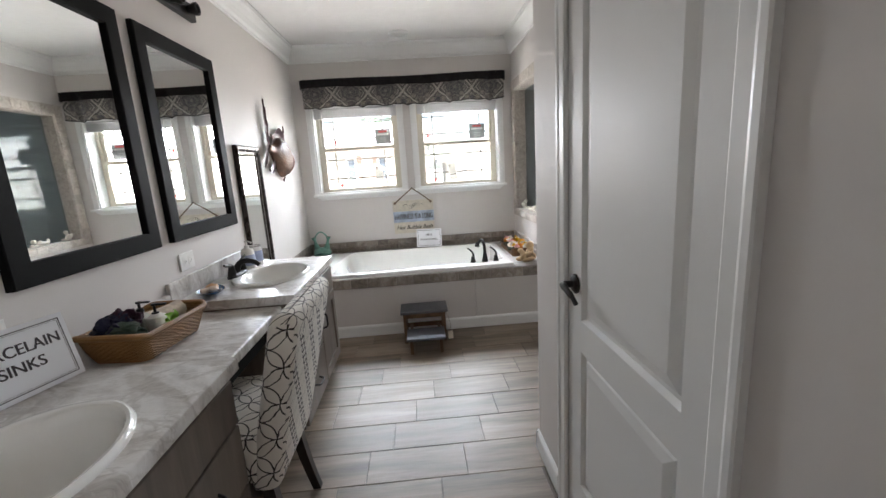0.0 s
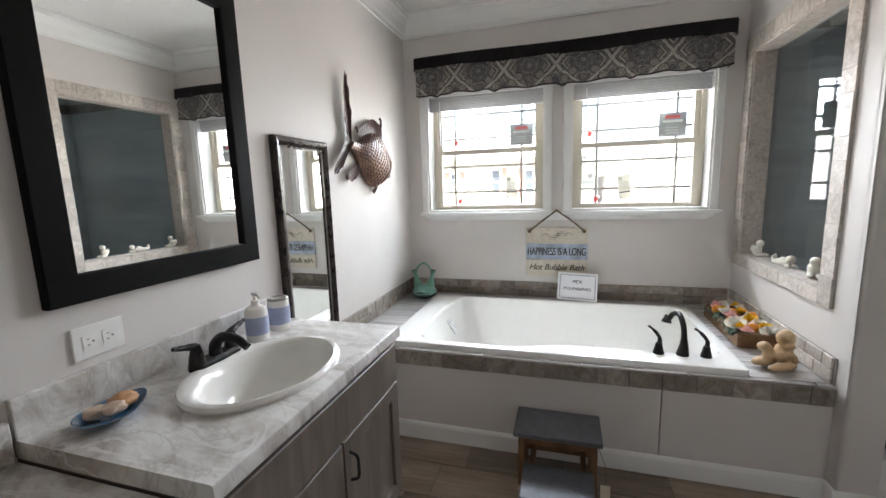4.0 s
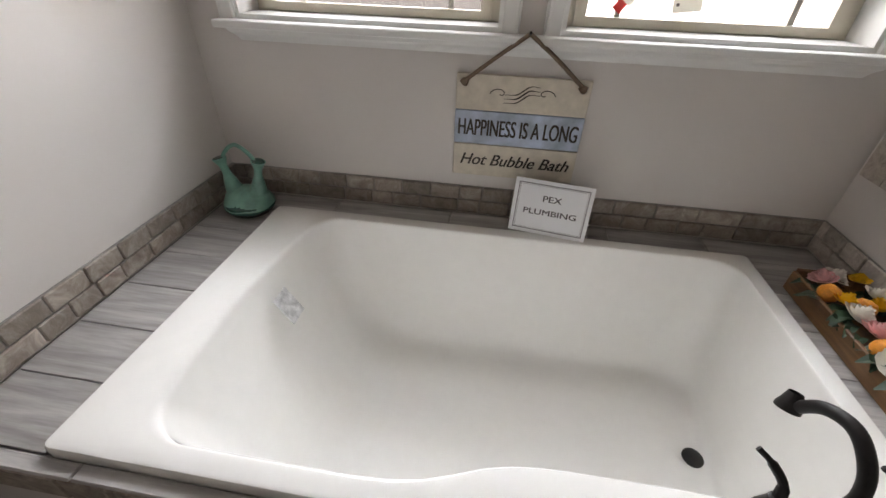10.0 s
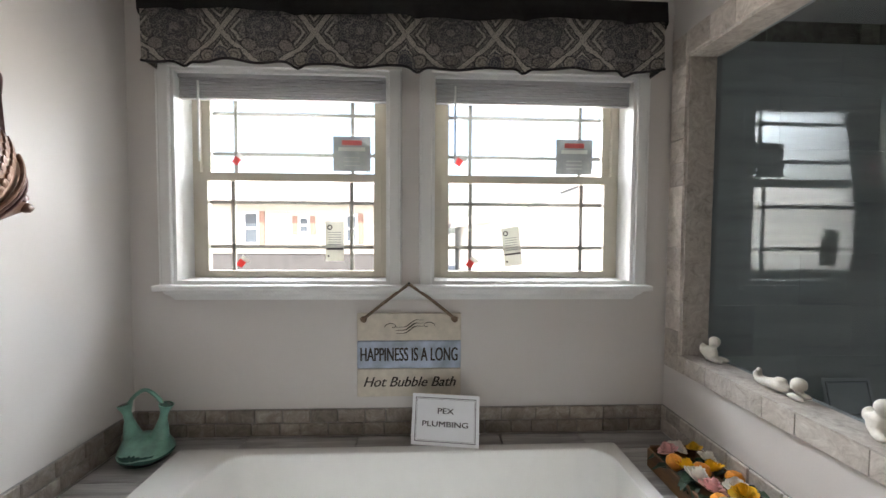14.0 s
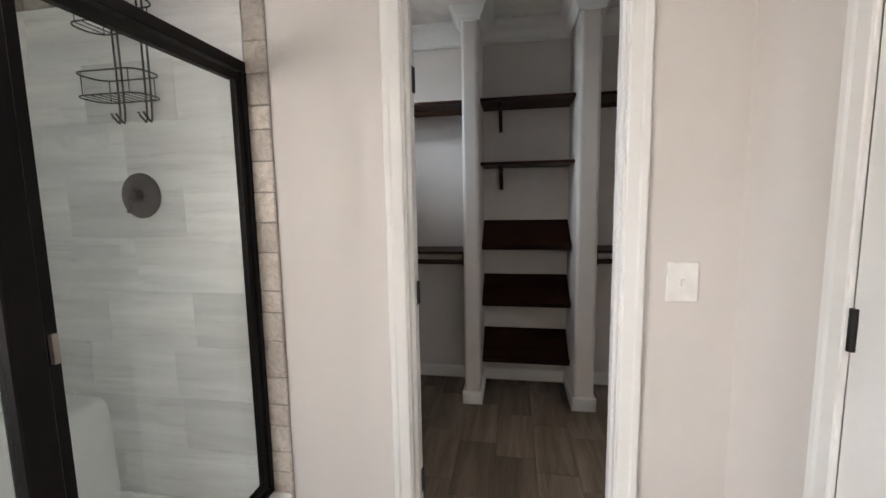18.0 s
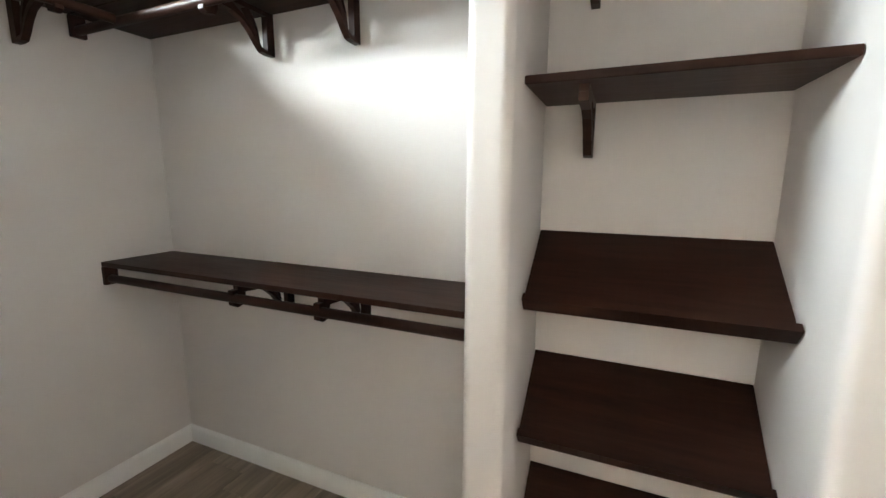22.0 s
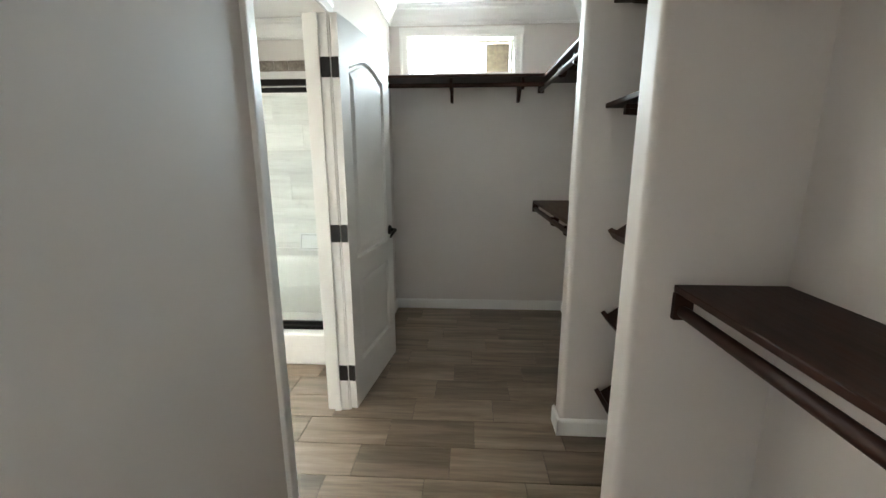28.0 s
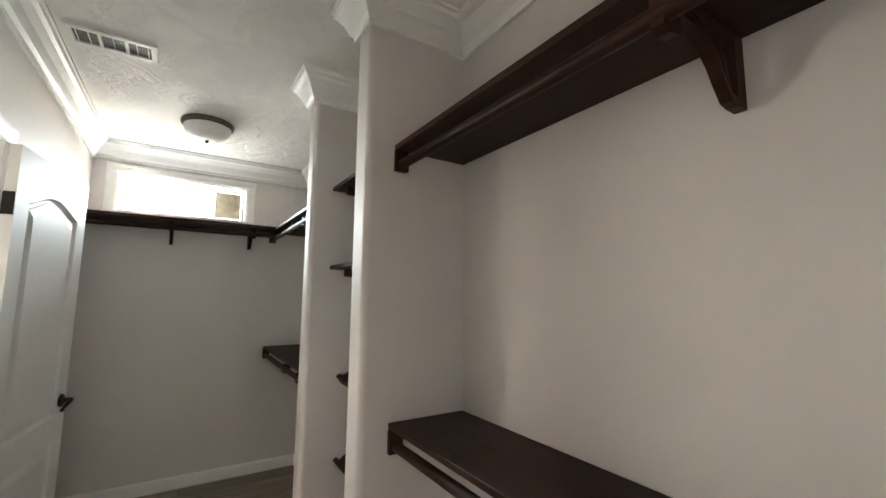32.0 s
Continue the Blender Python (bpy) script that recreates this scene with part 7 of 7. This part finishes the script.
# ---- switch ----
sw = thing("light_switch", "white single toggle switch plate on the wall", "switch")
xs = SHOWER_WALL - 0.001
part("plate", boxes((xs - 0.006, 2.310, 0.980, xs, 2.398, 1.100), bevel=0.002), "plate_white", sw)
part("toggle", boxes((xs - 0.018, 2.349, 1.030, xs - 0.006, 2.359, 1.048)), "plate_white", sw)
part("screw", boxes((xs - 0.0068, 2.351, 1.075, xs - 0.006, 2.357, 1.081), (xs - 0.0068, 2.351, 0.999, xs - 0.006, 2.357, 1.005)), "plate_white", sw)


# ---- closet shelving ----
def bracket(parent, along, at, depth=0.235, drop=0.145, material="espresso", rod=True):
    """A curved fretted bracket of 22 mm board; local: wall at x = 0, out along -x, shelf underside at z = 0."""
    def arc(c, r, a0, a1, n=8):
        return [(c[0] + r[0] * math.cos(a0 + (a1 - a0) * i / n), c[1] + r[1] * math.sin(a0 + (a1 - a0) * i / n)) for i in range(n + 1)]
    bm = bmesh.new()

    def add(profile):
        t = extrude(profile, -0.011, 0.011, "y")
        tmp = bpy.data.meshes.new("tmp")
        t.to_mesh(tmp)
        t.free()
        bm.from_mesh(tmp)
        bpy.data.meshes.remove(tmp)
    add([(0, 0), (0, -drop), (-0.034, -drop), (-0.034, 0)])
    add([(-0.0345, 0), (-0.0345, -0.016), (-depth, -0.016), (-depth, 0)])
    outer = [(-0.0345, -drop), (-0.058, -drop + 0.004), (-0.082, -drop + 0.030), (-0.105, -0.085), (-0.135, -0.058), (-0.175, -0.042), (-depth, -0.036), (-depth, -0.0165)]
    inner = [(-0.172, -0.0165), (-0.160, -0.026), (-0.128, -0.044), (-0.100, -0.070), (-0.078, -0.102), (-0.060, -drop + 0.020), (-0.0345, -drop + 0.014)]
    add(outer + inner)
    add([(-0.122, -0.0165), (-0.106, -0.0165), (-0.088, -0.038), (-0.075, -0.068), (-0.066, -0.112), (-0.077, -0.100), (-0.090, -0.066), (-0.103, -0.040)])
    if rod:
        add([(-depth + 0.030, -0.023), (-depth - 0.022, -0.023), (-depth - 0.022, -0.075), (-depth - 0.005, -0.085), (-depth + 0.022, -0.080), (-depth + 0.030, -0.060)])
    ob = part("bracket", bm, material, parent, "dark wood fretted bracket")
    ob.matrix_world = pose(*at, 0, 0, along)
    return ob


def closet_shelf(name, label, y0, y1, z, brackets, rod=True, depth=0.295, lip=True, rod_drop=0.052):
    """A shelf on the back wall with a hanging rod under its front edge."""
    s = thing(name, label, "closet shelf", group="closet shelves")
    part("board", boxes((EAST - depth, y0 + 0.002, z - 0.019, EAST - 0.002, y1 - 0.002, z), bevel=0.002), "espresso", s)
    if rod:
        part("rod", tube([(EAST - depth + 0.022, y0 + 0.004, z - 0.019 - rod_drop), (EAST - depth + 0.022, y1 - 0.004, z - 0.019 - rod_drop)], 0.0165, 14), "espresso", s, "dark wood hanging rod", True)
        for y in (y0 + 0.0025, y1 - 0.0215):
            part("end_cleat", boxes((EAST - depth - 0.002, y, z - 0.095, EAST - depth + 0.048, y + 0.019, z - 0.0195), bevel=0.002), "espresso", s)
    for y in brackets:
        bracket(s, 0, (EAST - 0.002, y, z - 0.0195), depth - 0.035, rod=rod)
    return s


LEFT0, LEFT1 = POSTS[0][1], NORTH
RIGHT0, RIGHT1 = 0.42, POSTS[1][0]
closet_shelf("closet_shelf", "dark espresso shelf with hanging rod at waist height", LEFT0, LEFT1, 0.972, (4.035, 3.67))
closet_shelf("closet_shelf", "dark espresso top shelf with hanging rod", LEFT0, LEFT1, 1.912, (4.06, 3.685))
closet_shelf("closet_shelf", "dark espresso shelf with hanging rod at waist height", RIGHT0, RIGHT1, 0.982, (1.60, 1.28))
closet_shelf("closet_shelf", "dark espresso top shelf with hanging rod", RIGHT0, RIGHT1, 1.912, (1.44, 1.10))
closet_shelf("divider_shelf", "dark espresso shelf between the closet dividers", POSTS[1][1], POSTS[0][0], 1.915, (2.935,), False)
closet_shelf("divider_shelf", "dark espresso shelf between the closet dividers", POSTS[1][1], POSTS[0][0], 1.530, (2.930,), False)


def far_shelf():
    s = thing("closet_shelf", "dark espresso shelf with rod under the small window", "closet shelf", group="closet shelves")
    y0 = NORTH - 0.295
    part("board", boxes((CLOSET_WALL + 0.002, y0, 1.893, EAST - 0.298, NORTH - 0.002, 1.912), bevel=0.002), "espresso_cross", s)
    part("rod", tube([(CLOSET_WALL + 0.004, y0 + 0.022, 1.841), (EAST - 0.296, y0 + 0.022, 1.841)], 0.0165, 14), "espresso_cross", s, "dark wood hanging rod", True)
    part("end_cleat", boxes((CLOSET_WALL + 0.0025, y0 - 0.002, 1.817, CLOSET_WALL + 0.0215, y0 + 0.048, 1.8925)), "espresso_cross", s)
    for x in (3.286, 3.81):
        bracket(s, 90, (x, NORTH - 0.002, 1.8925), 0.26)


far_shelf()


def shoe_shelf(z_back, z_front):
    s = thing("shoe_shelf", "dark espresso slanted shoe shelf with a front lip between the dividers", "shoe shelf", group="slanted shoe shelves")
    y0, y1 = POSTS[1][1] + 0.003, POSTS[0][0] - 0.003
    xb, xf = EAST - 0.004, 4.045
    dx, dz = xf - xb, z_front - z_back
    L = math.hypot(dx, dz)
    n = Vector((-dz, 0, dx)).normalized() * (-1 if dx < 0 else 1)
    n = Vector((n.x, 0, n.z)) if n.z > 0 else -n
    t = 0.018
    prof = [(xb, z_back), (xf, z_front), (xf - n.x * t, z_front - n.z * t), (xb, z_back - t / abs(n.z) * 1.0)]
    part("board", extrude(prof, y0, y1, "y"), "espresso", s)
    u = Vector((dx, 0, dz)).normalized()
    a = Vector((xf, 0, z_front)) + u * 0.0005 - n * (t + 0.004)
    b = a + u * 0.020
    h = t + 0.026
    lip = [(a.x, a.z), (b.x, b.z), (b.x + n.x * h, b.z + n.z * h), (a.x + n.x * h, a.z + n.z * h)]
    part("front_lip", extrude(lip, y0, y1, "y"), "espresso", s, "raised front lip")


for zb, zf in ((1.158, 1.004), (0.780, 0.628), (0.392, 0.242)):
    shoe_shelf(zb, zf)


# ---- closet ceiling ----
def dome_light():
    c = thing("ceiling_light", "flush dome ceiling light with frosted glass and bronze rim, switched off", "ceiling light", (3.443, 4.0, CLOSET_CEIL))
    part("rim", lathe([(0.143, 0.0), (0.148, -0.008), (0.146, -0.024), (0.136, -0.033), (0.128, -0.030), (0.12, 0.0)], 36), "bronze_satin", c, "dark bronze rim", True)
    part("shade", lathe([(0.132, -0.032), (0.126, -0.060), (0.100, -0.090), (0.060, -0.108), (0.014, -0.114), (0, -0.114)], 36), "frosted", c, "frosted white glass bowl", True)
    part("finial", lathe([(0.010, -0.113), (0.012, -0.120), (0.006, -0.130), (0, -0.132)], 14), "bronze_black", c, "small dark finial", True)


plain("bronze_satin", (0.12, 0.10, 0.088), 0.35, 0.4, 60, 0.05, 0.2)
plain("frosted", (0.78, 0.77, 0.74), 0.35)
dome_light()


def ceiling_vent():
    v = thing("ceiling_vent", "white louvred air register in the closet ceiling", "vent", (3.055, 3.27, CLOSET_CEIL))
    w, h = 0.155, 0.075
    # dark sheet stands for the shade in the duct behind the slats
    part("backing", boxes((-w + 0.02, -h + 0.02, -0.002, w - 0.02, h - 0.02, -0.0005)), "slot_dark", v)
    part("frame", boxes((-w, -h, -0.010, w, -h + 0.022, -0.001), (-w, h - 0.022, -0.010, w, h, -0.001), (-w, -h + 0.022, -0.010, -w + 0.022, h - 0.022, -0.001), (w - 0.022, -h + 0.022, -0.010, w, h - 0.022, -0.001)), "plate_white", v)
    for x in (-0.045, 0.045):
        part("divider", boxes((x - 0.006, -h + 0.022, -0.009, x + 0.006, h - 0.022, -0.0025)), "plate_white", v)
    for k in range(7):
        x = -w + 0.034 + k * 0.0405
        bm = bmesh.new()
        box(bm, x - 0.001, -h + 0.022, -0.012, x + 0.001, h - 0.022, -0.003, m=None)
        part("slat", bm, "plate_white", v)


ceiling_vent()


# ---- outside ----
def siding_mat(name, color, gap=0.11):
    m, t, b = nodes_of(name)
    v = coords(t)
    sep = t.nodes.new("ShaderNodeSeparateXYZ")
    link(t, v, sep.inputs[0])
    fr = value(t, "FRACT", value(t, "DIVIDE", sep.outputs[2], gap))
    n = noise_tex(t, v, 2.0, 4)
    link(t, ramp(t, n, ((0.3, tuple(c * 0.93 for c in color)), (0.7, color))), b.inputs["Base Color"])
    b.inputs["Roughness"].default_value = 0.55
    bump(t, b, fr, 0.8, 0.02)
    MATS[name] = m


siding_mat("siding_tan", (0.56, 0.52, 0.45))
siding_mat("siding_white", (0.74, 0.73, 0.70))
plain("roof_pale", (0.66, 0.64, 0.61), 0.85, 0, 12, 0.4, 0.2)
plain("shutter", (0.33, 0.19, 0.14), 0.6, 0, 20, 0.1, 0.1)
plain("far_glass", (0.10, 0.12, 0.14), 0.1)
plain("lattice", (0.085, 0.080, 0.078), 0.7, 0, 20, 0.1, 0.3)
plain("gravel", (0.36, 0.33, 0.29), 0.95, 0, 7, 0.6, 0.3)
plain("bark", (0.10, 0.075, 0.055), 0.9, 0, 20, 0.5, 0.3)
plain("foliage", (0.075, 0.11, 0.035), 0.7, 0, 12, 0.2, 0.45)
structure(part("ground", boxes((-400, -400, -0.75, 400, 400, -0.60)), "gravel"), "pale gravel lot around the homes", "ground")


def house(name, label, x0, x1, y0, y1, base, wall, ridge, siding, windows, skirt, gable="x"):
    """A single-storey home that shows its face at y0 to the bathroom."""
    h = thing(name, label, "house")
    part("wall", boxes((x0, y0, base, x1, y1, wall)), siding, h)
    part("skirting", boxes((x0 + 0.02, y0 + 0.03, -0.6, x1 - 0.02, y1 - 0.03, base)), skirt, h, "dark skirting")
    o = 0.35
    if gable == "x":
        ym = (y0 + y1) / 2
        prof = [(y0 - o, wall - 0.05), (ym, ridge), (y1 + o, wall - 0.05), (y1 + o, wall + 0.12), (ym, ridge + 0.17), (y0 - o, wall + 0.12)]
        part("roof", extrude(prof, x0 - o, x1 + o, "x"), "roof_pale", h)
    else:
        xm = (x0 + x1) / 2
        prof = [(x0 - o, wall - 0.05), (xm, ridge), (x1 + o, wall - 0.05), (x1 + o, wall + 0.12), (xm, ridge + 0.17), (x0 - o, wall + 0.12)]
        part("roof", extrude(prof, y0 - 0.05, y1 + o, "y"), "roof_pale", h)
        part("gable_wall", extrude([(x0, wall), (x1, wall), (xm, ridge)], y0, y0 + 0.1, "y"), siding, h)
    for wx, wz, ww, wh, sh in windows:
        w = part("window", boxes((wx - ww / 2, y0 - 0.03, wz, wx - ww / 2 + 0.07, y0 + 0.02, wz + wh), (wx + ww / 2 - 0.07, y0 - 0.03, wz, wx + ww / 2, y0 + 0.02, wz + wh), (wx - ww / 2 + 0.07, y0 - 0.03, wz, wx + ww / 2 - 0.07, y0 + 0.02, wz + 0.07), (wx - ww / 2 + 0.07, y0 - 0.03, wz + wh - 0.07, wx + ww / 2 - 0.07, y0 + 0.02, wz + wh), (wx - ww / 2 + 0.07, y0 - 0.025, wz + wh / 2 - 0.03, wx + ww / 2 - 0.07, y0 + 0.01, wz + wh / 2 + 0.03)), "trim_white", h)
        part("pane", boxes((wx - ww / 2 + 0.07, y0 - 0.008, wz + 0.07, wx + ww / 2 - 0.07, y0 - 0.004, wz + wh - 0.07)), "far_glass", w)
        if sh:
            for s in sh:
                part("shutter", boxes((wx + s * (ww / 2 + 0.10) - 0.085, y0 - 0.03, wz - 0.02, wx + s * (ww / 2 + 0.10) + 0.085, y0 - 0.002, wz + wh + 0.02)), "shutter", h, "red-brown shutter")


house("tan_house", "tan sided single-storey house with red-brown shutters", -13.3, 0.9, 17.0, 24.0, 0.50, 2.18, 3.25, "siding_tan", ((-5.36, 0.80, 0.52, 1.09, (1,)), (-3.63, 1.17, 0.38, 0.57, (-1, 1)), (-2.06, 0.86, 0.42, 0.97, (1,)), (-0.86, 0.86, 0.40, 0.92, (-1,)), (-9.0, 0.80, 0.52, 1.09, (-1, 1))), "lattice")
house("white_house", "white sided house with its gable end towards the windows", 1.65, 9.85, 10.8, 20.0, 0.0, 1.45, 3.09, "siding_white", ((6.2, 0.35, 0.85, 0.9, ()),), "siding_white", "y")


def tree(x, y, h, seed):
    t = thing("tree", "leafy green tree behind the houses", "tree")
    rng = random.Random(seed)
    limbs = bmesh.new()
    tips = []
    trunk = [(x, y, -0.6), (x + 0.1, y, h * 0.25), (x - 0.05, y, h * 0.5), (x, y, h * 0.75)]
    pts = curve_points(trunk, 5)
    tube(pts, [0.22 - 0.16 * i / len(pts) for i in range(len(pts))], 8, limbs)
    for k in range(11):
        z = h * (0.35 + 0.04 * k)
        a = rng.uniform(0, 6.28)
        r = rng.uniform(0.8, 1.9) * (1.1 - 0.05 * k)
        end = (x + r * math.cos(a), y + r * math.sin(a), z + rng.uniform(0.5, 1.2))
        tube(curve_points([(x, y, z), ((x + end[0]) / 2, (y + end[1]) / 2, z + 0.25), end], 3), [0.06 - 0.008 * i for i in range(7)], 5, limbs)
        tips.append(end)
    part("trunk", limbs, "bark", t)
    leaves = bmesh.new()
    for tip in tips + [(x, y, h * 0.85)]:
        for _ in range(260):
            p = Vector(tip) + Vector((rng.gauss(0, 0.5), rng.gauss(0, 0.5), rng.gauss(0.15, 0.38)))
            a, b = Vector((rng.gauss(0, 1), rng.gauss(0, 1), rng.gauss(0, 1))).normalized(), Vector((rng.gauss(0, 1), rng.gauss(0, 1), rng.gauss(0, 1))).normalized()
            s = rng.uniform(0.06, 0.12)
            vs = [leaves.verts.new(p + q) for q in (a * s, b * s * 0.6, -a * s, -b * s * 0.6)]
            leaves.faces.new(vs)
    part("crown", leaves, "foliage", t)


for x, y, h, sd in ((-1.35, 27.5, 4.6, 2),):
    tree(x, y, h, sd)


# ---- wall tiles, piece by piece ----
def tub_tiles():
    band = thing("tub_edge_tiles", "band of tumbled grey-brown stone tiles along the tub deck edge", "tile trim")
    band["kind"] = "structure"
    part("bed", boxes((WEST + 0.001, 3.686, 0.385, PART0 - 0.001, 3.6995, 0.452)), "grout", band)
    pieces(band, "tile", "stone", "x", 3.686, -1, WEST + 0.002, PART0 - 0.002, 0.386, 1, 0.074, 0.125, seed=4)
    splash = thing("tub_splash_tiles", "two rows of tumbled grey-brown stone tiles round the tub deck", "tile trim")
    splash["kind"] = "structure"
    z, h = DECK + 0.001, 0.052
    part("bed", boxes((WEST + 0.0005, DECK_Y + 0.02, z, WEST + 0.004, NORTH - 0.0005, z + 2 * h), (WEST + 0.004, NORTH - 0.004, z, PART0 - 0.004, NORTH - 0.0005, z + 2 * h), (PART0 - 0.004, DECK_Y + 0.02, z, PART0 - 0.0005, NORTH - 0.004, z + 2 * h)), "grout", splash)
    pieces(splash, "tile", "stone", "x", NORTH - 0.004, -1, WEST + 0.014, PART0 - 0.014, z, 2, h, 0.105, seed=6)
    pieces(splash, "tile", "stone", "y", WEST + 0.004, 1, DECK_Y + 0.02, NORTH - 0.005, z, 2, h, 0.105, seed=7)
    pieces(splash, "tile", "stone_pale", "y", PART0 - 0.004, -1, DECK_Y + 0.03, NORTH - 0.005, z, 2, h, 0.115, seed=8)
    deck = thing("tub_deck_tiles", "grey wood-look plank tiles on the tub deck", "tile deck")
    deck["kind"] = "structure"
    zt = 0.4555
    pieces(deck, "plank", "deck_tile", "f", zt, 1, WEST + 0.006, PART0 - 0.006, 3.678, 1, 0.034, 0.42, seed=2)
    pieces(deck, "plank", "deck_tile", "f", zt, 1, WEST + 0.006, PART0 - 0.006, TUB[3] + 0.001, 1, NORTH - TUB[3] - 0.016, 0.42, seed=3)
    for x0, x1 in ((WEST + 0.015, TUB[0] - 0.001), (TUB[1] + 0.001, PART0 - 0.015)):
        me = slab_mesh("plank", x1 - x0, 0.147, 0.009, 0.001)
        me.materials.append(mat("deck_tile"))
        for k in range(6):
            ob = new("plank", me)
            ob.parent, ob.location = deck, ((x0 + x1) / 2, 3.713 + 0.15 * (k + 0.5), zt + 0.0045)


def niche_tiles():
    f = thing("niche_tiles", "tumbled pale stone tile frame round the glazed opening", "tile trim")
    f["kind"] = "structure"
    y0, y1, z0, z1 = NICHE_Y[0], NICHE_Y[1], NICHE_Z[0], NICHE_Z[1]
    w = 0.085
    x = PART0
    part("bed", boxes((x - 0.003, y0 - w, z0 - 0.062, x - 0.0003, y0, z1 + w), (x - 0.003, y1, z0 - 0.062, x - 0.0003, y1 + w, z1 + w), (x - 0.003, y0, z1, x - 0.0003, y1, z1 + w), (x - 0.003, y0, z0 - 0.062, x - 0.0003, y1, z0)), "grout_pale", f)
    pieces(f, "tile", "stone_pale", "y", x - 0.003, -1, y0, y1, z1, 1, w, 0.115, gap=0.0018, seed=21)
    pieces(f, "tile", "stone_pale", "y", x - 0.003, -1, y0, y1, z0 - 0.062, 1, 0.062, 0.135, gap=0.0018, seed=22)
    pieces(f, "tile", "stone_pale", "w", x - 0.003, -1, z0 - 0.062, z1 + w, y0 - w, 1, w, 0.115, gap=0.0018, seed=23)
    pieces(f, "tile", "stone_pale", "w", x - 0.003, -1, z0 - 0.062, z1 + w, y1, 1, w, 0.115, gap=0.0018, seed=24)
    part("ledge", boxes((x - 0.012, y0 + 0.001, z0 - 0.002, PANE_X - 0.001, y1 - 0.001, z0 + 0.003)), "stone_pale", f)
    part("reveal", boxes((x - 0.002, y0, z0 + 0.0035, PANE_X - 0.001, y0 + 0.008, z1 - 0.008), (x - 0.002, y1 - 0.008, z0 + 0.0035, PANE_X - 0.001, y1, z1 - 0.008), (x - 0.002, y0, z1 - 0.008, PANE_X - 0.001, y1, z1)), "stone_pale", f)


def shower_tiles():
    f = thing("shower_border_tiles", "tumbled stone tile border round the shower walls", "tile trim")
    f["kind"] = "structure"
    x, top = SHOWER_WALL, 2.088
    part("bed", boxes((x - 0.003, 3.658, 0.002, x - 0.0003, 3.742, top), (x - 0.003, 3.742, 2.006, x - 0.0003, NORTH, top)), "grout", f)
    pieces(f, "tile", "stone_pale", "w", x - 0.003, -1, 0.004, top, 3.658, 1, 0.083, 0.105, seed=31)
    pieces(f, "tile", "stone", "y", x - 0.003, -1, 3.742, NORTH - 0.014, 2.006, 1, 0.082, 0.115, seed=32)
    pieces(f, "tile", "stone", "x", NORTH - 0.003, -1, PART1 + 0.014, x - 0.014, 2.006, 1, 0.082, 0.115, seed=33)
    pl = thing("shower_wall_planks", "pale grey wood-look plank tiles lining the shower", "wall tiles")
    pl["kind"] = "structure"
    rows, h = 9, (2.006 - 0.146) / 9
    pieces(pl, "plank", "shower_plank", "y", x - 0.001, -1, 3.744, NORTH - 0.012, 0.146, rows, h, 0.50, 0.008, 0.0006, 41)
    pieces(pl, "plank", "shower_plank_cross", "x", NORTH - 0.001, -1, PART1 + 0.010, x - 0.010, 0.557, 7, (2.006 - 0.557) / 7, 0.55, 0.008, 0.0006, 42)
    z0, z1 = NICHE_Z[0] - 0.03, NICHE_Z[1] + 0.03
    pieces(pl, "plank", "shower_plank", "y", PART1 + 0.001, 1, 3.80, NORTH - 0.012, 0.146, 3, (z0 - 0.146) / 3, 0.5, 0.008, 0.0006, 43)
    pieces(pl, "plank", "shower_plank", "y", PART1 + 0.001, 1, 3.80, NORTH - 0.012, z1, 1, 2.006 - z1, 0.5, 0.008, 0.0006, 44)


tub_tiles()
niche_tiles()
shower_tiles()


# ---- floor: plank tiles on a dark bed ----
def floor_tiles():
    fl = structure(part("floor", boxes((-0.84, -2.94, -0.12, 4.54, 4.885, -0.004)), "floor_grout"), "grey-brown wood-look plank tile floor with dark joints", "floor")
    L, W, T = 0.42, 0.197, 0.010
    me = slab_mesh("tile", L - 0.0028, W - 0.0028, T, 0.0012)
    me.materials.append(mat("floor_tile"))
    spots = []
    for k in range(-10, 15):
        y = 2.148 + W * (k + 0.5)
        off = 0.095 + 0.103 * (k % 4)
        for i in range(-3, 11):
            x = off + L * (i + 0.5)
            bath = (-0.5 < x < 0.95 and 0.7 < y < 3.75) or (0.9 < x < 2.75 and 2.15 < y < 3.7)
            closet = 2.7 < x < 4.46 and 0.5 < y < 4.84
            if bath or closet:
                spots.append((x, y))
    for x, y in spots:
        ob = new("tile", me)
        ob.parent, ob.location = fl, (x, y, -T / 2)
    structure(part("floor_bedroom", boxes((-0.7, -2.8, -0.003, 4.40, 0.29, 0.0)), "floor_tile"), "plain bedroom floor", "floor")


floor_tiles()
